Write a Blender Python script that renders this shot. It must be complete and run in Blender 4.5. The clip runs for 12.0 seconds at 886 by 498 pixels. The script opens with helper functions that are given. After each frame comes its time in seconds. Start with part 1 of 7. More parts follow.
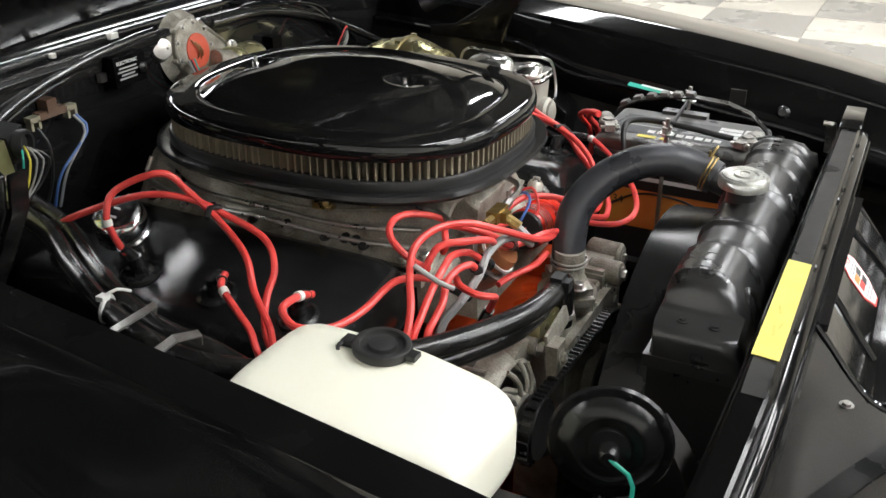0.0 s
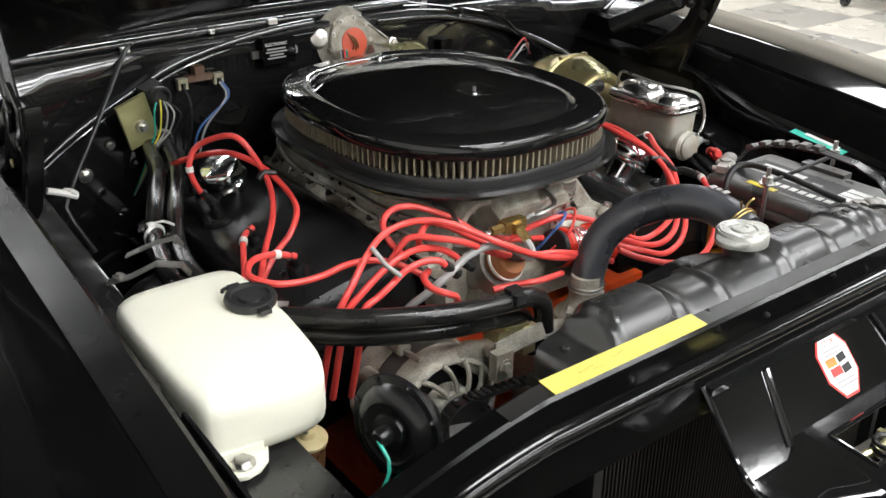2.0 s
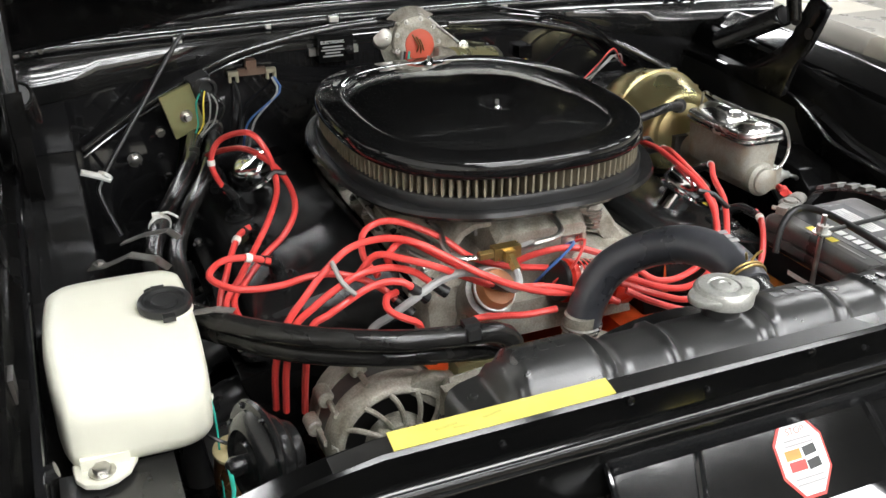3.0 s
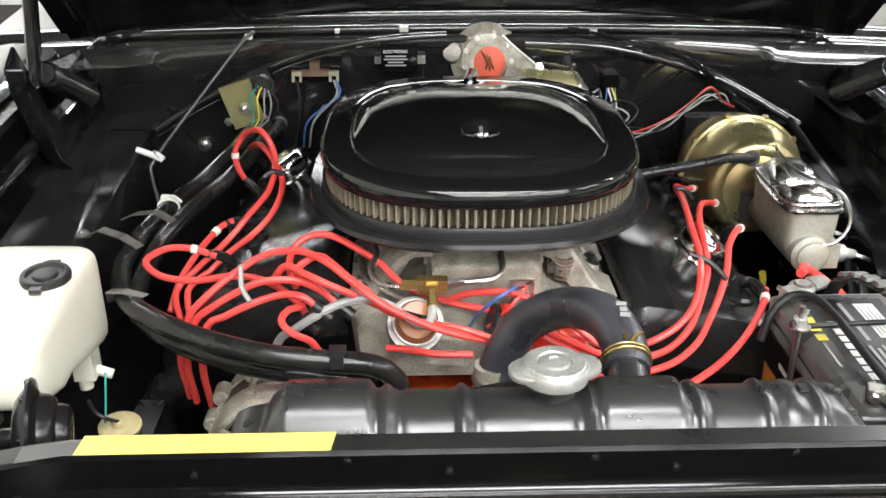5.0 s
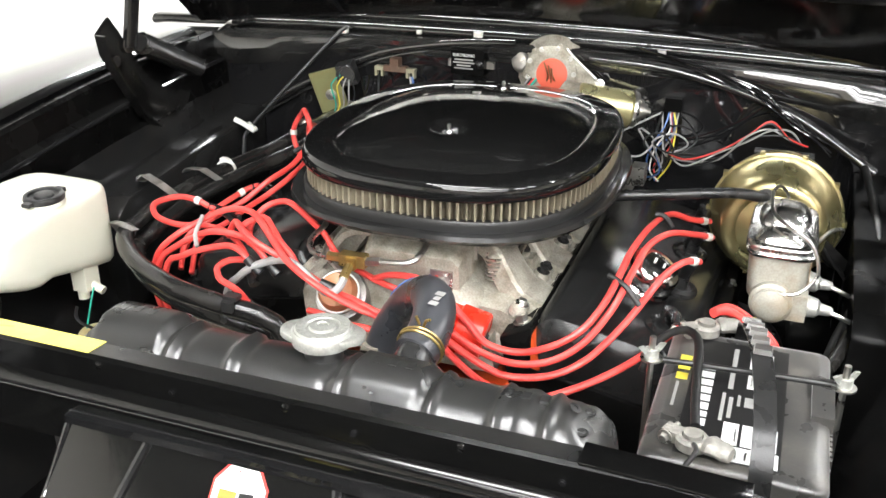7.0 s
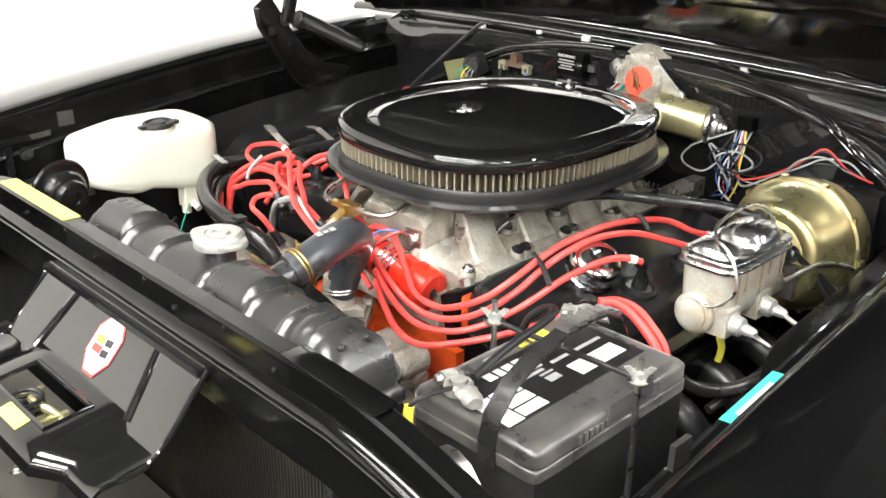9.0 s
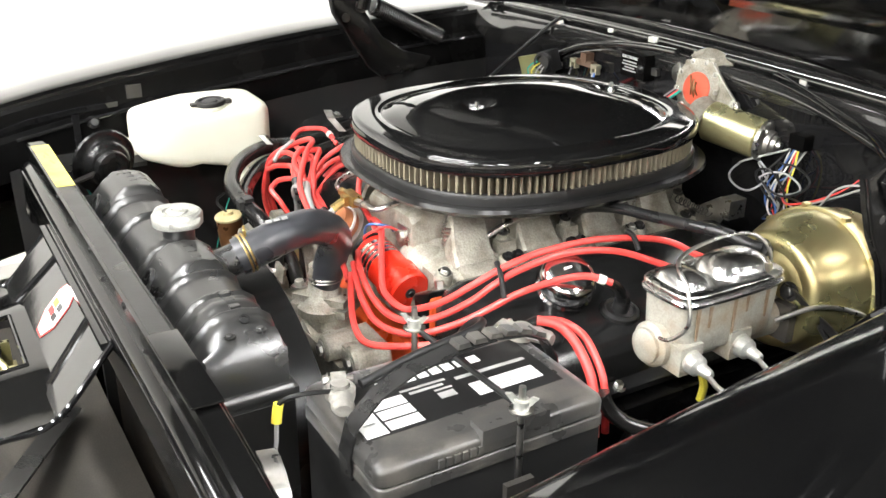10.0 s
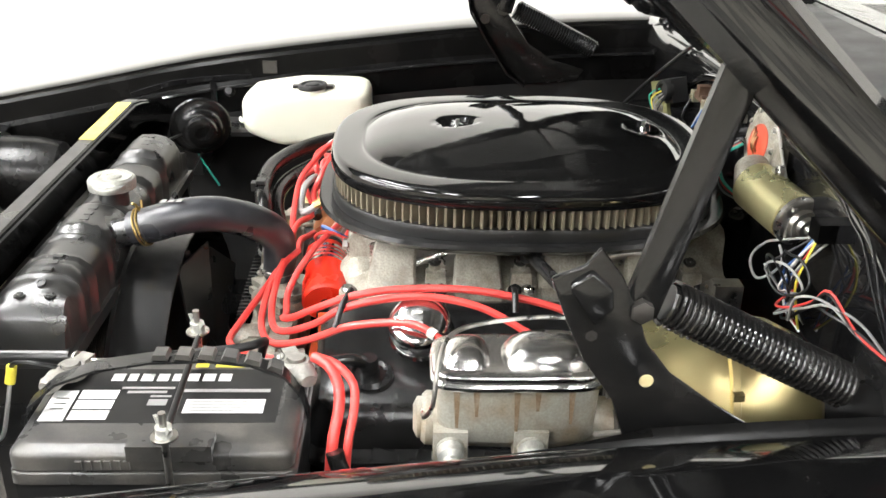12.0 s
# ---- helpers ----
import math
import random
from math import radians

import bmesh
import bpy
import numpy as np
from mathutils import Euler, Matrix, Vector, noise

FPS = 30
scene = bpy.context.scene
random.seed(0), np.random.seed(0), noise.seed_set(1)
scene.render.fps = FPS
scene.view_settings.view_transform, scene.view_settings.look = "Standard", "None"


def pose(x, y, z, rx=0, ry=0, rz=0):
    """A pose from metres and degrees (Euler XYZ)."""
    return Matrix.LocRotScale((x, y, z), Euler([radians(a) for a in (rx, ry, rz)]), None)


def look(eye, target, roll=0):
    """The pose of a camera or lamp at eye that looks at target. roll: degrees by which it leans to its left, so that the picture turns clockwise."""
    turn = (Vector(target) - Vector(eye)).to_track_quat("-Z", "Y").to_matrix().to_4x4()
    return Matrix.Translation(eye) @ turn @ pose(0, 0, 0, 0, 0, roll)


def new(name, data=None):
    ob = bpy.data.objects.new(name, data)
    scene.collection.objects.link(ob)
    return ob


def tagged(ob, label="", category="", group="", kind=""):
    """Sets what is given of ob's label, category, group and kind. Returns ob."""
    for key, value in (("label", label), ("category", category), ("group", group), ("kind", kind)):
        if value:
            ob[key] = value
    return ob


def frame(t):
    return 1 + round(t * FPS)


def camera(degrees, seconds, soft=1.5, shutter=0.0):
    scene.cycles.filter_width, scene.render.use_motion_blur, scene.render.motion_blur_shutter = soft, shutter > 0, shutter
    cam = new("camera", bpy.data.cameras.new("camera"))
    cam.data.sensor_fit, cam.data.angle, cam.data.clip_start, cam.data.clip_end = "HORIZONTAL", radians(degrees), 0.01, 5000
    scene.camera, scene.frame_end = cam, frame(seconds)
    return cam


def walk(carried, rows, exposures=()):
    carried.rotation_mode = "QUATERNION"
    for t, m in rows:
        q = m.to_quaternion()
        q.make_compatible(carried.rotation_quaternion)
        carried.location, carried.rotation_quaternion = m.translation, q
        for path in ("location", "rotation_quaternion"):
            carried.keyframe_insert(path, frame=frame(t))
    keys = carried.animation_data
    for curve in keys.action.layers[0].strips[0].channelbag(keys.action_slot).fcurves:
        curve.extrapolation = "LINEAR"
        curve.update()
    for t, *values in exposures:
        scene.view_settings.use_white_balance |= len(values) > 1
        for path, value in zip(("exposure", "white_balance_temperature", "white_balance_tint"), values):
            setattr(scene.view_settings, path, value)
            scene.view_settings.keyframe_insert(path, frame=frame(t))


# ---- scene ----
cam = camera(50.0, 12.0)
PATH = [
    (0.0, (-1.0836, -0.0576, 1.32), (0.5182, 0.7488, 0.434), 0.2),
    (0.5, (-1.0352, -0.177, 1.323), (0.4751, 0.7909, 0.44), 0.3),
    (1.0, (-1.0022, -0.2857, 1.334), (0.3834, 0.8833, 0.487), 0.6),
    (1.5, (-0.9333, -0.3951, 1.337), (0.3069, 0.918, 0.478), 0.4),
    (2.0, (-0.8344, -0.4848, 1.339), (0.2545, 0.9535, 0.475), 0.4),
    (2.5, (-0.6953, -0.5495, 1.338), (0.2285, 0.9967, 0.467), 0.2),
    (3.0, (-0.5448, -0.5626, 1.339), (0.1521, 1.0954, 0.464), -0.0),
    (3.2, (-0.4859, -0.5673, 1.338), (0.1333, 1.1224, 0.465), -0.2),
    (4.8, (-0.1296, -0.6112, 1.343), (-0.0197, 1.1896, 0.48), -0.0),
    (5.0, (-0.0845, -0.6103, 1.343), (-0.0275, 1.193, 0.48), 0.1),
    (5.5, (0.0312, -0.6198, 1.338), (-0.036, 1.1834, 0.474), 0.1),
    (6.0, (0.1632, -0.623, 1.334), (-0.095, 1.1632, 0.474), 0.1),
    (6.5, (0.2913, -0.623, 1.331), (-0.1557, 1.128, 0.474), 0.1),
    (7.0, (0.4222, -0.6062, 1.332), (-0.216, 1.1018, 0.51), 0.2),
    (7.2, (0.4796, -0.5989, 1.333), (-0.2369, 1.0828, 0.52), 0.3),
    (8.8, (0.9185, -0.4634, 1.313), (-0.3268, 0.8968, 0.538), 0.5),
    (9.0, (0.9567, -0.4402, 1.313), (-0.3528, 0.854, 0.532), 0.7),
    (9.5, (1.0684, -0.3213, 1.316), (-0.3898, 0.7926, 0.523), 0.7),
    (10.0, (1.1126, -0.1692, 1.314), (-0.4601, 0.7669, 0.509), 0.7),
    (10.5, (1.1392, -0.0093, 1.312), (-0.5242, 0.7439, 0.494), 0.6),
    (11.0, (1.1697, 0.1505, 1.312), (-0.5641, 0.7057, 0.485), 0.5),
    (11.5, (1.1885, 0.3148, 1.313), (-0.6027, 0.6495, 0.488), 0.8),
    (12.0, (1.2039, 0.4922, 1.321), (-0.6175, 0.5491, 0.495), 1.0),
]
walk(cam, [(t, look(eye, target, roll)) for t, eye, target, roll in PATH],
     exposures=[(0.0, -0.13, 6180, 10), (1.5, -0.08, 6180, 10), (2.5, -0.13, 6180, 10), (5.0, 0.31, 6220, 10), (6.5, 0.59, 6250, 10), (7.0, 0.65, 6250, 10), (9.0, 0.88, 6320, 10), (10.5, 0.88, 6320, 10), (12.0, 0.76, 6320, 10)])

# ---- light ----
world = bpy.data.worlds.new("world")
scene.world = world
world.use_nodes = True
world.node_tree.nodes["Background"].inputs["Color"].default_value = (0.9, 0.92, 1.0, 1)
world.node_tree.nodes["Background"].inputs["Strength"].default_value = 0.15
LAMP_STRENGTH = 42.0


# ---- materials ----
def material(name, color, rough=0.5, metal=0.0, coat=0.0, grain=0.0, grain_scale=400.0, stain=None, stain_amount=0.0,
             stain_scale=18.0, rough_vary=0.1, spec=0.5, bump=0.0, bump_scale=900.0, piece=0.0, emit=0.0, trans=0.0, sheen=0.0):
    """Principled surface with fine grain, larger stains, and roughness that varies."""
    m = bpy.data.materials.new(name)
    m.use_nodes = True
    nt = m.node_tree
    n, l = nt.nodes, nt.links
    b = n["Principled BSDF"]
    b.inputs["Metallic"].default_value = metal
    b.inputs["Coat Weight"].default_value = coat
    b.inputs["Coat Roughness"].default_value = 0.04
    b.inputs["Specular IOR Level"].default_value = spec
    b.inputs["Transmission Weight"].default_value = trans
    b.inputs["Sheen Weight"].default_value = sheen
    b.inputs["Sheen Roughness"].default_value = 0.4
    tc = n.new("ShaderNodeTexCoord")
    big = n.new("ShaderNodeTexNoise")
    big.inputs["Scale"].default_value = stain_scale
    big.inputs["Detail"].default_value = 5.0
    l.new(tc.outputs["Object"], big.inputs["Vector"])
    fine = n.new("ShaderNodeTexNoise")
    fine.inputs["Scale"].default_value = grain_scale
    fine.inputs["Detail"].default_value = 3.0
    l.new(tc.outputs["Object"], fine.inputs["Vector"])
    ramp = n.new("ShaderNodeValToRGB")
    ramp.color_ramp.elements[0].position = 0.42
    ramp.color_ramp.elements[1].position = 0.72
    l.new(big.outputs["Fac"], ramp.inputs["Fac"])
    mix = n.new("ShaderNodeMixRGB")
    mix.inputs[1].default_value = (*color, 1)
    mix.inputs[2].default_value = (*(stain or tuple(c * 0.6 for c in color)), 1)
    mul = n.new("ShaderNodeMath")
    mul.operation = "MULTIPLY"
    mul.inputs[1].default_value = stain_amount
    l.new(ramp.outputs["Color"], mul.inputs[0])
    l.new(mul.outputs[0], mix.inputs[0])
    gmix = n.new("ShaderNodeMixRGB")
    gmix.blend_type = "OVERLAY"
    gmix.inputs[0].default_value = grain
    l.new(mix.outputs[0], gmix.inputs[1])
    l.new(fine.outputs["Fac"], gmix.inputs[2])
    out = gmix.outputs[0]
    if piece:
        oi = n.new("ShaderNodeObjectInfo")
        hsv = n.new("ShaderNodeHueSaturation")
        mr = n.new("ShaderNodeMapRange")
        mr.inputs["To Min"].default_value = 1 - piece
        mr.inputs["To Max"].default_value = 1 + piece
        l.new(oi.outputs["Random"], mr.inputs["Value"])
        l.new(mr.outputs[0], hsv.inputs["Value"])
        l.new(out, hsv.inputs["Color"])
        out = hsv.outputs[0]
    l.new(out, b.inputs["Base Color"])
    r = n.new("ShaderNodeMapRange")
    r.inputs["From Min"].default_value, r.inputs["From Max"].default_value = 0.3, 0.7
    r.inputs["To Min"].default_value = max(0.01, rough - rough_vary)
    r.inputs["To Max"].default_value = min(1.0, rough + rough_vary)
    l.new(big.outputs["Fac"], r.inputs["Value"])
    l.new(r.outputs[0], b.inputs["Roughness"])
    if bump:
        bn = n.new("ShaderNodeTexNoise")
        bn.inputs["Scale"].default_value = bump_scale
        l.new(tc.outputs["Object"], bn.inputs["Vector"])
        bu = n.new("ShaderNodeBump")
        bu.inputs["Strength"].default_value = bump
        bu.inputs["Distance"].default_value = 0.002
        l.new(bn.outputs["Fac"], bu.inputs["Height"])
        l.new(bu.outputs[0], b.inputs["Normal"])
    if emit:
        b.inputs["Emission Color"].default_value = (*color, 1)
        b.inputs["Emission Strength"].default_value = emit
    return m


PAINT = material("deep_gloss_black_paint", (0.0026, 0.0026, 0.0027), 0.15, coat=1.0, spec=0.04, rough_vary=0.03, stain=(0.0036, 0.0036, 0.0036), stain_amount=0.4)
GLOSS = material("gloss_black_paint", (0.009, 0.009, 0.0095), 0.09, coat=1.0, spec=0.05, rough_vary=0.03, stain=(0.014, 0.0135, 0.013), stain_amount=0.4)
UNDERSIDE = material("bonnet_underside_paint", (0.007, 0.007, 0.007), 0.13, rough_vary=0.05, spec=0.6, stain=(0.013, 0.012, 0.011), stain_amount=0.5, bump=0.05, bump_scale=90)
GUTTER_BLACK = material("edge_black_paint", (0.0035, 0.0035, 0.0035), 0.24, rough_vary=0.06, spec=0.08, stain=(0.008, 0.0075, 0.007), stain_amount=0.4, stain_scale=14)
LID = material("gloss_black_enamel", (0.008, 0.008, 0.008), 0.07, coat=1.0, spec=0.05, rough_vary=0.025, bump=0.015, bump_scale=30)
BAYBLACK = material("bay_black_paint", (0.015, 0.015, 0.015), 0.17, rough_vary=0.07, spec=0.3, stain=(0.022, 0.02, 0.018), stain_amount=0.5, bump=0.04, bump_scale=120)
SATIN = material("satin_black_paint", (0.015, 0.015, 0.015), 0.32, rough_vary=0.1, spec=0.75, stain=(0.03, 0.028, 0.025), stain_amount=0.5, grain=0.15, bump=0.05, bump_scale=260)
DUSTY = material("dusty_black_paint", (0.026, 0.024, 0.022), 0.40, rough_vary=0.14, stain=(0.09, 0.08, 0.066), stain_amount=0.6, stain_scale=9, grain=0.2, bump=0.08)
WRINKLE = material("black_wrinkle_paint", (0.012, 0.012, 0.012), 0.20, rough_vary=0.05, spec=0.5, stain=(0.024, 0.024, 0.023), stain_amount=0.4, bump=0.08, bump_scale=700)
TANK_BLACK = material("radiator_black_paint", (0.022, 0.022, 0.0215), 0.31, rough_vary=0.06, spec=0.95, stain=(0.034, 0.033, 0.031), stain_amount=0.5, bump=0.05, bump_scale=300)
RUBBER = material("black_rubber", (0.014, 0.014, 0.014), 0.27, rough_vary=0.1, stain=(0.035, 0.034, 0.033), stain_amount=0.5, bump=0.08, bump_scale=500)
HEATER_RUBBER = material("shiny_heater_rubber", (0.013, 0.0125, 0.012), 0.22, rough_vary=0.07, stain=(0.04, 0.038, 0.034), stain_amount=0.5, stain_scale=16, bump=0.05)
HOSE = material("dusty_hose_rubber", (0.028, 0.029, 0.033), 0.32, rough_vary=0.1, spec=0.7, stain=(0.09, 0.093, 0.105), stain_amount=0.6, stain_scale=14, bump=0.06)
BAG = material("black_plastic", (0.018, 0.018, 0.018), 0.42, rough_vary=0.1, stain=(0.04, 0.04, 0.038), stain_amount=0.4, bump=0.08, bump_scale=600)
ALU = material("cast_aluminium", (0.40, 0.378, 0.318), 0.50, metal=0.25, rough_vary=0.12, stain=(0.115, 0.095, 0.06), stain_amount=0.75, stain_scale=30, grain=0.5, bump=0.5, bump_scale=300)
ALU_DARK = material("worn_aluminium", (0.36, 0.345, 0.32), 0.42, metal=0.7, rough_vary=0.12, stain=(0.12, 0.1, 0.08), stain_amount=0.7, stain_scale=30, grain=0.3, bump=0.2, bump_scale=400)
ZINC = material("dull_zinc", (0.50, 0.505, 0.47), 0.38, metal=0.6, rough_vary=0.1, stain=(0.34, 0.335, 0.30), stain_amount=0.5, stain_scale=60, grain=0.3, bump=0.1, bump_scale=300)
STEEL = material("zinc_plated_steel", (0.56, 0.55, 0.52), 0.34, metal=1.0, rough_vary=0.12, stain=(0.3, 0.27, 0.22), stain_amount=0.5, stain_scale=60)
CHROME = material("chrome", (0.82, 0.82, 0.82), 0.13, metal=1.0, rough_vary=0.03, stain=(0.6, 0.58, 0.55), stain_amount=0.3)
CHROME_SOFT = material("dulled_chrome", (0.80, 0.80, 0.79), 0.24, metal=1.0, rough_vary=0.06, stain=(0.46, 0.36, 0.22), stain_amount=0.4, stain_scale=30)
GOLD = material("yellow_zinc_dichromate", (0.41, 0.375, 0.185), 0.31, metal=0.85, rough_vary=0.1, stain=(0.43, 0.29, 0.13), stain_amount=0.65, stain_scale=11)
GOLD_PALE = material("pale_yellow_cadmium", (0.58, 0.55, 0.30), 0.32, metal=0.75, rough_vary=0.08, stain=(0.5, 0.4, 0.2), stain_amount=0.5, stain_scale=20)
OLIVE = material("olive_cadmium", (0.36, 0.36, 0.17), 0.38, metal=0.6, rough_vary=0.1, stain=(0.26, 0.22, 0.09), stain_amount=0.5, stain_scale=30)
BRASS = material("brass", (0.52, 0.38, 0.14), 0.33, metal=0.9, stain=(0.3, 0.2, 0.08), stain_amount=0.6, stain_scale=80)
WIRE_RED = material("red_silicone", (0.74, 0.072, 0.062), 0.36, rough_vary=0.06, stain=(0.62, 0.035, 0.03), stain_amount=0.5, stain_scale=40)
PLASTIC_RED = material("red_plastic", (0.72, 0.03, 0.012), 0.28, rough_vary=0.06, stain=(0.5, 0.02, 0.01), stain_amount=0.4)
ORANGE = material("engine_orange_paint", (0.66, 0.085, 0.015), 0.35, rough_vary=0.1, stain=(0.3, 0.04, 0.01), stain_amount=0.6, stain_scale=20, bump=0.12, bump_scale=200)
ORANGE_GLUE = material("orange_cover", (0.62, 0.1, 0.05), 0.5, stain=(0.5, 0.07, 0.03), stain_amount=0.5)
PANEL_BLACK = material("gloss_panel_enamel", (0.005, 0.005, 0.005), 0.09, rough_vary=0.03, spec=0.9, stain=(0.009, 0.009, 0.0085), stain_amount=0.5, stain_scale=9, bump=0.03, bump_scale=60)
HINGE = material("worn_black_enamel", (0.007, 0.007, 0.007), 0.18, rough_vary=0.12, spec=0.4, stain=(0.02, 0.018, 0.016), stain_amount=0.5, stain_scale=25, bump=0.05, bump_scale=200)
HORN_BLACK = material("horn_black_enamel", (0.010, 0.010, 0.010), 0.26, rough_vary=0.03, spec=0.4, stain=(0.018, 0.017, 0.016), stain_amount=0.4, stain_scale=9)
SUPPORT_BLACK = material("support_black_enamel", (0.0032, 0.0032, 0.0032), 0.12, rough_vary=0.03, spec=0.35, stain=(0.006, 0.006, 0.0055), stain_amount=0.4, stain_scale=6, bump=0.03, bump_scale=40)
COWL = material("glossy_scuttle_black", (0.014, 0.014, 0.0138), 0.16, rough_vary=0.06, spec=0.6, coat=1.0, stain=(0.045, 0.043, 0.040), stain_amount=0.5, stain_scale=12, bump=0.16, bump_scale=30)
WHITE_TANK = material("milky_white_plastic", (0.80, 0.79, 0.66), 0.40, rough_vary=0.06, stain=(0.73, 0.71, 0.56), stain_amount=0.5, stain_scale=7, bump=0.03)
WHITE = material("white_plastic", (0.8, 0.79, 0.74), 0.4, stain=(0.6, 0.58, 0.5), stain_amount=0.4)
PAPER = material("white_label", (0.82, 0.82, 0.8), 0.5, stain=(0.65, 0.65, 0.62), stain_amount=0.3)
GREY_LABEL = material("grey_print", (0.32, 0.32, 0.31), 0.5)
YELLOW_TAPE = material("yellow_tape", (0.85, 0.73, 0.16), 0.48, rough_vary=0.1, stain=(0.66, 0.55, 0.12), stain_amount=0.6, stain_scale=35, bump=0.15, bump_scale=160)
YELLOW = material("yellow_plastic", (0.8, 0.68, 0.08), 0.4)
GREEN_LABEL = material("green_label", (0.06, 0.5, 0.38), 0.4)
LABEL_ORANGE = material("orange_label", (0.75, 0.22, 0.04), 0.4, stain=(0.8, 0.45, 0.06), stain_amount=0.8, stain_scale=14)
LABEL_RED = material("red_label", (0.72, 0.05, 0.04), 0.4)
PLEATS = material("paper_filter_pleats", (0.185, 0.16, 0.112), 0.85, rough_vary=0.1, stain=(0.13, 0.11, 0.072), stain_amount=0.6, stain_scale=30)
TAN = material("tan_phenolic", (0.42, 0.17, 0.07), 0.4, stain=(0.3, 0.11, 0.05), stain_amount=0.5)
TAB = material("dull_tin", (0.40, 0.38, 0.27), 0.45, metal=0.4, stain=(0.3, 0.26, 0.2), stain_amount=0.5, stain_scale=80)
CERAMIC = material("brown_ceramic", (0.10, 0.055, 0.034), 0.55, stain=(0.20, 0.15, 0.11), stain_amount=0.4, stain_scale=60)
COPPER = material("stained_copper_brown", (0.26, 0.12, 0.05), 0.32, metal=0.6, rough_vary=0.1, stain=(0.14, 0.07, 0.03), stain_amount=0.6, stain_scale=30)
CREAM = material("aged_cream_plastic", (0.52, 0.44, 0.24), 0.5, stain=(0.36, 0.28, 0.13), stain_amount=0.6, stain_scale=60)
SHIELD = material("dusty_brown_sheet", (0.055, 0.050, 0.043), 0.6, rough_vary=0.14, stain=(0.12, 0.105, 0.085), stain_amount=0.55, stain_scale=11, grain=0.4, bump=0.15, bump_scale=90)
RUST = material("brown_rust", (0.21, 0.14, 0.08), 0.75, stain=(0.33, 0.28, 0.21), stain_amount=0.7, stain_scale=90, grain=0.4)
IRON = material("rust_stained_cast_metal", (0.37, 0.36, 0.31), 0.5, metal=0.15, rough_vary=0.12, stain=(0.26, 0.17, 0.075), stain_amount=0.65, stain_scale=26, grain=0.3, bump=0.2, bump_scale=350)
GREY_WIRE = material("grey_insulation", (0.34, 0.34, 0.33), 0.42, stain=(0.22, 0.22, 0.21), stain_amount=0.4)
BLUE_WIRE = material("blue_insulation", (0.06, 0.14, 0.38), 0.4)
GREEN_WIRE = material("green_insulation", (0.03, 0.38, 0.28), 0.4)
BLACK_WIRE = material("black_insulation", (0.012, 0.012, 0.012), 0.38)
CLEAR_DUST = material("greyed_lead", (0.24, 0.23, 0.21), 0.55, metal=0.3, stain=(0.5, 0.48, 0.42), stain_amount=0.6, stain_scale=90, bump=0.35, bump_scale=300)
BATTERY_BLACK = material("dusty_black_case", (0.028, 0.027, 0.025), 0.36, rough_vary=0.14, spec=0.8, stain=(0.105, 0.094, 0.078), stain_amount=0.7, stain_scale=22, grain=0.35, bump=0.06, bump_scale=700, sheen=0.35)
CORE = material("radiator_fins", (0.03, 0.028, 0.025), 0.5, metal=0.3, stain=(0.08, 0.06, 0.04), stain_amount=0.5)
SMUDGE = material("rubbed_dirt", (0.66, 0.60, 0.12), 0.6, stain=(0.50, 0.46, 0.12), stain_amount=0.7, stain_scale=220)
GLASS = material("windscreen_glass", (0.93, 0.95, 0.93), 0.015, spec=0.5, rough_vary=0.005, stain=(0.90, 0.93, 0.91), stain_amount=0.3, trans=1.0)
WALL = material("white_wall_paint", (0.82, 0.81, 0.78), 0.7, rough_vary=0.05, stain=(0.76, 0.75, 0.71), stain_amount=0.4, stain_scale=0.8, bump=0.03, bump_scale=90)
WALL_FAR = material("beige_wall_paint", (0.46, 0.43, 0.375), 0.7, rough_vary=0.05, stain=(0.40, 0.375, 0.33), stain_amount=0.4, stain_scale=0.8, bump=0.03, bump_scale=90)
WALL_EAST = material("cream_wall_paint", (0.74, 0.70, 0.62), 0.7, rough_vary=0.05, stain=(0.66, 0.62, 0.55), stain_amount=0.4, stain_scale=0.8, bump=0.03, bump_scale=90)
CEILING = material("dark_ceiling_paint", (0.032, 0.032, 0.031), 0.8, stain=(0.024, 0.024, 0.024), stain_amount=0.5, stain_scale=1.0)
TILE_LIGHT = material("cream_floor_tile", (0.56, 0.53, 0.46), 0.3, rough_vary=0.08, stain=(0.48, 0.45, 0.39), stain_amount=0.5, stain_scale=3, piece=0.05)
TILE_DARK = material("grey_floor_tile", (0.27, 0.26, 0.24), 0.3, rough_vary=0.08, stain=(0.38, 0.36, 0.32), stain_amount=0.5, stain_scale=3, piece=0.05)
LAMP = material("lamp_diffuser", (1.0, 0.98, 0.945), 0.6, emit=LAMP_STRENGTH)
LAMP_FRAME = material("white_lamp_frame", (0.75, 0.75, 0.73), 0.4)
LOUVRE = material("grey_louvre_paint", (0.03, 0.03, 0.03), 0.42, stain=(0.05, 0.05, 0.05), stain_amount=0.5)
CART_GREY = material("grey_cart_steel", (0.45, 0.46, 0.47), 0.4, metal=0.3, stain=(0.3, 0.3, 0.3), stain_amount=0.5)

# ---- mesh helpers ----
ROOT = {}


def thing(name, at, label, category, group="", kind=""):
    ob = new(name)
    ob.empty_display_size = 0.02
    ob.location = at
    ROOT[ob.name] = Vector(at)
    return tagged(ob, label, category, group, kind)


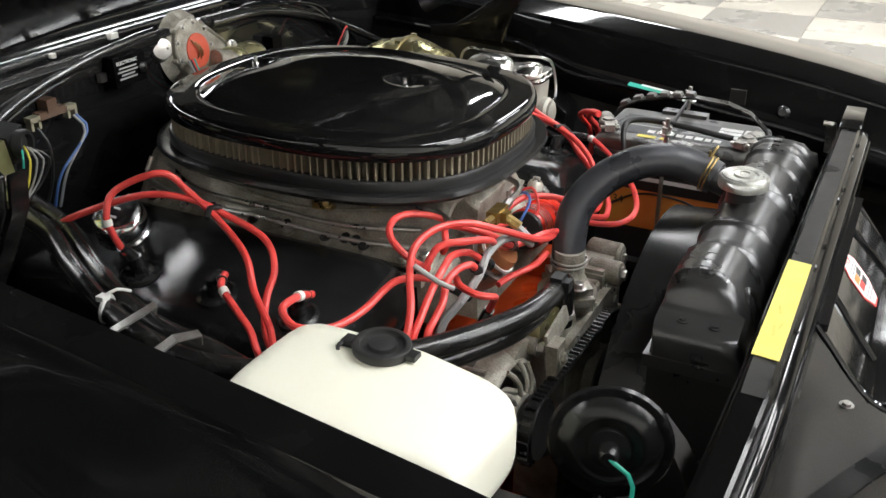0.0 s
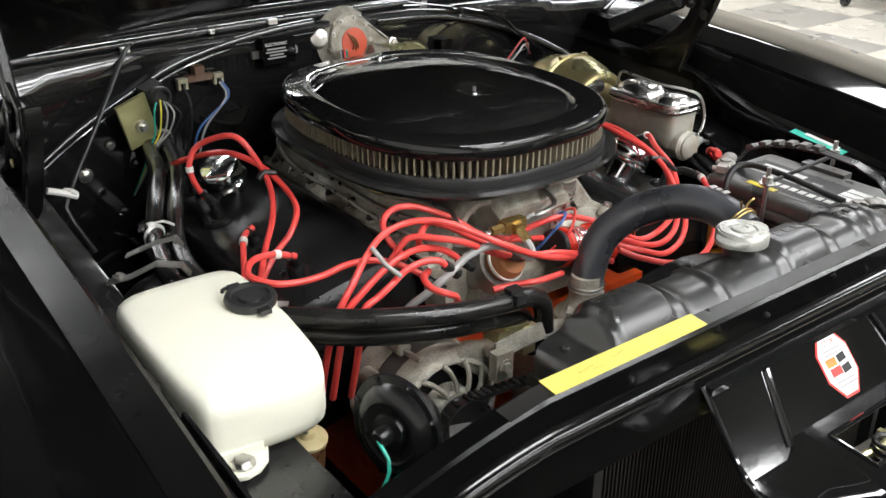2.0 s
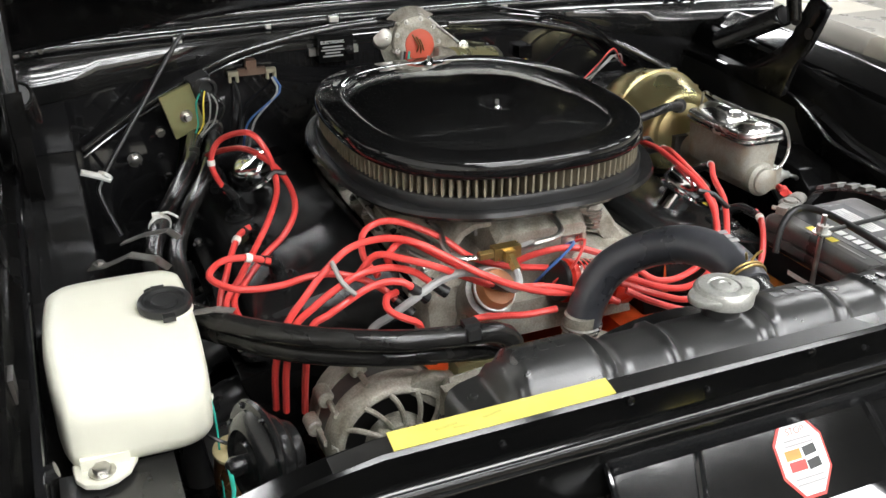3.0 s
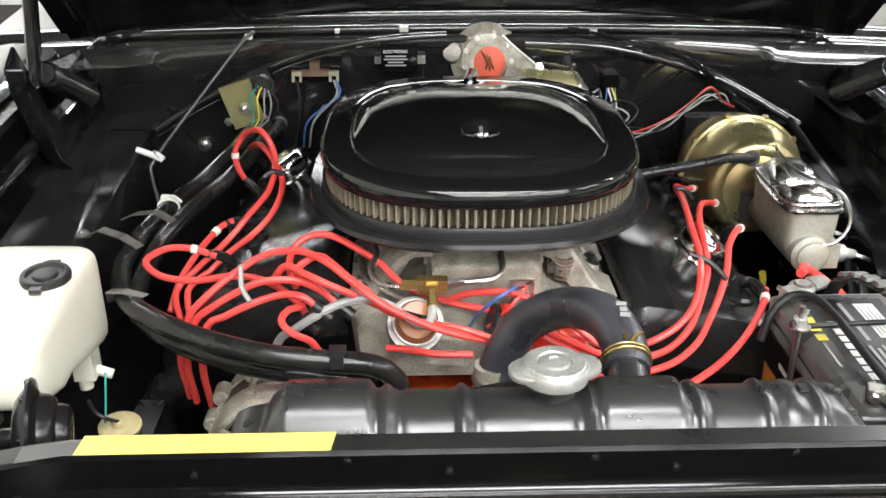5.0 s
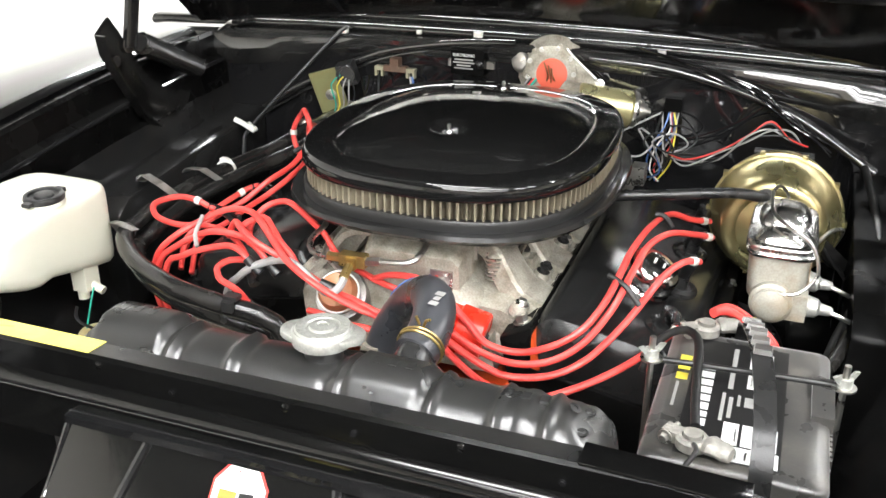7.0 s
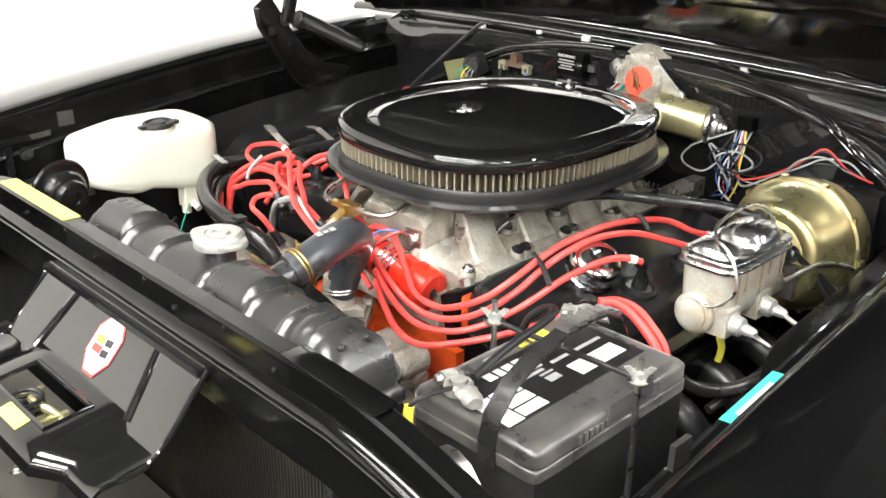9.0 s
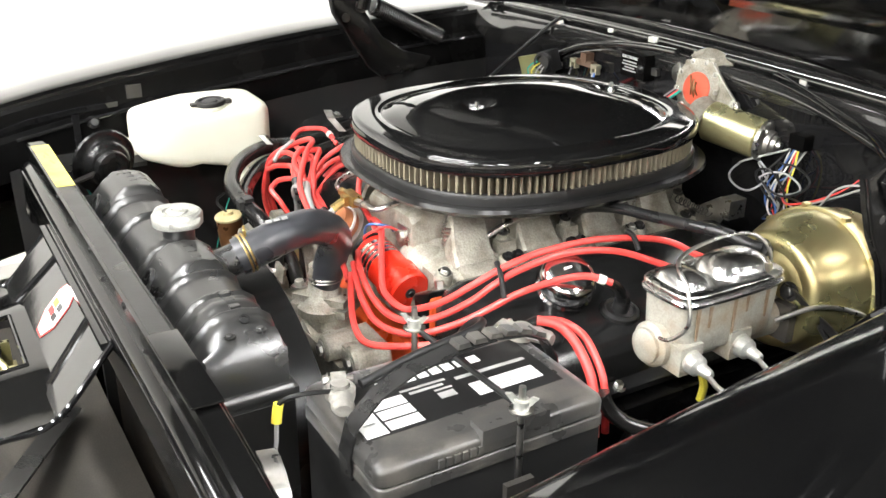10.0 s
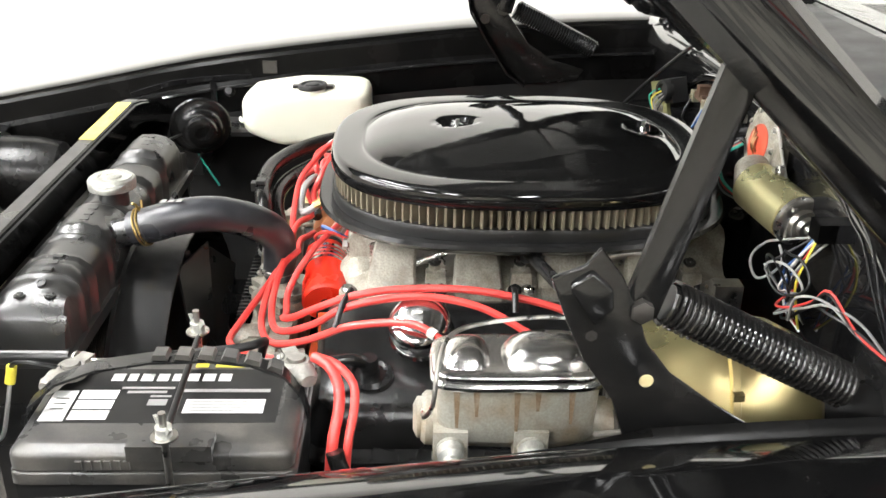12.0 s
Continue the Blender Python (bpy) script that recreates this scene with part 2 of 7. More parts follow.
def mesh_from(bm, name, mat, off, sharp=38):
    me = bpy.data.meshes.new(name)
    bmesh.ops.translate(bm, verts=bm.verts, vec=-off)
    bmesh.ops.recalc_face_normals(bm, faces=bm.faces)
    for f in bm.faces:
        f.smooth = True
    bm.to_mesh(me)
    bm.free()
    me.set_sharp_from_angle(angle=radians(sharp))
    me.materials.append(mat)
    return me


def part(name, bm, mat, parent, label="", sharp=38):
    """One mesh under a thing or a part; bm is in world metres."""
    off = ROOT[parent.name]
    ob = new(name, mesh_from(bm, name, mat, off, sharp))
    ob.parent = parent
    ROOT[ob.name] = off
    return tagged(ob, label)


def solo(name, bm, mat, label, category, group="", kind="", sharp=38):
    """A thing that is one mesh, with its origin at its base."""
    lo = Vector([min(v.co[i] for v in bm.verts) for i in range(3)])
    hi = Vector([max(v.co[i] for v in bm.verts) for i in range(3)])
    off = Vector(((lo.x + hi.x) / 2, (lo.y + hi.y) / 2, lo.z))
    ob = new(name, mesh_from(bm, name, mat, off, sharp))
    ob.location = off
    ROOT[ob.name] = off
    return tagged(ob, label, category, group, kind)


def join(*bms):
    out = bmesh.new()
    for b in bms:
        me = bpy.data.meshes.new("tmp")
        b.to_mesh(me)
        b.free()
        out.from_mesh(me)
        bpy.data.meshes.remove(me)
    return out


def turned(bm, at, rx=0, ry=0, rz=0):
    bmesh.ops.transform(bm, matrix=Matrix.Translation(at) @ pose(0, 0, 0, rx, ry, rz) @ Matrix.Translation(-Vector(at)), verts=bm.verts)
    return bm


def moved(bm, m):
    bmesh.ops.transform(bm, matrix=m, verts=bm.verts)
    return bm


def bevelled(bm, w, seg=2, angle=25):
    if w > 0:
        edges = [e for e in bm.edges if len(e.link_faces) == 2 and e.calc_face_angle(0) > radians(angle)]
        bmesh.ops.bevel(bm, geom=edges, offset=w, segments=seg, profile=0.5, affect="EDGES", clamp_overlap=True)
    return bm


def box(x0, x1, y0, y1, z0, z1, bev=0.003, seg=2, top=(1, 1)):
    """A block with rounded edges; top: how much its upper face shrinks along x and y."""
    bm = bmesh.new()
    cx, cy = (x0 + x1) / 2, (y0 + y1) / 2
    v = []
    for z, s in ((z0, (1, 1)), (z1, top)):
        for x, y in ((x0, y0), (x1, y0), (x1, y1), (x0, y1)):
            v.append(bm.verts.new((cx + (x - cx) * s[0], cy + (y - cy) * s[1], z)))
    for f in ((3, 2, 1, 0), (4, 5, 6, 7), (0, 1, 5, 4), (1, 2, 6, 5), (2, 3, 7, 6), (3, 0, 4, 7)):
        bm.faces.new([v[i] for i in f])
    return bevelled(bm, bev, seg)


def prism(points, vec, bev=0.0, seg=2):
    """A flat outline, pushed along vec."""
    bm = bmesh.new()
    a = [bm.verts.new(p) for p in points]
    b = [bm.verts.new(Vector(p) + Vector(vec)) for p in points]
    n = len(a)
    bm.faces.new(a[::-1])
    bm.faces.new(b)
    for i in range(n):
        bm.faces.new((a[i], a[(i + 1) % n], b[(i + 1) % n], b[i]))
    bmesh.ops.recalc_face_normals(bm, faces=bm.faces)
    return bevelled(bm, bev, seg)


def loft(loops, caps=True, closed=True):
    """Faces between rings of equal length."""
    bm = bmesh.new()
    rings = [[bm.verts.new(p) for p in lp] for lp in loops]
    n = len(rings[0])
    for r0, r1 in zip(rings, rings[1:]):
        for i in range(n if closed else n - 1):
            j = (i + 1) % n
            bm.faces.new((r0[i], r0[j], r1[j], r1[i]))
    if caps:
        bm.faces.new(rings[0][::-1])
        bm.faces.new(rings[-1])
    return bm


def lathe(profile, at, axis=(0, 0, 1), n=28):
    """Turned form: profile of (radius, height) along axis from at."""
    q = Vector((0, 0, 1)).rotation_difference(Vector(axis).normalized()).to_matrix()
    loops = []
    for r, h in profile:
        loops.append([Vector(at) + q @ Vector((r * math.cos(2 * math.pi * i / n), r * math.sin(2 * math.pi * i / n), h)) for i in range(n)])
    return loft(loops, profile[0] != profile[-1])


def cyl(p0, p1, r, r1=None, n=20, bev=0.0):
    p0, p1 = Vector(p0), Vector(p1)
    L = (p1 - p0).length
    r1 = r if r1 is None else r1
    if bev:
        return lathe([(r - bev, 0), (r, bev), (r1, L - bev), (r1 - bev, L)], p0, p1 - p0, n)
    return lathe([(r, 0), (r1, L)], p0, p1 - p0, n)


def smooth_line(points, step):
    """A smooth line through the points."""
    p = [Vector(q) for q in points]
    p = [2 * p[0] - p[1]] + p + [2 * p[-1] - p[-2]]
    out = []
    for i in range(1, len(p) - 2):
        a, b, c, d = p[i - 1:i + 3]
        k = max(2, int((c - b).length / step))
        for j in range(k):
            t = j / k
            out.append(0.5 * (2 * b + (c - a) * t + (2 * a - 5 * b + 4 * c - d) * t * t + (3 * b - a - 3 * c + d) * t ** 3))
    out.append(p[-2])
    return out


def tube(points, r, n=10, step=0.008, r_end=None, smooth=True):
    """A round bar or hose along a line."""
    line = smooth_line(points, step) if smooth else [Vector(q) for q in points]
    loops = []
    ref = None
    for i, p in enumerate(line):
        d = (line[min(i + 1, len(line) - 1)] - line[max(i - 1, 0)]).normalized()
        if ref is None:
            ref = d.orthogonal()
        ref = (ref - d * ref.dot(d)).normalized()
        other = d.cross(ref)
        k = r if r_end is None else r + (r_end - r) * i / (len(line) - 1)
        loops.append([p + (ref * math.cos(2 * math.pi * j / n) + other * math.sin(2 * math.pi * j / n)) * k for j in range(n)])
    return loft(loops)


def strip(points, width_vec, thick, bev=0.0):
    """A bent sheet: a line of points, its width along width_vec, its thickness."""
    p = [Vector(q) for q in points]
    w = Vector(width_vec)
    loops = []
    for i, q in enumerate(p):
        d = (p[min(i + 1, len(p) - 1)] - p[max(i - 1, 0)]).normalized()
        nrm = d.cross(w).normalized() * thick
        loops.append([q, q + w, q + w + nrm, q + nrm])
    return bevelled(loft(loops), bev, 1) if bev else loft(loops)


def oval(cx, cy, a, b, z, n=72, e=2.4):
    """A rounded oval ring, squarer as e grows."""
    out = []
    for i in range(n):
        t = 2 * math.pi * i / n
        c, s = math.cos(t), math.sin(t)
        out.append(Vector((cx + a * math.copysign(abs(c) ** (2 / e), c), cy + b * math.copysign(abs(s) ** (2 / e), s), z)))
    return out


def plane_bar(c, u, v, w, h, lift, thick=0.0004):
    """A thin printed patch at c, w along u and h along v, lifted along the normal."""
    u, v = Vector(u).normalized(), Vector(v).normalized()
    nrm = u.cross(v).normalized()
    c = Vector(c) + nrm * lift
    return prism([c - u * w / 2 - v * h / 2, c + u * w / 2 - v * h / 2, c + u * w / 2 + v * h / 2, c - u * w / 2 + v * h / 2], nrm * thick)


def lettering(text, c, u, v, height, lift, mat, parent, name="lettering"):
    """Words in the built-in font, centred at c, reading along u with v upwards."""
    cu = bpy.data.curves.new(name, "FONT")
    cu.body, cu.align_x, cu.align_y, cu.size, cu.extrude = text, "CENTER", "CENTER", height * 1.35, 0.0002
    tmp = bpy.data.objects.new("tmp_text", cu)
    me0 = tmp.to_mesh()
    bm = bmesh.new()
    bm.from_mesh(me0)
    tmp.to_mesh_clear()
    bpy.data.objects.remove(tmp)
    u, v = Vector(u).normalized(), Vector(v).normalized()
    w = u.cross(v).normalized()
    v = w.cross(u)
    m = Matrix((u, v, w)).transposed().to_4x4()
    m.translation = Vector(c) + w * lift
    moved(bm, m)
    return part(name, bm, mat, parent)


def bolt(at, axis, r=0.007, h=0.006):
    a = Vector(axis).normalized()
    return join(lathe([(r * 1.5, 0), (r * 1.5, 0.0015)], at, axis, 14), lathe([(r, 0.0015), (r, h - 0.001), (r * 0.8, h)], at, axis, 6))


def ring(at, axis, r, tube_r, n=24):
    q = Vector((0, 0, 1)).rotation_difference(Vector(axis).normalized()).to_matrix()
    pts = [Vector(at) + q @ Vector((r * math.cos(2 * math.pi * i / n), r * math.sin(2 * math.pi * i / n), 0)) for i in range(n + 1)]
    return tube(pts, tube_r, 6, smooth=False)

# ---- the room ----
FX0, FX1, FY0, FY1, CEIL = -2.7, 8.2, -9.0, 7.0, 3.3


def wall_slab(name, x0, x1, y0, y1, z0, z1, mat=None, label="plain white painted showroom wall"):
    solo(name, box(x0, x1, y0, y1, z0, z1, 0), mat or WALL, label, "wall", kind="structure")


wall_slab("wall_west", FX0 - 0.15, FX0, FY0 - 0.15, FY1 + 0.15, 0, CEIL)
wall_slab("wall_east", FX1, FX1 + 0.15, FY0 - 0.15, FY1 + 0.15, 0, CEIL, WALL_EAST, "plain cream painted showroom wall")
wall_slab("wall_north", FX0, FX1, FY1, FY1 + 0.15, 0, CEIL)
wall_slab("wall_south", FX0, FX1, FY0 - 0.15, FY0, 0, CEIL, WALL_FAR, "plain beige painted showroom wall")
solo("ceiling", box(FX0 - 0.15, FX1 + 0.15, FY0 - 0.15, FY1 + 0.15, CEIL, CEIL + 0.1, 0), CEILING, "plain dark grey showroom ceiling", "ceiling", kind="structure")
floor = solo("floor", box(FX0 - 0.15, FX1 + 0.15, FY0 - 0.15, FY1 + 0.15, -0.1, -0.006, 0), TILE_LIGHT,
             "cream and grey checkered showroom floor", "floor", kind="structure")


def ceiling_lamp(x, y):
    t = thing("ceiling_lamp", (x, y, CEIL - 0.06), "long white fluorescent ceiling lamp", "lamp", "ceiling lamps")
    part("frame", box(x - 0.86, x + 0.86, y - 0.15, y + 0.15, CEIL - 0.05, CEIL - 0.001, 0.004), LAMP_FRAME, t)
    part("diffuser", box(x - 0.83, x + 0.83, y - 0.12, y + 0.12, CEIL - 0.06, CEIL - 0.0505, 0.002), LAMP, t, "glowing white diffuser")


for x in (-1.75, 0.1, 2.0, 4.4):
    for y in (-7.6, -6.2, -4.8, -3.4, -2.1, -0.9, 3.3, 4.7):
        if (x > -1 or y > 0) and (x, y) not in ((2.0, -0.9), (2.0, -3.4), (4.4, -3.4)):
            ceiling_lamp(x, y)
for x, y in ((2.4, 1.2), (4.8, 1.2), (2.0, -2.75)):
    ceiling_lamp(x, y)


# ---- the car's body ----
car = thing("car", (0, 1.0, 0), "glossy black classic car with its bonnet raised", "car")


def edge_z(y, s=-1):
    """Height of the inner edge of the front wings."""
    return float(np.interp(y, [-0.6, -0.34, -0.2, 0.0, 0.1, 0.2, 0.34, 0.5, 0.6, 0.8, 1.1], [0.745, 0.801, 0.828, 0.870, 0.888, 0.902, 0.920, 0.938, 0.948, 0.961, 0.972])) - (0.034 if s > 0 else 0.0)


def wing_sheet(s, sec):
    loops = []
    for y in np.linspace(-0.62, 1.35, 24):
        e = edge_z(y, s)
        here = sec(y) if callable(sec) else sec
        outer = [Vector((s * x, y, e + z)) for x, z in here]
        inner = [Vector((s * (x + 0.002), y, e + z - 0.004)) for x, z in here[::-1]]
        loops.append(outer + inner)
    return loft(loops)


def wing(s):
    if s > 0:
        return wing_sheet(s, [(0.644, -0.012), (0.646, -0.004), (0.649, -0.0012), (0.652, 0.0), (0.656, 0.002), (0.694, 0.0145), (0.700, 0.0160), (0.706, 0.0162), (0.75, 0.0125), (0.80, 0.008), (0.88, 0.0), (0.925, -0.016), (0.948, -0.05), (0.96, -0.12), (0.967, -0.4)])
    return wing_sheet(s, [(0.664, -0.012), (0.666, -0.004), (0.672, 0.0), (0.70, 0.003), (0.75, 0.003), (0.82, -0.003), (0.89, -0.020), (0.935, -0.058), (0.955, -0.12), (0.965, -0.4)])


def gutter(s):
    if s > 0:
        low = [(0.588, -0.118), (0.589, -0.081), (0.591, -0.078), (0.612, -0.076), (0.617, -0.071), (0.629, -0.046), (0.638, -0.018), (0.6435, -0.010)]
        high = [(0.606, -0.115), (0.607, -0.080), (0.609, -0.050), (0.620, -0.042), (0.624, -0.006), (0.630, 0.0), (0.637, -0.003), (0.6435, -0.010)]

        def section(y):
            f = float(np.interp(y, [0.46, 0.64], [0, 1]))
            return [(a[0] + (b[0] - a[0]) * f, a[1] + (b[1] - a[1]) * f) for a, b in zip(low, high)]
        return wing_sheet(s, section)
    return wing_sheet(s, [(0.606, -0.115), (0.609, -0.05), (0.620, -0.042), (0.624, -0.006), (0.630, 0.0), (0.640, -0.003), (0.6635, -0.010)])


def apron(s):
    sec = [(0.606, -0.10), (0.60, -0.16), (0.57, -0.26), (0.52, -0.45), (0.50, -0.62)]
    loops = []
    for y in np.linspace(-0.02, 0.96, 12):
        e = edge_z(y)
        a = [Vector((s * x, y, e + z)) for x, z in sec]
        b = [Vector((s * (x + 0.006), y, e + z - 0.004)) for x, z in sec[::-1]]
        loops.append(a + b)
    return loft(loops)


for s in (-1, 1):
    w = part("front_wing", wing(s), PAINT, car)
    part("gutter", gutter(s), GUTTER_BLACK, car)
    part("edge_bead", tube([(s * (0.608 if s < 0 or y > 0.6 else 0.590), y, edge_z(y, s) - (0.052 if s < 0 or y > 0.6 else 0.080)) for y in np.linspace(0.0, 0.95, 10)], 0.004, 8, 0.03), GLOSS, w)
    part("inner_wing", apron(s), BAYBLACK, car)
    # pressed shoulder over the suspension
    sh = join(prism([(s * 0.606, 0.50, 0.765), (s * 0.606, 0.53, 0.788), (s * 0.606, 0.80, 0.815), (s * 0.606, 0.955, 0.828), (s * 0.606, 0.955, 0.60), (s * 0.606, 0.50, 0.60)],
                    (-s * 0.075, 0, 0), 0.006, 2))
    part("wing_shoulder", sh, BAYBLACK if s < 0 else GUTTER_BLACK, car, "dusty black pressed wing shoulder" if s < 0 else "black pressed wing shoulder")
    if s < 0:
        part("clip", box(-0.6235, -0.6185, 0.195, 0.222, edge_z(0.2, s) - 0.036, edge_z(0.2, s) - 0.012, 0.001), DUSTY, w)
    if s > 0:
        part("clip", box(0.600, 0.606, 0.195, 0.222, edge_z(0.2, s) - 0.062, edge_z(0.2, s) - 0.036, 0.001), DUSTY, w)
    part("bumper_stop", lathe([(0.012, 0), (0.012, 0.006), (0.007, 0.012), (0.007, 0.02)], (s * 0.615, 0.13, edge_z(0.13, s) - 0.06), (-s, 0, 0.3), 14), RUBBER, w)

# bulkhead and scuttle
part("bulkhead", join(box(-0.62, 0.62, 0.955, 0.965, 0.30, 0.965, 0),
                      prism([(-0.62, 0.956, 0.70), (-0.62, 0.90, 0.30), (-0.62, 0.956, 0.30)], (1.24, 0, 0))), GLOSS, car)
part("brace", tube([(-0.52, 0.935, 0.832), (-0.45, 0.944, 0.873), (-0.368, 0.950, 0.913), (-0.281, 0.951, 0.951), (-0.181, 0.951, 0.973), (-0.095, 0.951, 0.983), (-0.03, 0.952, 0.986)], 0.0065, 10, 0.02), COWL, car)
part("brace_flange", tube([(-0.52, 0.938, 0.820), (-0.45, 0.949, 0.860), (-0.368, 0.953, 0.900), (-0.281, 0.953, 0.939), (-0.181, 0.953, 0.963), (-0.095, 0.953, 0.976)], 0.0025, 8, 0.02), COWL, car)
part("brace", tube([(0.56, 0.90, 0.845), (0.42, 0.945, 0.915), (0.25, 0.95, 0.962), (0.1, 0.952, 0.972)], 0.0075, 10, 0.02), COWL, car)
loops = []
for x in np.linspace(-0.80, 0.80, 41):
    k = (x / 0.62) ** 2
    y0 = 0.962
    f = min(1.0, max(0.0, (abs(x) - 0.28) / 0.28))
    z0 = 0.985 - 0.012 * k
    sec = [(y0 - 0.010 - 0.002 * f, z0 - 0.03 - 0.035 * f), (y0 - 0.012 - 0.014 * f, z0 - 0.018 - 0.018 * f), (y0 - 0.014 - 0.004 * f, z0 - 0.008), (y0 - 0.010, z0 - 0.002), (y0 - 0.004, z0), (y0 + 0.03, z0 + 0.001), (y0 + 0.034, z0 + 0.008), (y0 + 0.040, z0 + 0.013), (y0 + 0.06, z0 + 0.014), (y0 + 0.27, z0 + 0.03)]
    a = [Vector((x, y, z)) for y, z in sec]
    b = [Vector((x, y + 0.004, z - 0.005)) for y, z in sec[::-1]]
    loops.append(a + b)
scuttle = part("scuttle", loft(loops), COWL, car)
part("seal", tube([(x, 0.972, 0.993 - 0.012 * (x / 0.62) ** 2) for x in np.linspace(-0.6, 0.6, 15)], 0.007, 10, 0.03), COWL, car, "glossy black rubber bonnet seal")
part("seal_rear", tube([(x, 1.012, 1.006 - 0.012 * (x / 0.62) ** 2) for x in np.linspace(-0.62, 0.62, 15)], 0.007, 10, 0.03), COWL, car)
part("seal_lip", tube([(x, 0.953, 0.968 - 0.012 * (x / 0.62) ** 2) for x in np.linspace(-0.56, 0.56, 15)], 0.004, 8, 0.03), GLOSS, car)
for x, y, z, k in ((-0.355, 0.958, 0.984, 0.8), (-0.1, 0.966, 0.994, 1.0), (0.215, 0.972, 0.988, 0.9), (0.355, 0.979, 0.980, 0.6), (-0.21, 0.962, 0.992, 0.5)):
    part("seal_clip", box(x - 0.007 * k, x + 0.007 * k, y - 0.008 * k, y + 0.006 * k, z - 0.004, z + 0.004 * k, 0.002 * k), WHITE, scuttle, "small white seal clip")
for i in range(26):
    y = 1.055 + i * 0.0062
    part("louvre", turned(box(-0.55, 0.55, y, y + 0.004, 1.006 + 0.075 * (y - 1.05), 1.010 + 0.075 * (y - 1.05), 0), (0, y, 1.008), 22), LOUVRE, scuttle)
screen = part("windscreen", prism([(-0.7, 1.26, 1.01), (0.7, 1.26, 1.01), (0.62, 1.75, 1.36), (-0.62, 1.75, 1.36)], (0, -0.004, 0.006)), GLASS, car)
screen.visible_shadow = False
part("roof", prism([(-0.62, 1.75, 1.36), (0.62, 1.75, 1.36), (0.60, 3.0, 1.38), (-0.60, 3.0, 1.38)], (0, 0, 0.02), 0.008), GLOSS, car)
for s in (-1, 1):
    part("door", box(s * 0.93 - 0.03, s * 0.93 + 0.03, 1.352, 3.2, 0.25, 0.96, 0.02), GLOSS, car)
    part("screen_pillar", tube([(s * 0.70, 1.25, 1.005), (s * 0.66, 1.50, 1.19), (s * 0.62, 1.76, 1.365)], 0.022, 10, 0.05), GLOSS, car)
    part("rear_pillar", prism([(s * 0.62, 2.86, 1.37), (s * 0.62, 3.05, 1.375), (s * 0.80, 3.72, 0.965), (s * 0.84, 3.36, 0.962)], (-s * 0.03, 0, 0), 0.01), GLOSS, car)
    part("rear_quarter", loft([[Vector((s * x, y, z - d)) for x, z in ((0.80, 0.955), (0.90, 0.960), (0.945, 0.93), (0.962, 0.80), (0.955, 0.42), (0.93, 0.40), (0.935, 0.80), (0.90, 0.93), (0.80, 0.945))] for y, d in ((3.202, 0.0), (3.6, 0.005), (4.1, 0.02), (4.42, 0.05))]), GLOSS, car)
for s in (-1, 1):
    part("seal_fold", join(tube([(s * (0.555 + 0.0145 * i), 0.950 + 0.010 * (i % 2), 0.988 - 0.0055 * i + 0.006 * ((i // 2) % 2)) for i in range(8)], 0.0055, 8, 0.008),
                           tube([(s * (0.560 + 0.0145 * i), 0.972 - 0.012 * (i % 2), 0.985 - 0.0045 * i + 0.004 * (i % 2)) for i in range(8)], 0.0045, 8, 0.008)), COWL, car, "crumpled glossy end of the seal")
    part("seal_end", join(tube([(s * 0.57, 0.955, 0.962), (s * 0.6, 0.985, 0.976), (s * 0.635, 1.03, 0.972), (s * 0.66, 1.06, 0.965)], 0.009, 8, 0.01),
                          tube([(s * 0.575, 0.975, 0.972), (s * 0.61, 1.01, 0.98), (s * 0.65, 1.03, 0.975)], 0.006, 8, 0.01)), GLOSS, car)

part("rear_window", prism([(-0.60, 3.03, 1.365), (0.60, 3.03, 1.365), (0.76, 3.70, 0.975), (-0.76, 3.70, 0.975)], (0, 0.004, 0.006)), GLASS, car).visible_shadow = False
part("boot_lid", loft([[Vector((x, y, z + 0.02 * (1 - (x / 0.8) ** 2))) for x in np.linspace(-0.80, 0.80, 9)] + [Vector((x, y, z - 0.02)) for x in np.linspace(0.80, -0.80, 9)] for y, z in ((3.68, 0.955), (3.9, 0.952), (4.2, 0.94), (4.36, 0.92), (4.42, 0.88))]), GLOSS, car)
part("rear_panel", box(-0.93, 0.93, 4.40, 4.44, 0.42, 0.90, 0.015), GLOSS, car)
part("cabin_floor", box(-0.90, 0.90, 0.97, 4.40, 0.27, 0.29, 0.004), SATIN, car)
part("dashboard", loft([[Vector((x, y, z)) for y, z in ((1.20, 0.99), (1.28, 1.00), (1.40, 0.985), (1.44, 0.93), (1.42, 0.78), (1.20, 0.76))] for x in (-0.88, -0.4, 0.4, 0.88)]), SATIN, car)

# raised bonnet
HY, HZ, HS = 0.915, 0.990, 0.954


def bonnet_at(x, y, lift=0.0):
    n = Vector((0, HS, 1)).normalized()
    return Vector((x, y, HZ + (HY - y) * HS)) + n * lift


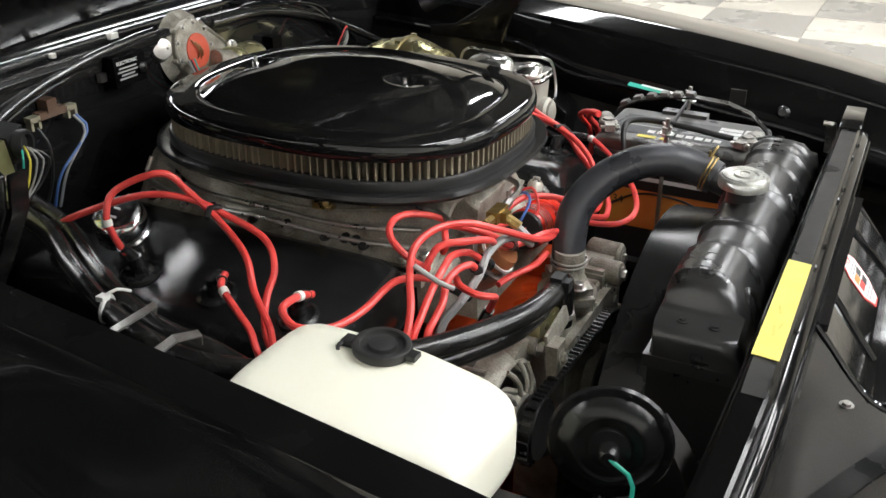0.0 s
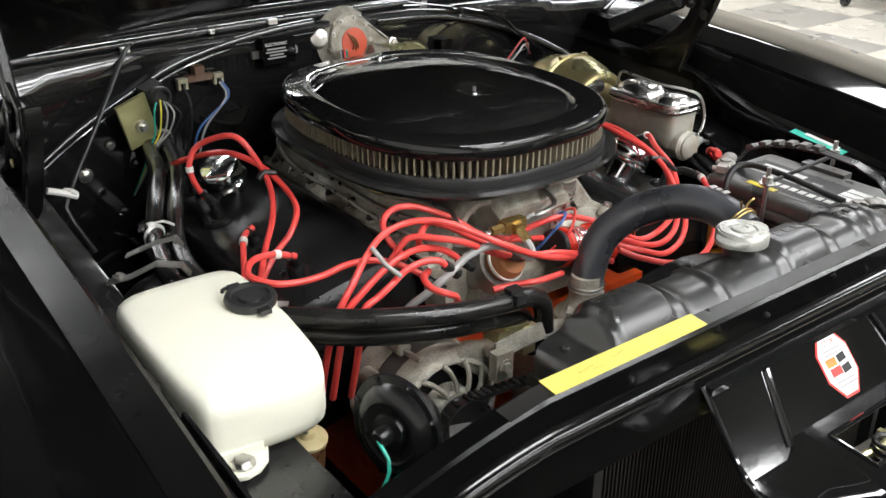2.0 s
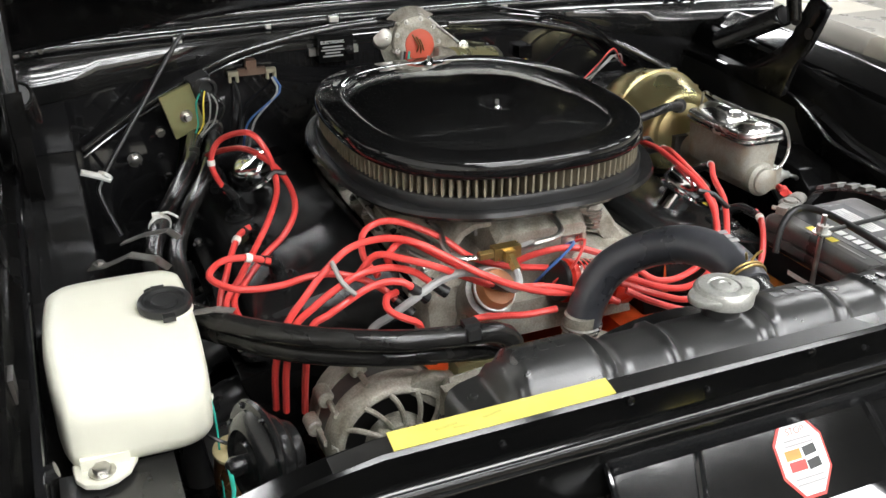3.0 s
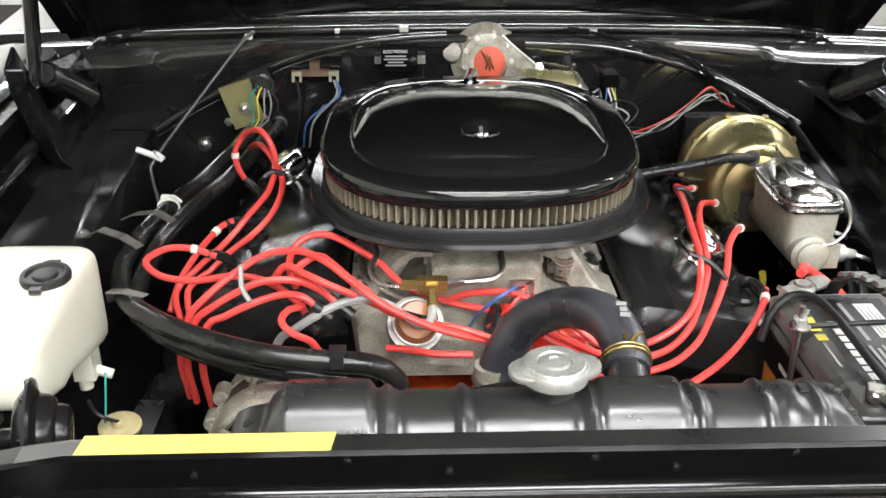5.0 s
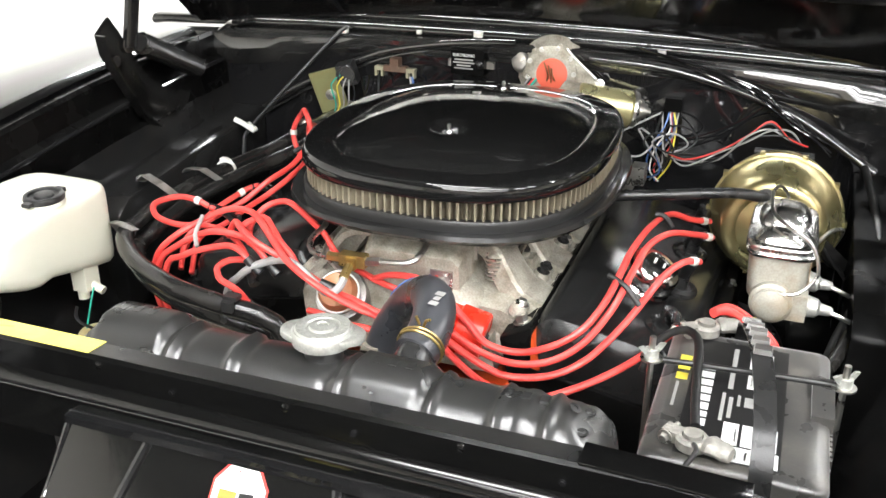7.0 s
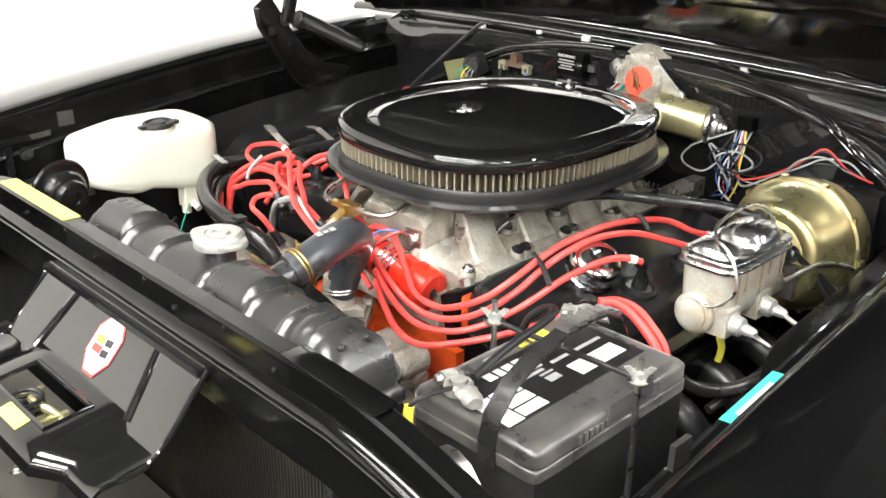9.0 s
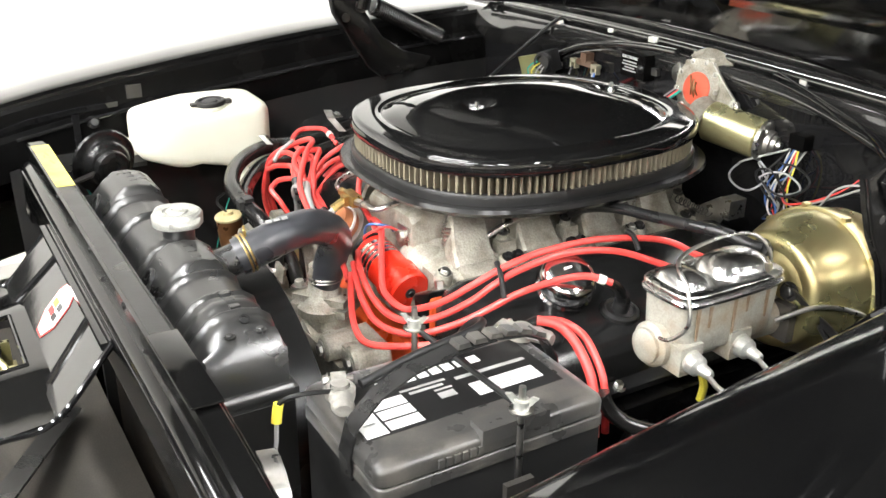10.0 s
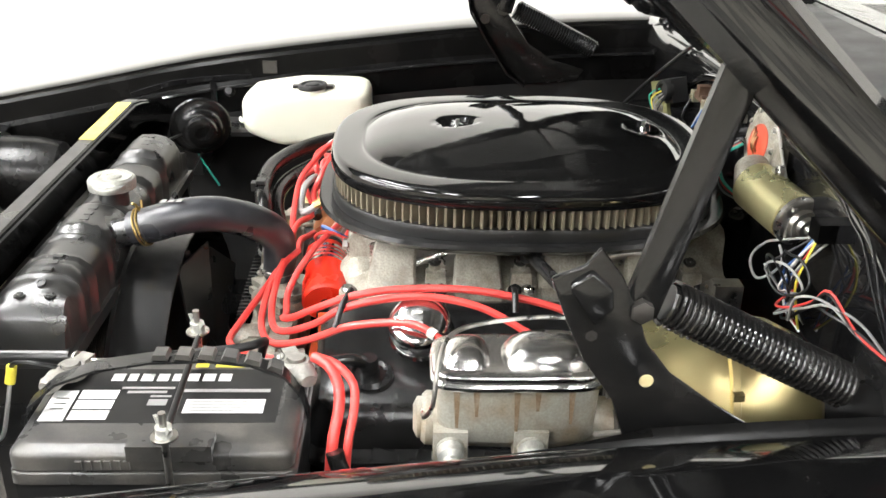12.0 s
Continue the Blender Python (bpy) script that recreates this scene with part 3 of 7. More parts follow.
loops = []
for y in np.linspace(HY, -0.12, 12):
    a = [bonnet_at(x, y, 0.071 - 0.055 * abs(x / 0.63) ** 2) for x in np.linspace(-0.63, 0.63, 15)]
    b = [bonnet_at(x, y, 0.055 - 0.055 * abs(x / 0.63) ** 2) for x in np.linspace(0.63, -0.63, 15)]
    loops.append(a + b)
bonnet = part("bonnet", loft(loops), UNDERSIDE, car)
for s in (-1, 1):
    part("bonnet_rail", loft([[bonnet_at(s * 0.615, y, -0.018), bonnet_at(s * 0.575, y, -0.018), bonnet_at(s * 0.555, y, 0.008), bonnet_at(s * 0.625, y, 0.008)] for y in np.linspace(0.72, -0.1, 6)]), UNDERSIDE, bonnet)
    part("bonnet_rail", loft([[bonnet_at(s * (0.22 - 0.1 * k), HY - k, -0.006), bonnet_at(s * (0.17 - 0.1 * k), HY - k, -0.006), bonnet_at(s * (0.15 - 0.1 * k), HY - k, 0.014), bonnet_at(s * (0.24 - 0.1 * k), HY - k, 0.014)] for k in (0.12, 0.5, 0.98)]), UNDERSIDE, bonnet)
for y in (HY - 0.16, 0.4, -0.08):
    part("bonnet_rail", loft([[bonnet_at(x, y + 0.03, -0.002), bonnet_at(x, y - 0.03, -0.002), bonnet_at(x, y - 0.045, 0.014), bonnet_at(x, y + 0.045, 0.014)] for x in (-0.57, 0, 0.57)]), UNDERSIDE, bonnet)
for s in (-1, 1):
    part("bonnet_edge", loft([[bonnet_at(s * 0.602, y, -0.004), bonnet_at(s * 0.634, y, -0.006), bonnet_at(s * 0.640, y, 0.006), bonnet_at(s * 0.638, y, 0.030), bonnet_at(s * 0.625, y, 0.038), bonnet_at(s * 0.602, y, 0.030)] for y in np.linspace(HY - 0.02, -0.1, 8)]), PAINT, bonnet)
part("bonnet_hem", tube([bonnet_at(x, HY, 0.059 - 0.055 * abs(x / 0.63) ** 2) for x in np.linspace(-0.6, 0.6, 11)], 0.006, 8, 0.05), GLOSS, bonnet)


def hinge(s):
    """Bonnet hinge: bracket on the wing, tubular link, spring, upper arm."""
    if s < 0:
        edge = [(0.588, 1.028), (0.594, 0.994), (0.628, 0.937), (0.665, 0.88), (0.70, 0.855)]
        back = [(0.80, 0.862), (0.815, 0.885), (0.752, 0.903), (0.703, 0.935), (0.663, 0.99), (0.640, 1.026), (0.622, 1.05), (0.606, 1.04)]
    else:
        edge = [(0.588, 1.026), (0.601, 0.991), (0.615, 0.960), (0.640, 0.924), (0.660, 0.865)]
        back = [(0.82, 0.862), (0.82, 0.882), (0.765, 0.890), (0.717, 0.921), (0.682, 0.947), (0.662, 0.973), (0.652, 1.0), (0.640, 1.026), (0.622, 1.05), (0.612, 1.036)]
    h = part("bonnet_hinge", prism([(s * 0.598, y, z) for y, z in edge + back], (s * 0.006, 0, 0), 0.002), HINGE, car, "satin black bonnet hinge")
    part("gusset", prism([(s * 0.6045, y, z) for y, z in ((0.600, 1.022), (0.616, 1.034), (0.632, 1.020), (0.634, 1.004), (0.620, 0.990))], (s * 0.006, 0, 0), 0.005, 3), HINGE, h)
    part("rivet", lathe([(0.0055, 0), (0.005, 0.001), (0.001, 0.0012)], (s * 0.6042, 0.664, 0.942), (s, 0, 0), 16), CREAM, h, "pale bare metal seen through the hole")
    part("flange", strip([(s * 0.598, y, z) for y, z in edge], (-s * (0.018 if s < 0 else 0.006), 0, 0), 0.004), HINGE, h)
    d = Vector((0, 0.712 - 0.657, 1.195 - 1.0)).normalized()
    e = Vector((0, d.z, -d.y))
    bar = [(-0.0135, -0.004), (-0.0135, 0.004), (-0.009, 0.0075), (0.009, 0.0075), (0.0135, 0.004), (0.0135, -0.004), (0.009, -0.0075), (-0.009, -0.0075)]
    part("link", loft([[Vector((s * 0.592 + b, 0.657, 1.0)) + d * k + e * a for a, b in bar] for k in (-0.006, 0.0, 0.10, 0.205)]), HINGE, h)
    part("upper_arm", prism([(s * 0.575, 0.84, 1.035), (s * 0.575, 0.85, 1.062), (s * 0.575, 0.62, 1.285), (s * 0.575, 0.60, 1.268)], (s * 0.02, 0, 0), 0.004), HINGE, h)
    a, b = Vector((s * 0.588, 0.676, 1.000)), Vector((s * 0.585, 0.826, 0.925))
    d = (b - a).normalized()
    u = d.orthogonal().normalized()
    v = d.cross(u)
    turns, k = 32, 10
    coil = [a + (b - a) * (i / (turns * k)) + (u * math.cos(2 * math.pi * i / k) + v * math.sin(2 * math.pi * i / k)) * 0.0168 for i in range(turns * k + 1)]
    part("spring", tube(coil, 0.0024, 6, smooth=False), HINGE, h, "dark coil spring")
    part("spring_core", cyl(a, b, 0.0138, n=16), BLACK_WIRE, h)
    part("pivot", join(bolt((s * 0.592, 0.655, 1.0), (s, 0, 0), 0.009, 0.016), bolt((s * 0.592, 0.62, 0.98), (s, 0, 0), 0.006, 0.012)), DUSTY, h)


hinge(-1)
hinge(1)

# radiator support and latch panel
sec = [(0.017, 0.845), (0.017, 0.878), (0.015, 0.880), (-0.006, 0.880), (-0.009, 0.877), (-0.011, 0.851), (-0.018, 0.848), (-0.021, 0.844), (-0.022, 0.838), (-0.024, 0.79)]
outer = [Vector((-0.385, y, z)) for y, z in sec]
inner = [Vector((-0.385, y + 0.004, z - 0.004)) for y, z in sec[::-1]]


def rail_drop(x):
    """How far the radiator support bends down towards the wings."""
    return float(np.interp(abs(x - 0.015), [0.37, 0.41, 0.45, 0.49, 0.54, 0.60], [0.0, 0.006, 0.016, 0.030, 0.050, 0.085]))


rail_x = [float(v) for v in np.concatenate([np.linspace(-0.60, -0.36, 13), [-0.2, 0.0, 0.2], np.linspace(0.38, 0.60, 12)])]
support = part("radiator_support", loft([[Vector((x, p.y + 0.25 * rail_drop(x), p.z - rail_drop(x) * (1.0 if i not in (9, 10) else 1.35))) for i, p in enumerate(outer + inner)] for x in rail_x]), SUPPORT_BLACK, car)
part("support_cap", loft([[Vector((x, -0.0055, 0.8797 - rail_drop(x))), Vector((x, 0.0145, 0.8797 - rail_drop(x))), Vector((x, 0.0145, 0.8804 - rail_drop(x))), Vector((x, -0.0055, 0.8804 - rail_drop(x)))] for x in [float(v) for v in np.linspace(-0.40, 0.33, 20)]]), SATIN, support, "satin black top strip")
part("support_cover", prism([(0.31, 0.019, 0.8812), (0.31, -0.010, 0.8812), (0.44, -0.008, 0.8745), (0.44, 0.021, 0.8745)], (0, 0, 0.0025), 0.001), SUPPORT_BLACK, support, "glossy black cover plate")
part("support_lip", tube([(x, -0.0225 + 0.25 * rail_drop(x), 0.838 - rail_drop(x)) for x in rail_x], 0.0013, 8, 0.02), GLOSS, support)
for x in (-0.14, 0.055, 0.215):
    part("pressing", lathe([(0.0045, 0), (0.004, 0.0015), (0.001, 0.0022)], (x, -0.0095, 0.872), (0, -1, 0.1), 12), SUPPORT_BLACK, support)
for x in (-0.26, -0.06, 0.12, 0.30):
    part("stud", bolt((x, -0.0105, 0.862), (0, -1, 0), 0.0022, 0.0025), GLOSS, support)
top, bend, front = (-0.022, 0.824), (-0.093, 0.746), (-0.19, 0.728)


SIDE, MID = (-0.0885, 0.7505), (-0.078, 0.762)
low = [SIDE, SIDE, MID, MID, SIDE, SIDE]
latch_panel = part("latch_panel", loft([[Vector((x, *top)) for x in (-0.168, -0.085, -0.068, 0.102, 0.118, 0.198)] + [Vector((x, top[0] + 0.003, top[1] - 0.004)) for x in (0.198, 0.118, 0.102, -0.068, -0.085, -0.168)],
                                        [Vector((x, *p)) for x, p in zip((-0.168, -0.107, -0.085, 0.117, 0.139, 0.198), low)] + [Vector((x, p[0] + 0.003, p[1] - 0.004)) for x, p in zip((0.198, 0.139, 0.117, -0.085, -0.107, -0.168), low)]]),
                   PANEL_BLACK, car, "glossy black bonnet latch panel")


def lower_lip():
    """Flat front of the latch panel: raised middle with the latch opening, rounded front edge."""
    side = [SIDE, (-0.105, 0.7495), (-0.130, 0.747), (-0.148, 0.743), (-0.157, 0.737), (-0.161, 0.726)]
    mid = [MID, (-0.098, 0.760), (-0.150, 0.755), (-0.172, 0.752), (-0.182, 0.746), (-0.186, 0.734)]
    bm = bmesh.new()
    cols = [(-0.168, side), (-0.107, side), (-0.085, mid), (-0.052, mid), (0.082, mid), (0.117, mid), (0.139, side), (0.198, side)]
    v = [[bm.verts.new((x, *p)) for p in row] for x, row in cols]
    faces = [bm.faces.new((v[i][j], v[i + 1][j], v[i + 1][j + 1], v[i][j + 1])) for i in range(7) for j in range(5) if (i, j) != (3, 1)]
    bmesh.ops.recalc_face_normals(bm, faces=faces)
    bmesh.ops.solidify(bm, geom=faces, thickness=0.004)
    return bm


part("panel_bead", tube([(x, top[0] - 0.001, top[1] + 0.0005) for x in (-0.166, -0.10, 0.0, 0.10, 0.196)], 0.0024, 8, 0.03), GLOSS, latch_panel)
part("lower_lip", lower_lip(), PANEL_BLACK, latch_panel, "glossy black lower lip")
part("opening_rim", tube([(-0.052, -0.098, 0.760), (0.082, -0.098, 0.760), (0.082, -0.150, 0.755), (-0.052, -0.150, 0.755), (-0.052, -0.098, 0.760)], 0.003, 8, smooth=False), GLOSS, latch_panel)
for x0, x1 in ((-0.077, -0.096), (0.110, 0.128)):
    part("rib", tube([(x0, top[0] - 0.002, top[1] - 0.002), ((x0 + x1) / 2, -0.053, 0.790), (x1, -0.083, 0.757)], 0.0045, 8, 0.01), GLOSS, latch_panel)
for x in (-0.168, 0.198):
    part("edge", tube([(x, top[0], top[1]), (x, SIDE[0], SIDE[1]), (x, -0.148, 0.743)], 0.0035, 8, 0.01), GLOSS, latch_panel)
part("back_flange", box(-0.168, 0.198, -0.034, -0.020, 0.818, 0.826, 0.002), GLOSS, latch_panel)
# latch in the panel's opening
latch = thing("bonnet_latch", (0.015, -0.13, 0.70), "zinc plated spring bonnet latch", "latch")
part("plate", join(prism([(-0.045, -0.15, 0.70), (0.07, -0.15, 0.70), (0.07, -0.10, 0.70), (-0.045, -0.10, 0.70)], (0, 0, 0.003), 0.001),
                   box(-0.035, -0.028, -0.145, -0.105, 0.70, 0.738, 0.002), box(0.03, 0.037, -0.145, -0.105, 0.70, 0.736, 0.002)), GOLD_PALE, latch)
part("hook", tube([(-0.03, -0.12, 0.735), (0.0, -0.128, 0.742), (0.03, -0.118, 0.735), (0.045, -0.11, 0.72)], 0.005, 8), GOLD_PALE, latch)
for x, y, z, dx, dy, dz in ((0.006, -0.128, 0.728, 0.020, 0.034, 0.010), (0.022, -0.138, 0.722, 0.026, 0.030, 0.004), (-0.014, -0.132, 0.718, 0.012, 0.036, 0.016)):
    part("lever", strip([(x - dx, y + dy * 0.4, z - dz), (x, y, z), (x + dx, y - dy * 0.3, z + dz * 0.4)], (0.002, 0.009, 0), 0.0025), GOLD_PALE, latch)
part("pin", cyl((-0.032, -0.122, 0.728), (0.036, -0.122, 0.728), 0.0035, n=12), STEEL, latch)
coil = [(0.0 + 0.016 * math.cos(i * 0.55), -0.135 + 0.016 * math.sin(i * 0.55), 0.70 + i * 0.0007) for i in range(80)]
part("spring", tube(coil, 0.0028, 6, smooth=False), BLACK_WIRE, latch)
solo("tape", prism([(0.008, -0.171, 0.7525), (0.058, -0.171, 0.7525), (0.056, -0.1535, 0.7550), (0.006, -0.1535, 0.7550)], (0, 0, 0.0008)), YELLOW_TAPE, "short strip of yellow tape on the latch panel", "tape")
long_tape = solo("tape", join(prism([(-0.352, -0.007, 0.8808), (-0.153, -0.0065, 0.8808), (-0.150, 0.0165, 0.8808), (-0.350, 0.0168, 0.8808)], (0, 0, 0.0007))), YELLOW_TAPE,
     "long strip of yellow tape stuck on the radiator support", "tape")

for x, y, w, h, a in ((-0.303, 0.006, 0.020, 0.0030, 0.12), (-0.292, 0.0015, 0.013, 0.0022, -0.1), (-0.262, 0.007, 0.018, 0.0026, 0.2)):
    part("smudge", plane_bar((x, y, 0.8815), (1, a, 0), (-a, 1, 0), w, h, 0.0002, 0.0002), SMUDGE, long_tape, "dirty rubbed mark")

# eight-sided sticker on the latch panel
SU, SV = Vector((1, 0, 0)), Vector((0, top[0] - bend[0], top[1] - bend[1])).normalized()
SC = Vector((0.024, -0.050, 0.7932))
SN = SU.cross(SV).normalized()
sticker = thing("sticker", SC, "white eight-sided sticker with a red border on the latch panel", "sticker")


def eight(r, lift, sx=0.82):
    return prism([SC + SN * (0.0005 + lift) + SU * (r * sx * math.cos(radians(22.5 + 45 * i))) + SV * (r * 1.12 * math.sin(radians(22.5 + 45 * i))) for i in range(8)], SN * 0.0003)


part("border", eight(0.036, 0), LABEL_RED, sticker)
part("face", eight(0.033, 0.0005), PAPER, sticker)
part("patch", plane_bar(SC + SU * -0.010 + SV * 0.003, SU, SV, 0.017, 0.009, 0.0014), LABEL_ORANGE, sticker, "orange band")
part("patch", plane_bar(SC + SU * -0.008 + SV * -0.0075, SU, SV, 0.018, 0.009, 0.0014), LABEL_RED, sticker, "red band")
for u, v in ((0.0085, 0.004), (0.0095, -0.0085)):
    part("patch", plane_bar(SC + SU * u + SV * v, SU + SV * 0.1, SV - SU * 0.1, 0.014, 0.0085, 0.0014), BLACK_WIRE, sticker, "black block")
lettering("STOP", SC + SV * 0.023, SU, SV, 0.0065, 0.0014, LABEL_RED, sticker)
for k in (0.0155, 0.011, -0.019, -0.024):
    part("print_bar", plane_bar(SC + SV * k, SU, SV, 0.032, 0.0018, 0.0014), GREY_LABEL, sticker)
wing_label = thing("label", (0.602, 0.362, 0.80), "small green and white label on the inner wing", "label")
part("face", plane_bar((0.6015, 0.354, edge_z(0.354, 1) - 0.0755), (0, -1, -0.12), (1, 0, 0.09), 0.104, 0.0270, 0.0), GREEN_LABEL, wing_label)
part("stripe", plane_bar((0.6015, 0.350, edge_z(0.350, 1) - 0.0750), (0, -1, -0.12), (1, 0, 0.09), 0.066, 0.009, 0.0012), PAPER, wing_label, "white stripe")

# front header and lamp buckets, low in the dark ahead of the radiator
part("front_header", box(-0.92, 0.92, -0.60, -0.30, 0.70, 0.76, 0.02), GLOSS, car)
part("valance", box(-0.90, 0.90, -0.62, -0.58, 0.30, 0.70, 0.02), GLOSS, car)
for s in (-1, 1):
    part("lamp_bucket", lathe([(0.03, 0), (0.060, 0.02), (0.070, 0.06), (0.073, 0.13)], (s * 0.53, -0.16, 0.69), (0, -1, 0), 28), HORN_BLACK, car, "glossy black headlamp bucket")
    part("lamp_ring", lathe([(0.062, 0), (0.078, 0), (0.078, 0.012), (0.062, 0.012), (0.062, 0)], (s * 0.53, -0.292, 0.69), (0, -1, 0), 32), STEEL, car, "pale steel headlamp ring")
    part("side_panel", box(s * 0.50 - 0.008, s * 0.50 + 0.008, -0.3, 0.02, 0.30, 0.60, 0.004), SATIN, car)
for s in (-1, 1):
    for y in (0.42, 3.0):
        w = part("wheel", lathe([(0.02, -0.02), (0.17, -0.03), (0.19, 0.02), (0.19, 0.08), (0.17, 0.085), (0.12, 0.05), (0.05, 0.055), (0.02, 0.055)], (s * 0.74, y, 0.33), (s, 0, 0), 32), STEEL, car)
        part("tyre", lathe([(0.19, -0.09), (0.27, -0.10), (0.315, -0.09), (0.33, -0.06), (0.33, 0.06), (0.315, 0.09), (0.27, 0.10), (0.19, 0.09)], (s * 0.74, y, 0.33), (s, 0, 0), 40), RUBBER, w)
shield = part("splash_shield", box(-0.70, 0.70, -0.57, 0.02, 0.515, 0.53, 0.004), SHIELD, car, "dusty grey splash shield")
part("strut", strip([(-0.16, -0.05, 0.545), (-0.05, -0.11, 0.56), (0.12, -0.21, 0.575)], (0.012, 0.028, 0), 0.004), SATIN, shield, "black diagonal strut")
for x, y in ((-0.20, -0.10), (0.02, -0.22), (0.16, -0.07), (-0.05, -0.33), (0.20, -0.30), (-0.32, -0.20), (0.34, -0.12)):
    part("bolt", bolt((x, y, 0.53), (0, 0, 1), 0.007, 0.006), STEEL, shield)
part("wing_brace", strip([(-0.608, -0.06, 0.820), (-0.611, -0.02, 0.832), (-0.612, 0.017, 0.843), (-0.612, 0.10, 0.854), (-0.612, 0.175, 0.858)], (0.002, 0, 0.010), 0.004), GLOSS, car, "glossy black wing brace")
part("brace_post", box(-0.612, -0.604, 0.094, 0.106, 0.78, 0.852, 0.002), GLOSS, car)
for s in (-1, 1):
    part("chassis_rail", box(s * 0.41 - 0.07, s * 0.41 + 0.07, 0.13, 0.93, 0.36, 0.49, 0.01), GUTTER_BLACK, car)
part("undertray", box(-0.62, 0.62, -0.58, 0.96, 0.24, 0.26, 0), SATIN, car)

# ---- radiator ----
radiator = thing("radiator", (0.045, 0.08, 0.33), "satin black painted radiator with a ribbed top tank", "radiator")
TP = [(0.124, 0.795), (0.125, 0.836), (0.121, 0.850), (0.110, 0.859), (0.092, 0.863), (0.074, 0.8625), (0.059, 0.857), (0.041, 0.838), (0.031, 0.810), (0.031, 0.795)]


def tank_loop(x, k=1.0, out=0.0, pad=0.0):
    c = (0.078, 0.80)
    top = float(np.interp(x, [-0.258, -0.252, -0.240, -0.222, -0.207, -0.201, 0.268, 0.274, 0.290, 0.305, 0.313, 0.318, 0.322], [0.812, 0.826, 0.832, 0.836, 0.868, 0.90, 0.90, 0.868, 0.858, 0.846, 0.838, 0.829, 0.810]))
    loop = [Vector((x, c[0] + (y - c[0]) * (k + out / 0.045), c[1] + (z - c[1]) * (1 + out / 0.06) + pad * float(np.interp(y, [0.05, 0.066], [0, 1])) * (z > 0.83))) for y, z in TP]
    for p in loop:
        p.z = min(p.z, top)
    return loop


def step_up(x, a, b, w):
    """1 between a and b, with rounded shoulders of width w."""
    t = max(0.0, min(1.0, min((x - a) / w, (b - x) / w) + 0.5))
    return t * t * (3 - 2 * t)


loops = []
for x in np.concatenate([[-0.256, -0.254, -0.250, -0.244, -0.238], np.arange(-0.232, 0.311, 0.003), [0.313, 0.316, 0.319, 0.322]]):
    k = float(np.interp(x, [-0.256, -0.252, -0.246, 0.314, 0.322], [0.92, 0.98, 1, 1, 0.94]))
    out = 0.0042 * max([math.exp(-((x - r) / 0.0048) ** 2) for r in (-0.112, -0.045, 0.068, 0.162, 0.222, 0.268)])
    out -= 0.0014 * max([math.exp(-((x - r) / 0.004) ** 2) for r in (-0.100, -0.033, 0.056, 0.150, 0.237)])
    pad = 0.012 * step_up(x, -0.204, -0.124, 0.010) + 0.010 * step_up(x, 0.076, 0.152, 0.010) + 0.004 * step_up(x, 0.230, 0.254, 0.012)
    loops.append(tank_loop(float(x), k, out, pad))
tank = part("top_tank", loft(loops), TANK_BLACK, radiator, sharp=44)
for x in (-0.178, 0.099):
    arch = [(x + 0.0105 * math.cos(a), 0.0, 0.012 * math.sin(a)) for a in np.linspace(0, math.pi, 9)]
    rib = [(x + 0.0105, 0.0305, 0.806), (x + 0.0105, 0.0405, 0.8365)] + [(px, 0.0415 + 0.55 * pz, 0.8385 + pz) for px, _, pz in arch] + [(x - 0.0105, 0.0405, 0.8365), (x - 0.0105, 0.0305, 0.806)]
    part("pressed_rib", tube(rib, 0.0030, 8, 0.004), TANK_BLACK, tank)
part("pressed_hole", lathe([(0.0055, 0), (0.0055, 0.0012), (0.003, 0.0014), (0.0028, 0.0004)], (0.285, 0.092, 0.8628), (0.53, 0, 0.85), 14), BLACK_WIRE, tank)
for x, z in ((-0.171, 0.8742), (0.114, 0.8722), (0.242, 0.8662)):
    for dx in (-0.017, 0.0, 0.017):
        part("slot", box(x + dx - 0.004, x + dx + 0.004, 0.086, 0.096, z - 0.002, z + 0.0012, 0.0012), TANK_BLACK, tank)
for x, y, z in ((0.296, 0.072, 0.8525), (0.296, 0.104, 0.8525), (-0.236, 0.098, 0.8315), (-0.236, 0.066, 0.8315)):
    part("bolt", bolt((x, y, z), (0, 0, 1), 0.0042, 0.0035), TANK_BLACK, tank)
part("neck", cyl((0.113, 0.11, 0.842), (0.114, 0.158, 0.856), 0.019, n=20), TANK_BLACK, tank)
part("filler_neck", cyl((0.037, 0.098, 0.85), (0.037, 0.098, 0.882), 0.019, n=20), TANK_BLACK, tank)
part("tank_flange", box(-0.258, 0.327, 0.026, 0.13, 0.782, 0.796, 0.003), TANK_BLACK, radiator)
for x in (-0.2425, 0.319):
    part("end_bar", cyl((x, 0.03, 0.792), (x, 0.125, 0.792), 0.010, n=14), TANK_BLACK, radiator)
part("side_frame", box(-0.252, -0.240, 0.03, 0.125, 0.33, 0.782, 0.003), SATIN, radiator)
part("side_frame", box(0.316, 0.328, 0.03, 0.125, 0.33, 0.782, 0.003), SATIN, radiator)
fins = bmesh.new()
for i in range(92):
    x = -0.236 + i * 0.006
    v = [fins.verts.new(p) for p in ((x, 0.045, 0.33), (x + 0.0025, 0.045, 0.33), (x + 0.0025, 0.045, 0.782), (x, 0.045, 0.782), (x, 0.11, 0.33), (x + 0.0025, 0.11, 0.33), (x + 0.0025, 0.11, 0.782), (x, 0.11, 0.782))]
    for f in ((0, 1, 2, 3), (7, 6, 5, 4), (1, 5, 6, 2), (4, 0, 3, 7)):
        fins.faces.new([v[j] for j in f])
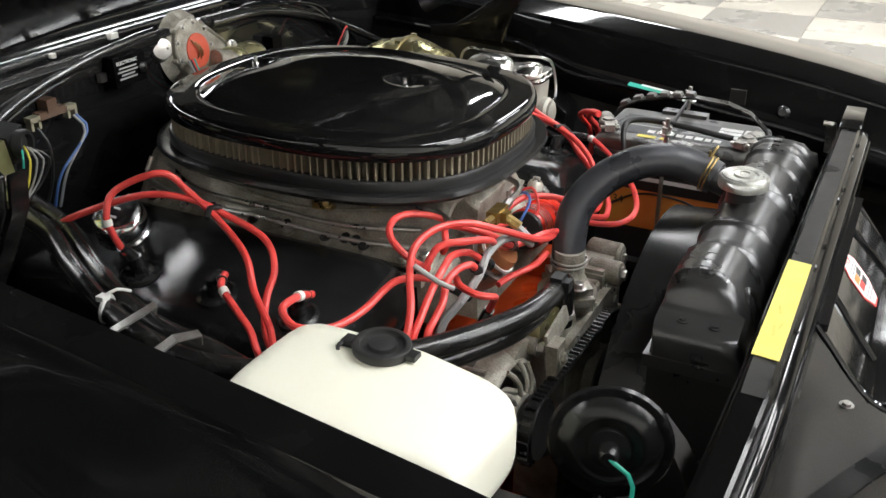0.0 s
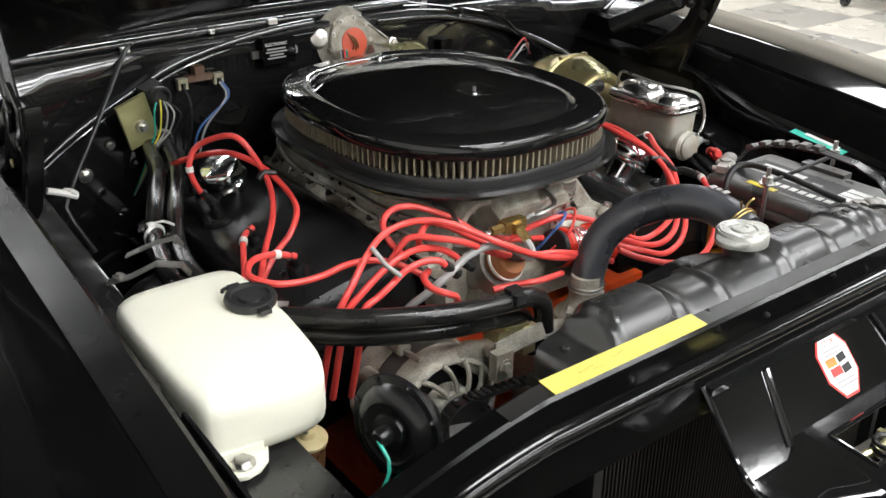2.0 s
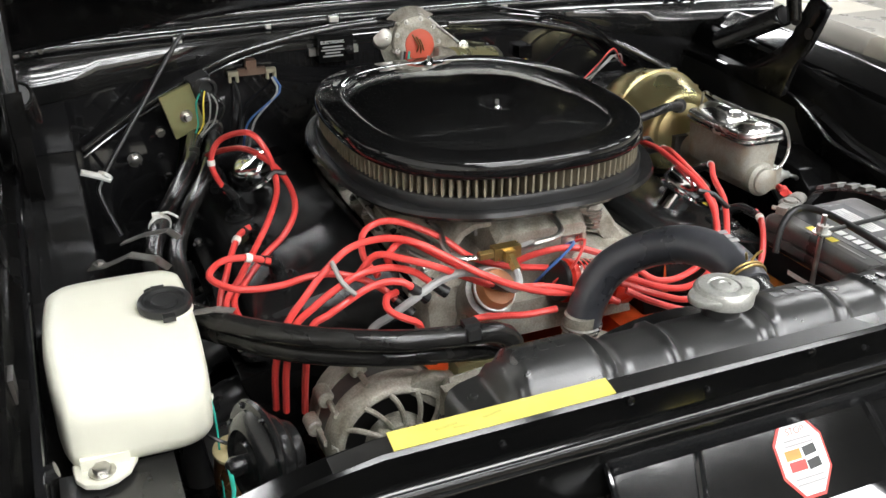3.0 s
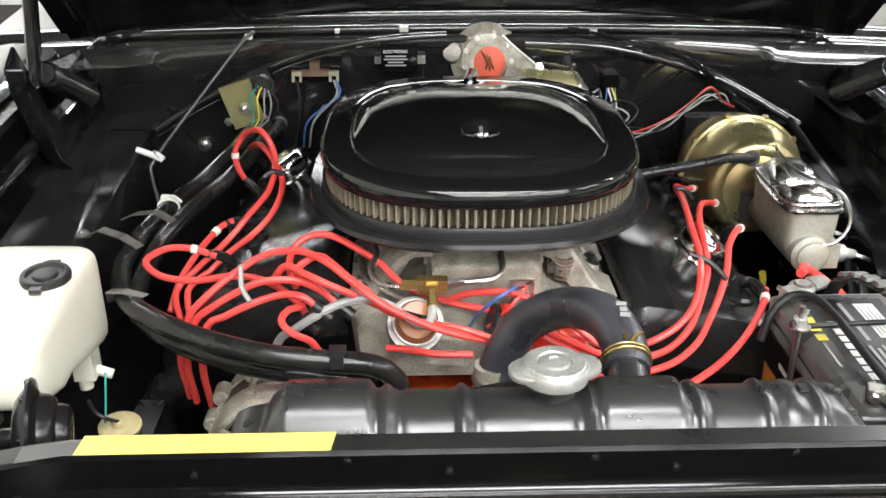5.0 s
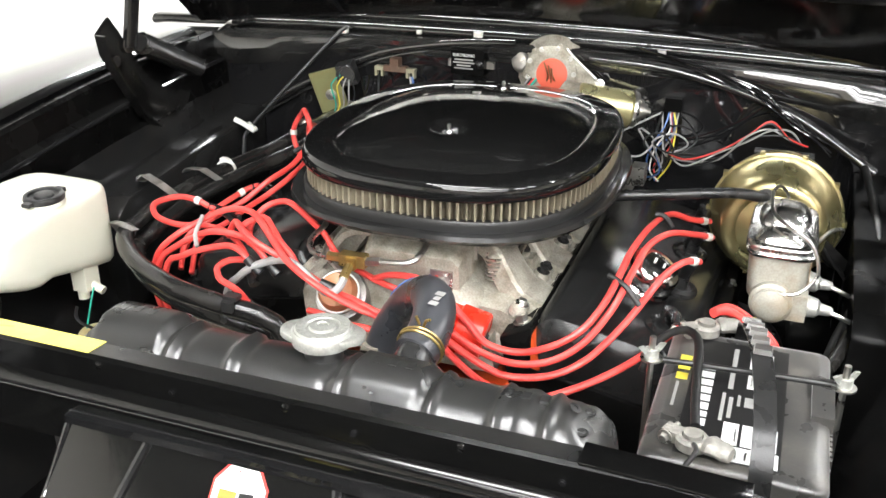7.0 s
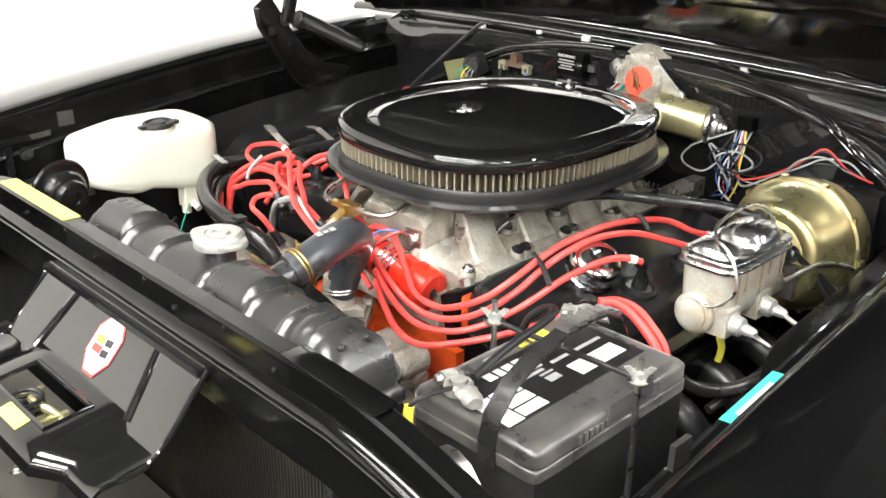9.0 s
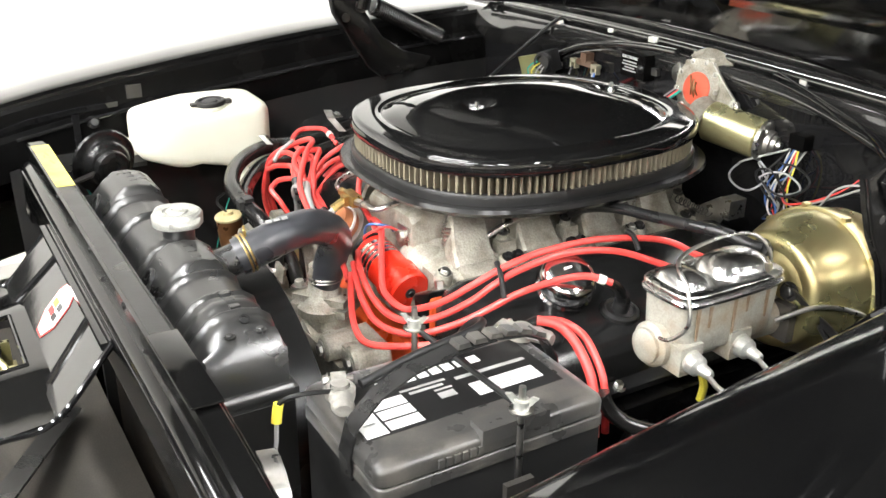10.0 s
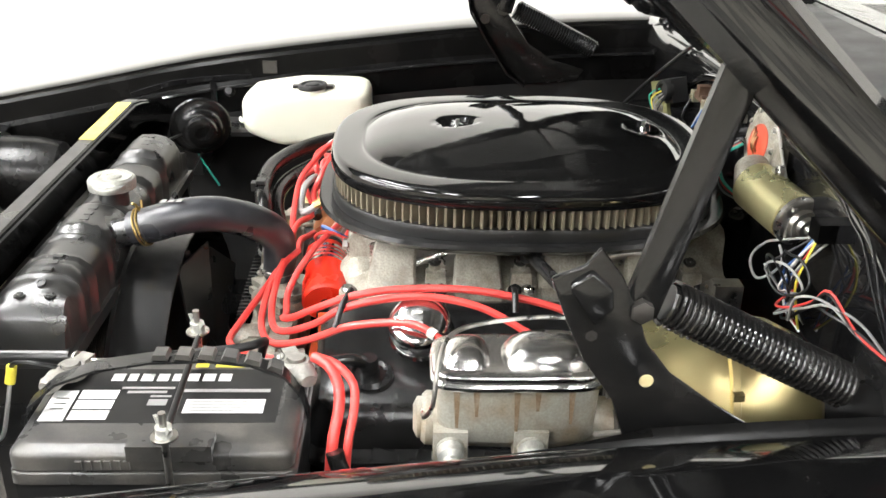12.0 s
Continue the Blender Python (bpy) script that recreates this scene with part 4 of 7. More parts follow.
tagged(part("core", join(fins, box(-0.238, 0.316, 0.07, 0.085, 0.33, 0.782, 0)), CORE, radiator), kind="stuff")
cap = part("pressure_cap", lathe([(0.018, -0.004), (0.022, 0.0), (0.022, 0.002)], (0.037, 0.098, 0.880), (0, 0, 1), 24), STEEL, radiator, "zinc plated radiator pressure cap")
part("rim", lathe([(0.026, -0.003), (0.0302, -0.002), (0.0305, 0.009), (0.0285, 0.0118)], (0.037, 0.098, 0.880), (0, 0, 1), 32), ZINC, cap)
part("crown", lathe([(0.028, 0.011), (0.026, 0.0135), (0.017, 0.0135), (0.0155, 0.0115), (0.0135, 0.0115), (0.0125, 0.0145), (0.006, 0.0152), (0.005, 0.0138), (0.001, 0.0138)], (0.037, 0.098, 0.880), (0, 0, 1), 32), ZINC, cap)
for a in (8, 188):
    c = Vector((0.037, 0.098, 0.886))
    outline = [(0.022, -0.021), (0.031, -0.0165), (0.037, -0.0125), (0.0405, -0.0080), (0.042, -0.0025), (0.042, 0.0025), (0.0405, 0.0080), (0.037, 0.0125), (0.031, 0.0165), (0.022, 0.021)]
    part("ear", turned(prism([(c.x + u, c.y + v, 0.8815) for u, v in outline], (0, 0, 0.0075), 0.002), c, 0, 0, a), ZINC, cap)
for i in range(22):
    a = 2 * math.pi * i / 22
    if i % 11 not in (4, 5, 10):
        c = Vector((0.037 + 0.0225 * math.cos(a), 0.098 + 0.0225 * math.sin(a), 0.8932))
        part("print_bar", plane_bar(c, (-math.sin(a), math.cos(a), 0), (-math.cos(a), -math.sin(a), 0), 0.0022 + 0.0012 * (i % 3), 0.0042, 0.0003, 0.0004), ZINC, cap)
# fan shroud and fan
shroud = thing("fan_shroud", (0.045, 0.17, 0.33), "black fan shroud behind the radiator", "shroud")
arc = [radians(a) for a in range(15, 166, 6)]
loops = []
for r, y in ((0.275, 0.128), (0.271, 0.132), (0.267, 0.195), (0.264, 0.195), (0.267, 0.134), (0.24, 0.130)):
    loops.append([Vector((0.045 + r * math.cos(a), y, 0.545 + r * math.sin(a))) for a in arc])
part("barrel", loft(loops + loops[:1], caps=False, closed=False), HORN_BLACK, shroud)
for a in (40, 75, 110, 145):
    p = Vector((0.045 + 0.255 * math.cos(radians(a)), 0.131, 0.545 + 0.255 * math.sin(radians(a))))
    part("bolt", bolt(p, (0, 1, 0), 0.005, 0.006), STEEL, shroud)
fan = thing("cooling_fan", (0.02, 0.20, 0.545), "dark seven-bladed cooling fan", "fan")
part("hub", cyl((0.02, 0.16, 0.545), (0.02, 0.25, 0.545), 0.05, n=24, bev=0.004), ALU_DARK, fan)
for i in range(7):
    b = prism([(0.02 + 0.05, 0.185, 0.52), (0.02 + 0.225, 0.175, 0.50), (0.02 + 0.235, 0.20, 0.575), (0.02 + 0.05, 0.20, 0.565)], (0, 0.003, 0), 0)
    part("blade", turned(b, (0.02, 0.19, 0.545), 0, i * 360 / 7 + 12, 0), SATIN, fan)
# pulleys and belt
BELT = [(0.075, 0.60), (0.06, 0.648), (0.02, 0.672), (-0.05, 0.678), (-0.15, 0.686), (-0.245, 0.694), (-0.275, 0.680), (-0.287, 0.650), (-0.27, 0.622), (-0.24, 0.612), (-0.10, 0.545), (0.0, 0.50), (0.06, 0.52), (0.075, 0.60)]
line = smooth_line([(x, 0.2385, z) for x, z in BELT], 0.01)
part("belt", strip(line, (0, 0.013, 0), 0.006), RUBBER, fan, "black toothed fan belt")
teeth = bmesh.new()
for a, b in zip(line[::1], line[1::1]):
    d = (b - a).normalized()
    c = Vector((-0.05, 0, 0.60))
    nrm = Vector((-d.z, 0, d.x))
    if nrm.dot(a - c) < 0:
        nrm = -nrm
    v = [teeth.verts.new(a + d * p + nrm * q + Vector((0, y, 0))) for y in (0, 0.013) for p, q in ((-0.0022, 0.0), (0.0022, 0.0), (0.0016, 0.0032), (-0.0016, 0.0032))]
    for f in ((0, 1, 2, 3), (7, 6, 5, 4), (0, 4, 5, 1), (1, 5, 6, 2), (2, 6, 7, 3), (3, 7, 4, 0)):
        teeth.faces.new([v[i] for i in f])
part("belt_teeth", teeth, RUBBER, fan)

# ---- engine ----
engine = thing("engine", (0, 0.6, 0.30), "big V8 engine with orange block and black wrinkle valve covers", "engine")
part("block", join(box(-0.19, 0.19, 0.36, 0.93, 0.30, 0.655, 0.02), box(0.10, 0.18, 0.355, 0.42, 0.62, 0.69, 0.012) ), ORANGE, engine, "orange painted engine block")
timing = part("timing_cover", join(box(-0.10, 0.13, 0.262, 0.326, 0.42, 0.675, 0.02, 3), lathe([(0.055, 0), (0.055, 0.03), (0.045, 0.045)], (0.02, 0.265, 0.555), (0, -1, 0), 24),
                                   box(0.06, 0.16, 0.27, 0.33, 0.60, 0.70, 0.012, 2, (0.7, 0.9)), box(-0.10, -0.03, 0.27, 0.33, 0.60, 0.69, 0.012, 2, (0.8, 0.9))), ALU, engine, "bare cast aluminium front cover")
for x, z in ((0.085, 0.69), (0.11, 0.66), (0.14, 0.63), (-0.06, 0.685), (0.12, 0.60)):
    part("bolt", bolt((x, 0.268, z - 0.02), (0, -1, 0.2), 0.007, 0.010), STEEL, timing)
part("head_corner", prism([(0.150, 0.372, 0.69), (0.160, 0.372, 0.762), (0.172, 0.372, 0.769), (0.190, 0.372, 0.69)], (0, 0.025, 0), 0.003), ORANGE, engine, "orange painted front corner of the cylinder head")
# thermostat housing
th = part("thermostat_housing", join(lathe([(0.040, 0), (0.040, 0.012), (0.030, 0.02), (0.022, 0.035), (0.020, 0.07)], (0.0, 0.300, 0.692), (0, 0, 1), 24),
                                     turned(box(-0.038, 0.042, 0.279, 0.321, 0.711, 0.721, 0.009, 3), (0.003, 0.300, 0.70), 0, 0, 38), turned(box(-0.041, 0.045, 0.276, 0.324, 0.696, 0.707, 0.009, 3), (0.003, 0.300, 0.70), 0, 0, 38)), ALU, engine, "bare aluminium thermostat housing")
pump = part("water_pump", join(tube([(0.0, 0.302, 0.69), (0.012, 0.292, 0.64), (0.02, 0.28, 0.56)], 0.034, 16), tube([(0.01, 0.292, 0.655), (0.06, 0.290, 0.668), (0.11, 0.298, 0.668), (0.16, 0.31, 0.655)], 0.017, 12),
                               cyl((0.065, 0.275, 0.668), (0.065, 0.31, 0.668), 0.021, n=18, bev=0.003), cyl((0.12, 0.278, 0.664), (0.12, 0.315, 0.664), 0.020, n=18, bev=0.003),
                               prism([(0.005, 0.262, 0.69), (0.06, 0.266, 0.66), (0.03, 0.262, 0.60), (0.0, 0.262, 0.62)], (0, 0.012, 0), 0.003)), ALU, engine, "cast aluminium water pump housing")
for x in (0.065, 0.12):
    part("bolt", bolt((x, 0.275, 0.667), (0, -1, 0.1), 0.008, 0.008), STEEL, pump)
part("pump_boss", join(cyl((0.098, 0.252, 0.690), (0.100, 0.300, 0.690), 0.018, n=18, bev=0.003), cyl((0.148, 0.268, 0.690), (0.150, 0.320, 0.690), 0.022, n=18, bev=0.004), box(0.07, 0.16, 0.272, 0.30, 0.655, 0.695, 0.008, 2)), ALU, pump)
for x, y in ((0.098, 0.252), (0.148, 0.268)):
    part("bolt", bolt((x, y, 0.690), (0, -1, 0), 0.008, 0.007), STEEL, pump)
part("flange_corner", prism([(0.095, 0.40, 0.742), (0.165, 0.43, 0.764), (0.172, 0.415, 0.758), (0.128, 0.392, 0.714)], (0, 0.010, -0.004), 0.002), ALU, engine)
part("coil_bracket", join(box(0.028, 0.058, 0.402, 0.410, 0.782, 0.816, 0.003), bolt((0.043, 0.402, 0.801), (0, -1, 0.1), 0.008, 0.008)), STEEL, engine)
for x, y in ((-0.029, 0.275), (0.035, 0.325)):
    part("bolt", bolt((x, y, 0.723), (0, 0, 1), 0.007, 0.01), STEEL, th)


def cover_at(s, u, y, lift):
    """A place on a valve cover: u across its slope from its middle, lift above it."""
    a = radians(12)
    return Vector((s * (0.275 + u * math.cos(a) + lift * math.sin(a)), y, 0.776 - u * math.sin(a) + lift * math.cos(a)))


def valve_cover(s, y0, y1):
    sec = [(-0.100, -0.085), (-0.100, -0.022), (-0.094, -0.008), (-0.080, 0.0), (-0.03, 0.002), (0.03, 0.002), (0.075, 0.0), (0.092, -0.008), (0.100, -0.022), (0.108, -0.045), (0.125, -0.048), (0.126, -0.056), (0.110, -0.060), (0.105, -0.085)]
    loops = []
    for y, k, d in ((y0, 0.86, -0.05), (y0 + 0.004, 0.93, -0.025), (y0 + 0.014, 0.98, -0.008), (y0 + 0.035, 1.0, 0.0), (y1 - 0.035, 1.0, 0.0), (y1 - 0.014, 0.98, -0.008), (y1 - 0.004, 0.93, -0.025), (y1, 0.86, -0.05)):
        loops.append([cover_at(s, u * k, y, max(h + d, -0.085) if h > -0.04 else h) for u, h in sec])
    c = part("valve_cover", loft(loops), WRINKLE, engine, "black wrinkle painted valve cover")
    ys = (0.443, 0.56, 0.68, 0.80) if s > 0 else (0.511, 0.628, 0.748, 0.866)
    n = cover_at(s, 0, 0, 1) - cover_at(s, 0, 0, 0)
    for y in ys:
        p = cover_at(s, 0.045, y, -0.001)
        part("plug_seal", lathe([(0.026, 0), (0.025, 0.006), (0.02, 0.009), (0.017, 0.006), (0.011, 0.006), (0.010, 0.02), (0.0085, 0.03)], p, n, 24), RUBBER, c, "round black rubber plug seal")
    for y in np.linspace(y0 + 0.03, y1 - 0.03, 5):
        part("bolt", bolt(cover_at(s, 0.117, float(y), -0.049), n, 0.006, 0.008), STEEL, c)
    return c


cover_r = valve_cover(1, 0.375, 0.875)
cover_l = valve_cover(-1, 0.445, 0.945)
for s, y0, y1 in ((1, 0.37, 0.885), (-1, 0.44, 0.95)):
    h = part("cylinder_head", prism([(s * 0.13, y0, 0.755), (s * 0.172, y0, 0.775), (s * 0.172, y0, 0.72), (s * 0.395, y0, 0.68), (s * 0.36, y0, 0.56), (s * 0.16, y0, 0.62)], (0, y1 - y0, 0), 0.004), GUTTER_BLACK, engine)
    for i in range(9):
        y = y0 + 0.03 + i * (y1 - y0 - 0.06) / 8
        part("bolt", bolt((s * 0.152, y, 0.766), (s * -0.3, 0, 1), 0.008, 0.012), STEEL, h)
    for i in range(4):
        y = y0 + 0.06 + i * 0.12
        part("exhaust_port", tube([(s * 0.37, y, 0.63), (s * 0.42, y, 0.61), (s * 0.45, y + 0.01, 0.55), (s * 0.44, y + 0.02, 0.40)], 0.024, 12), SATIN, h)


def oil_cap(s, u, y):
    n = Vector((s * 0.5, -0.12, 0.86)).normalized()
    p = cover_at(s, u, y, -0.006)
    p = p + n * 0.008
    t = thing("oil_filler_cap", p, "round chrome oil filler breather cap", "cap")
    part("flange", lathe([(0.020, -0.01), (0.022, 0.022), (0.034, 0.024), (0.0365, 0.027), (0.034, 0.030)], p, n, 32), CHROME, t)
    part("body", lathe([(0.026, 0.026), (0.026, 0.031), (0.033, 0.0325), (0.0348, 0.036), (0.0348, 0.046), (0.0335, 0.052), (0.030, 0.056), (0.024, 0.0585), (0.014, 0.060), (0.001, 0.0605)], p, n, 40), CHROME, t)
    q = p + n * 0.0600
    part("print_bar", plane_bar(q + n.cross(Vector((0, 1, 0))) * 0.006, (0, 1, 0), n.cross(Vector((0, 1, 0))), 0.014, 0.003, 0.0004), PAPER, t)
    part("print_bar", plane_bar(q - n.cross(Vector((0, 1, 0))) * 0.007, (0, 1, 0), n.cross(Vector((0, 1, 0))), 0.010, 0.0025, 0.0004), PAPER, t)


oil_cap(1, -0.008, 0.503)
oil_cap(-1, -0.012, 0.81)

# intake manifold with its runners, and two carburettors under the air cleaner
def extruded(sec, y0, y1, taper=0.03):
    """A casting with one cross-section along the car."""
    return bevelled(loft([[Vector((x * k, y, 0.70 + (z - 0.70) * k2)) for x, z in sec] for y, k, k2 in ((y0, 0.94, 0.86), (y0 + taper, 1, 1), (y1 - taper, 1, 1), (y1, 0.94, 0.86))]), 0.004, 2, 30)


half = [(0.163, 0.70), (0.168, 0.758), (0.163, 0.769), (0.130, 0.785), (0.086, 0.788), (0.072, 0.800), (0.069, 0.842), (0.060, 0.852)]
intake = part("intake_manifold", extruded(half + [(-x, z) for x, z in half[::-1]], 0.405, 0.90), ALU, engine, "bare cast aluminium intake manifold")
for s in (-1, 1):
    y0 = 0.462 if s > 0 else 0.492
    for i in range(4):
        y = y0 + 0.108 * i
        yc = 0.535 if i < 2 else 0.775
        # each runner leaves the plenum near its carburettor and turns down to its port
        path = [(0.070, 0.836, 0.30), (0.086, 0.836, 0.16), (0.099, 0.828, 0.08), (0.110, 0.812, 0.03), (0.121, 0.795, 0.0), (0.134, 0.779, 0.0)]
        loops = []
        for j, (x, z, k) in enumerate(path):
            a, b = path[max(0, j - 1)], path[min(5, j + 1)]
            d = Vector((b[0] - a[0], 0, b[1] - a[1])).normalized()
            up = Vector((-d.z, 0, d.x)) * 0.014
            c = Vector((x, y + (yc - y) * k, z))
            w = 0.024 + 0.0016 * j
            lp = [c + up * v + Vector((0, w * u, 0)) for u, v in ((-1, -1), (-0.98, 0.6), (-0.88, 0.9), (-0.6, 1), (0.6, 1), (0.88, 0.9), (0.98, 0.6), (1, -1))]
            loops.append([Vector((s * p.x, p.y, p.z)) for p in lp])
        part("runner", loft(loops), ALU, intake, sharp=30)
        for k, dy in enumerate((-0.054, 0.046, 0.062)):
            if k or i == 0:
                part("boss", lathe([(0.0125, 0), (0.0115, 0.012), (0.009, 0.015), (0.001, 0.015)], (s * 0.143, y + dy, 0.772), (s * 0.35, 0, 1), 14), ALU, intake)
                part("bolt", bolt((s * 0.148, y + dy, 0.786), (s * 0.35, 0, 1), 0.006, 0.007), BLACK_WIRE if (i + k) % 3 else STEEL, intake)
        part("port_face", turned(box(s * 0.152 - 0.014, s * 0.152 + 0.014, y - 0.028, y + 0.028, 0.766, 0.782, 0.003), (s * 0.152, y, 0.775), 0, s * 27, 0), ALU, intake)
    part("head_rail", box(s * 0.169 - 0.006, s * 0.169 + 0.006, y0 - 0.062, y0 + 0.41, 0.756, 0.771, 0.002), ALU, intake)
for i in range(4):
    y = 0.462 + 0.108 * i
    part("runner_boss", join(box(0.112, 0.136, y + 0.040, y + 0.070, 0.770, 0.802, 0.005, 2, (0.8, 0.8)), lathe([(0.008, 0), (0.007, 0.010), (0.001, 0.011)], (0.118, y + 0.054, 0.800), (0.3, 0, 1), 12)), ALU, intake)
    part("bolt", bolt((0.119, y + 0.054, 0.811), (0.3, 0, 1), 0.0055, 0.006), DUSTY, intake)
    part("port_ridge", tube([(0.088, y + 0.030, 0.842), (0.108, y + 0.027, 0.826), (0.124, y + 0.024, 0.800), (0.134, y + 0.022, 0.786)], 0.0035, 8, 0.01), ALU, intake)
    part("core_plug", lathe([(0.010, 0), (0.010, 0.002), (0.007, 0.003), (0.006, 0.0), (0.001, 0.0)], (0.127, y, 0.8035), (0.8, 0, 0.62), 16), DUSTY, intake)
# the passenger's side of the casting is one flowing wall over the runners
loops = []
for y in np.linspace(0.425, 0.905, 49):
    w = 0.5 + 0.5 * math.cos(2 * math.pi * (y - 0.492) / 0.108)
    end = float(np.interp(y, [0.425, 0.437, 0.893, 0.905], [0.010, 0.0, 0.0, 0.010]))
    sec = [(0.066, 0.8530), (0.090, 0.8535), (0.106 + 0.004 * w, 0.8450), (0.119 + 0.005 * w, 0.8290), (0.131 + 0.005 * w, 0.8110), (0.145 + 0.003 * w, 0.7930), (0.158, 0.7815), (0.168, 0.7790)]
    top_side = [Vector((-x, y, z - end)) for x, z in sec]
    loops.append(top_side + [p + Vector((0.006, 0, -0.006)) for p in top_side[::-1]])
side_wall = part("casting_wall", loft(loops), ALU, intake, "smooth cast aluminium side wall", sharp=50)
for i in range(8):
    y = 0.462 + 0.058 * i
    part("boss", lathe([(0.010, -0.004), (0.0095, 0.006), (0.008, 0.008), (0.001, 0.008)], (-0.157, y, 0.7805), (-0.45, 0, 1), 12), ALU, intake)
    part("bolt", bolt((-0.160, y, 0.788), (-0.45, 0, 1), 0.0052, 0.006), DUSTY if i % 3 else STEEL, intake)
part("pressed_line", tube([(-0.122, 0.47, 0.8330), (-0.128, 0.52, 0.8260), (-0.136, 0.60, 0.8130), (-0.137, 0.68, 0.8120), (-0.130, 0.76, 0.8225), (-0.124, 0.84, 0.8300)], 0.0030, 8, 0.012), ALU, side_wall)
part("fitting", join(cyl((-0.132, 0.585, 0.818), (-0.148, 0.580, 0.829), 0.0065, n=6), cyl((-0.148, 0.580, 0.829), (-0.156, 0.578, 0.834), 0.0045, n=10), box(-0.146, -0.136, 0.590, 0.606, 0.818, 0.828, 0.002)), BRASS, side_wall, "brass vacuum fitting")
part("front_rail", box(-0.125, 0.125, 0.375, 0.45, 0.70, 0.745, 0.012, 3, (0.92, 0.8)), ALU, intake)
part("water_outlet", lathe([(0.055, 0), (0.048, 0.02), (0.038, 0.04), (0.025, 0.056), (0.008, 0.062)], (0.06, 0.43, 0.735), (0.1, -0.2, 1), 24), ALU, intake)
for y in (0.535, 0.755):
    c = part("carburettor", join(box(-0.075, 0.075, y - 0.085, y + 0.085, 0.815, 0.860, 0.01, 2, (0.92, 0.9)), box(0.076, 0.112, y - 0.045, y + 0.035, 0.805, 0.848, 0.008), box(-0.112, -0.076, y - 0.045, y + 0.045, 0.805, 0.845, 0.008)), ALU_DARK, engine, "grey metal carburettor")
    part("linkage", join(tube([(0.115, y - 0.06, 0.80), (0.12, y, 0.825), (0.115, y + 0.06, 0.82)], 0.004, 8), box(0.113, 0.118, y - 0.015, y + 0.02, 0.79, 0.83, 0.001)), STEEL, c)
    part("screw", bolt((-0.1125, y - 0.01, 0.825), (-1, 0, 0), 0.007, 0.014), BRASS, c)
part("fuel_fitting", join(cyl((0.085, 0.475, 0.80), (0.12, 0.465, 0.80), 0.011, n=6), cyl((0.11, 0.45, 0.79), (0.11, 0.45, 0.825), 0.009, n=12)), STEEL, intake)
coil_s = [(0.10 + 0.011 * math.cos(i * 0.7), 0.445 + 0.011 * math.sin(i * 0.7), 0.795 + i * 0.0006) for i in range(60)]
part("return_spring", tube(coil_s, 0.0016, 5, smooth=False), STEEL, intake)
coil_s = [(0.155 + 0.0011 * i, 0.80 + 0.005 * math.cos(i * 0.8), 0.820 + 0.005 * math.sin(i * 0.8)) for i in range(64)]
part("return_spring", tube(coil_s, 0.0011, 5, smooth=False), DUSTY, intake)
part("cable_bracket", join(prism([(0.155, 0.845, 0.775), (0.205, 0.845, 0.79), (0.22, 0.845, 0.825), (0.20, 0.845, 0.83), (0.155, 0.845, 0.80)], (0, 0.003, 0), 0.001),
                           box(0.200, 0.222, 0.842, 0.875, 0.80, 0.829, 0.002)), STEEL, intake, "grey steel throttle bracket")

# fuel lines and tee
fl = thing("fuel_line", (-0.06, 0.40, 0.81), "steel fuel line with a brass tee block", "fuel line")
part("tee_block", join(box(-0.084, -0.048, 0.370, 0.385, 0.8165, 0.8325, 0.003), box(-0.073, -0.059, 0.362, 0.372, 0.816, 0.830, 0.003)), BRASS, fl, "yellow brass tee block")
part("nut", cyl((-0.048, 0.377, 0.8245), (-0.028, 0.377, 0.828), 0.006, n=6), STEEL, fl)
part("nut", cyl((-0.084, 0.377, 0.8245), (-0.102, 0.378, 0.8235), 0.0065, n=6), BRASS, fl)
part("nut", cyl((-0.066, 0.364, 0.822), (-0.066, 0.346, 0.813), 0.0065, n=6), BRASS, fl)
part("pipe", tube([(-0.03, 0.377, 0.8275), (0.008, 0.378, 0.832), (0.018, 0.395, 0.838), (0.012, 0.43, 0.845), (-0.03, 0.45, 0.846), (-0.085, 0.455, 0.842), (-0.115, 0.50, 0.84), (-0.10, 0.53, 0.838)], 0.004, 8), STEEL, fl)
part("pipe", tube([(-0.105, 0.378, 0.822), (-0.128, 0.382, 0.824), (-0.138, 0.40, 0.832), (-0.132, 0.43, 0.842), (-0.14, 0.46, 0.846), (-0.125, 0.50, 0.845)], 0.004, 8), STEEL, fl)
part("pipe", tube([(-0.066, 0.350, 0.813), (-0.068, 0.335, 0.803), (-0.08, 0.325, 0.800), (-0.111, 0.327, 0.822), (-0.138, 0.338, 0.828), (-0.167, 0.345, 0.820), (-0.197, 0.342, 0.806), (-0.225, 0.352, 0.782), (-0.25, 0.365, 0.755), (-0.27, 0.37, 0.68)], 0.0052, 8), GREY_WIRE, fl, "grey hose")
part("pipe", tube([(-0.135, 0.45, 0.815), (-0.150, 0.55, 0.806), (-0.150, 0.68, 0.806), (-0.145, 0.80, 0.808), (-0.13, 0.86, 0.83)], 0.0033, 8), STEEL, fl)
part("pipe", tube([(-0.085, 0.39, 0.79), (-0.145, 0.45, 0.795), (-0.160, 0.55, 0.792), (-0.158, 0.68, 0.794), (-0.16, 0.80, 0.796), (-0.145, 0.885, 0.81), (-0.13, 0.89, 0.835)], 0.0033, 8), STEEL, fl)

# ---- air cleaner ----
AY, AB = 0.629, 0.243
cleaner = thing("air_cleaner", (0, AY, 0.862), "large oval air cleaner with a glossy black lid and pleated filter", "air cleaner")


def oring(a, z):
    return oval(0, AY, a, a + AB - 0.205, z, 96, 2.7)


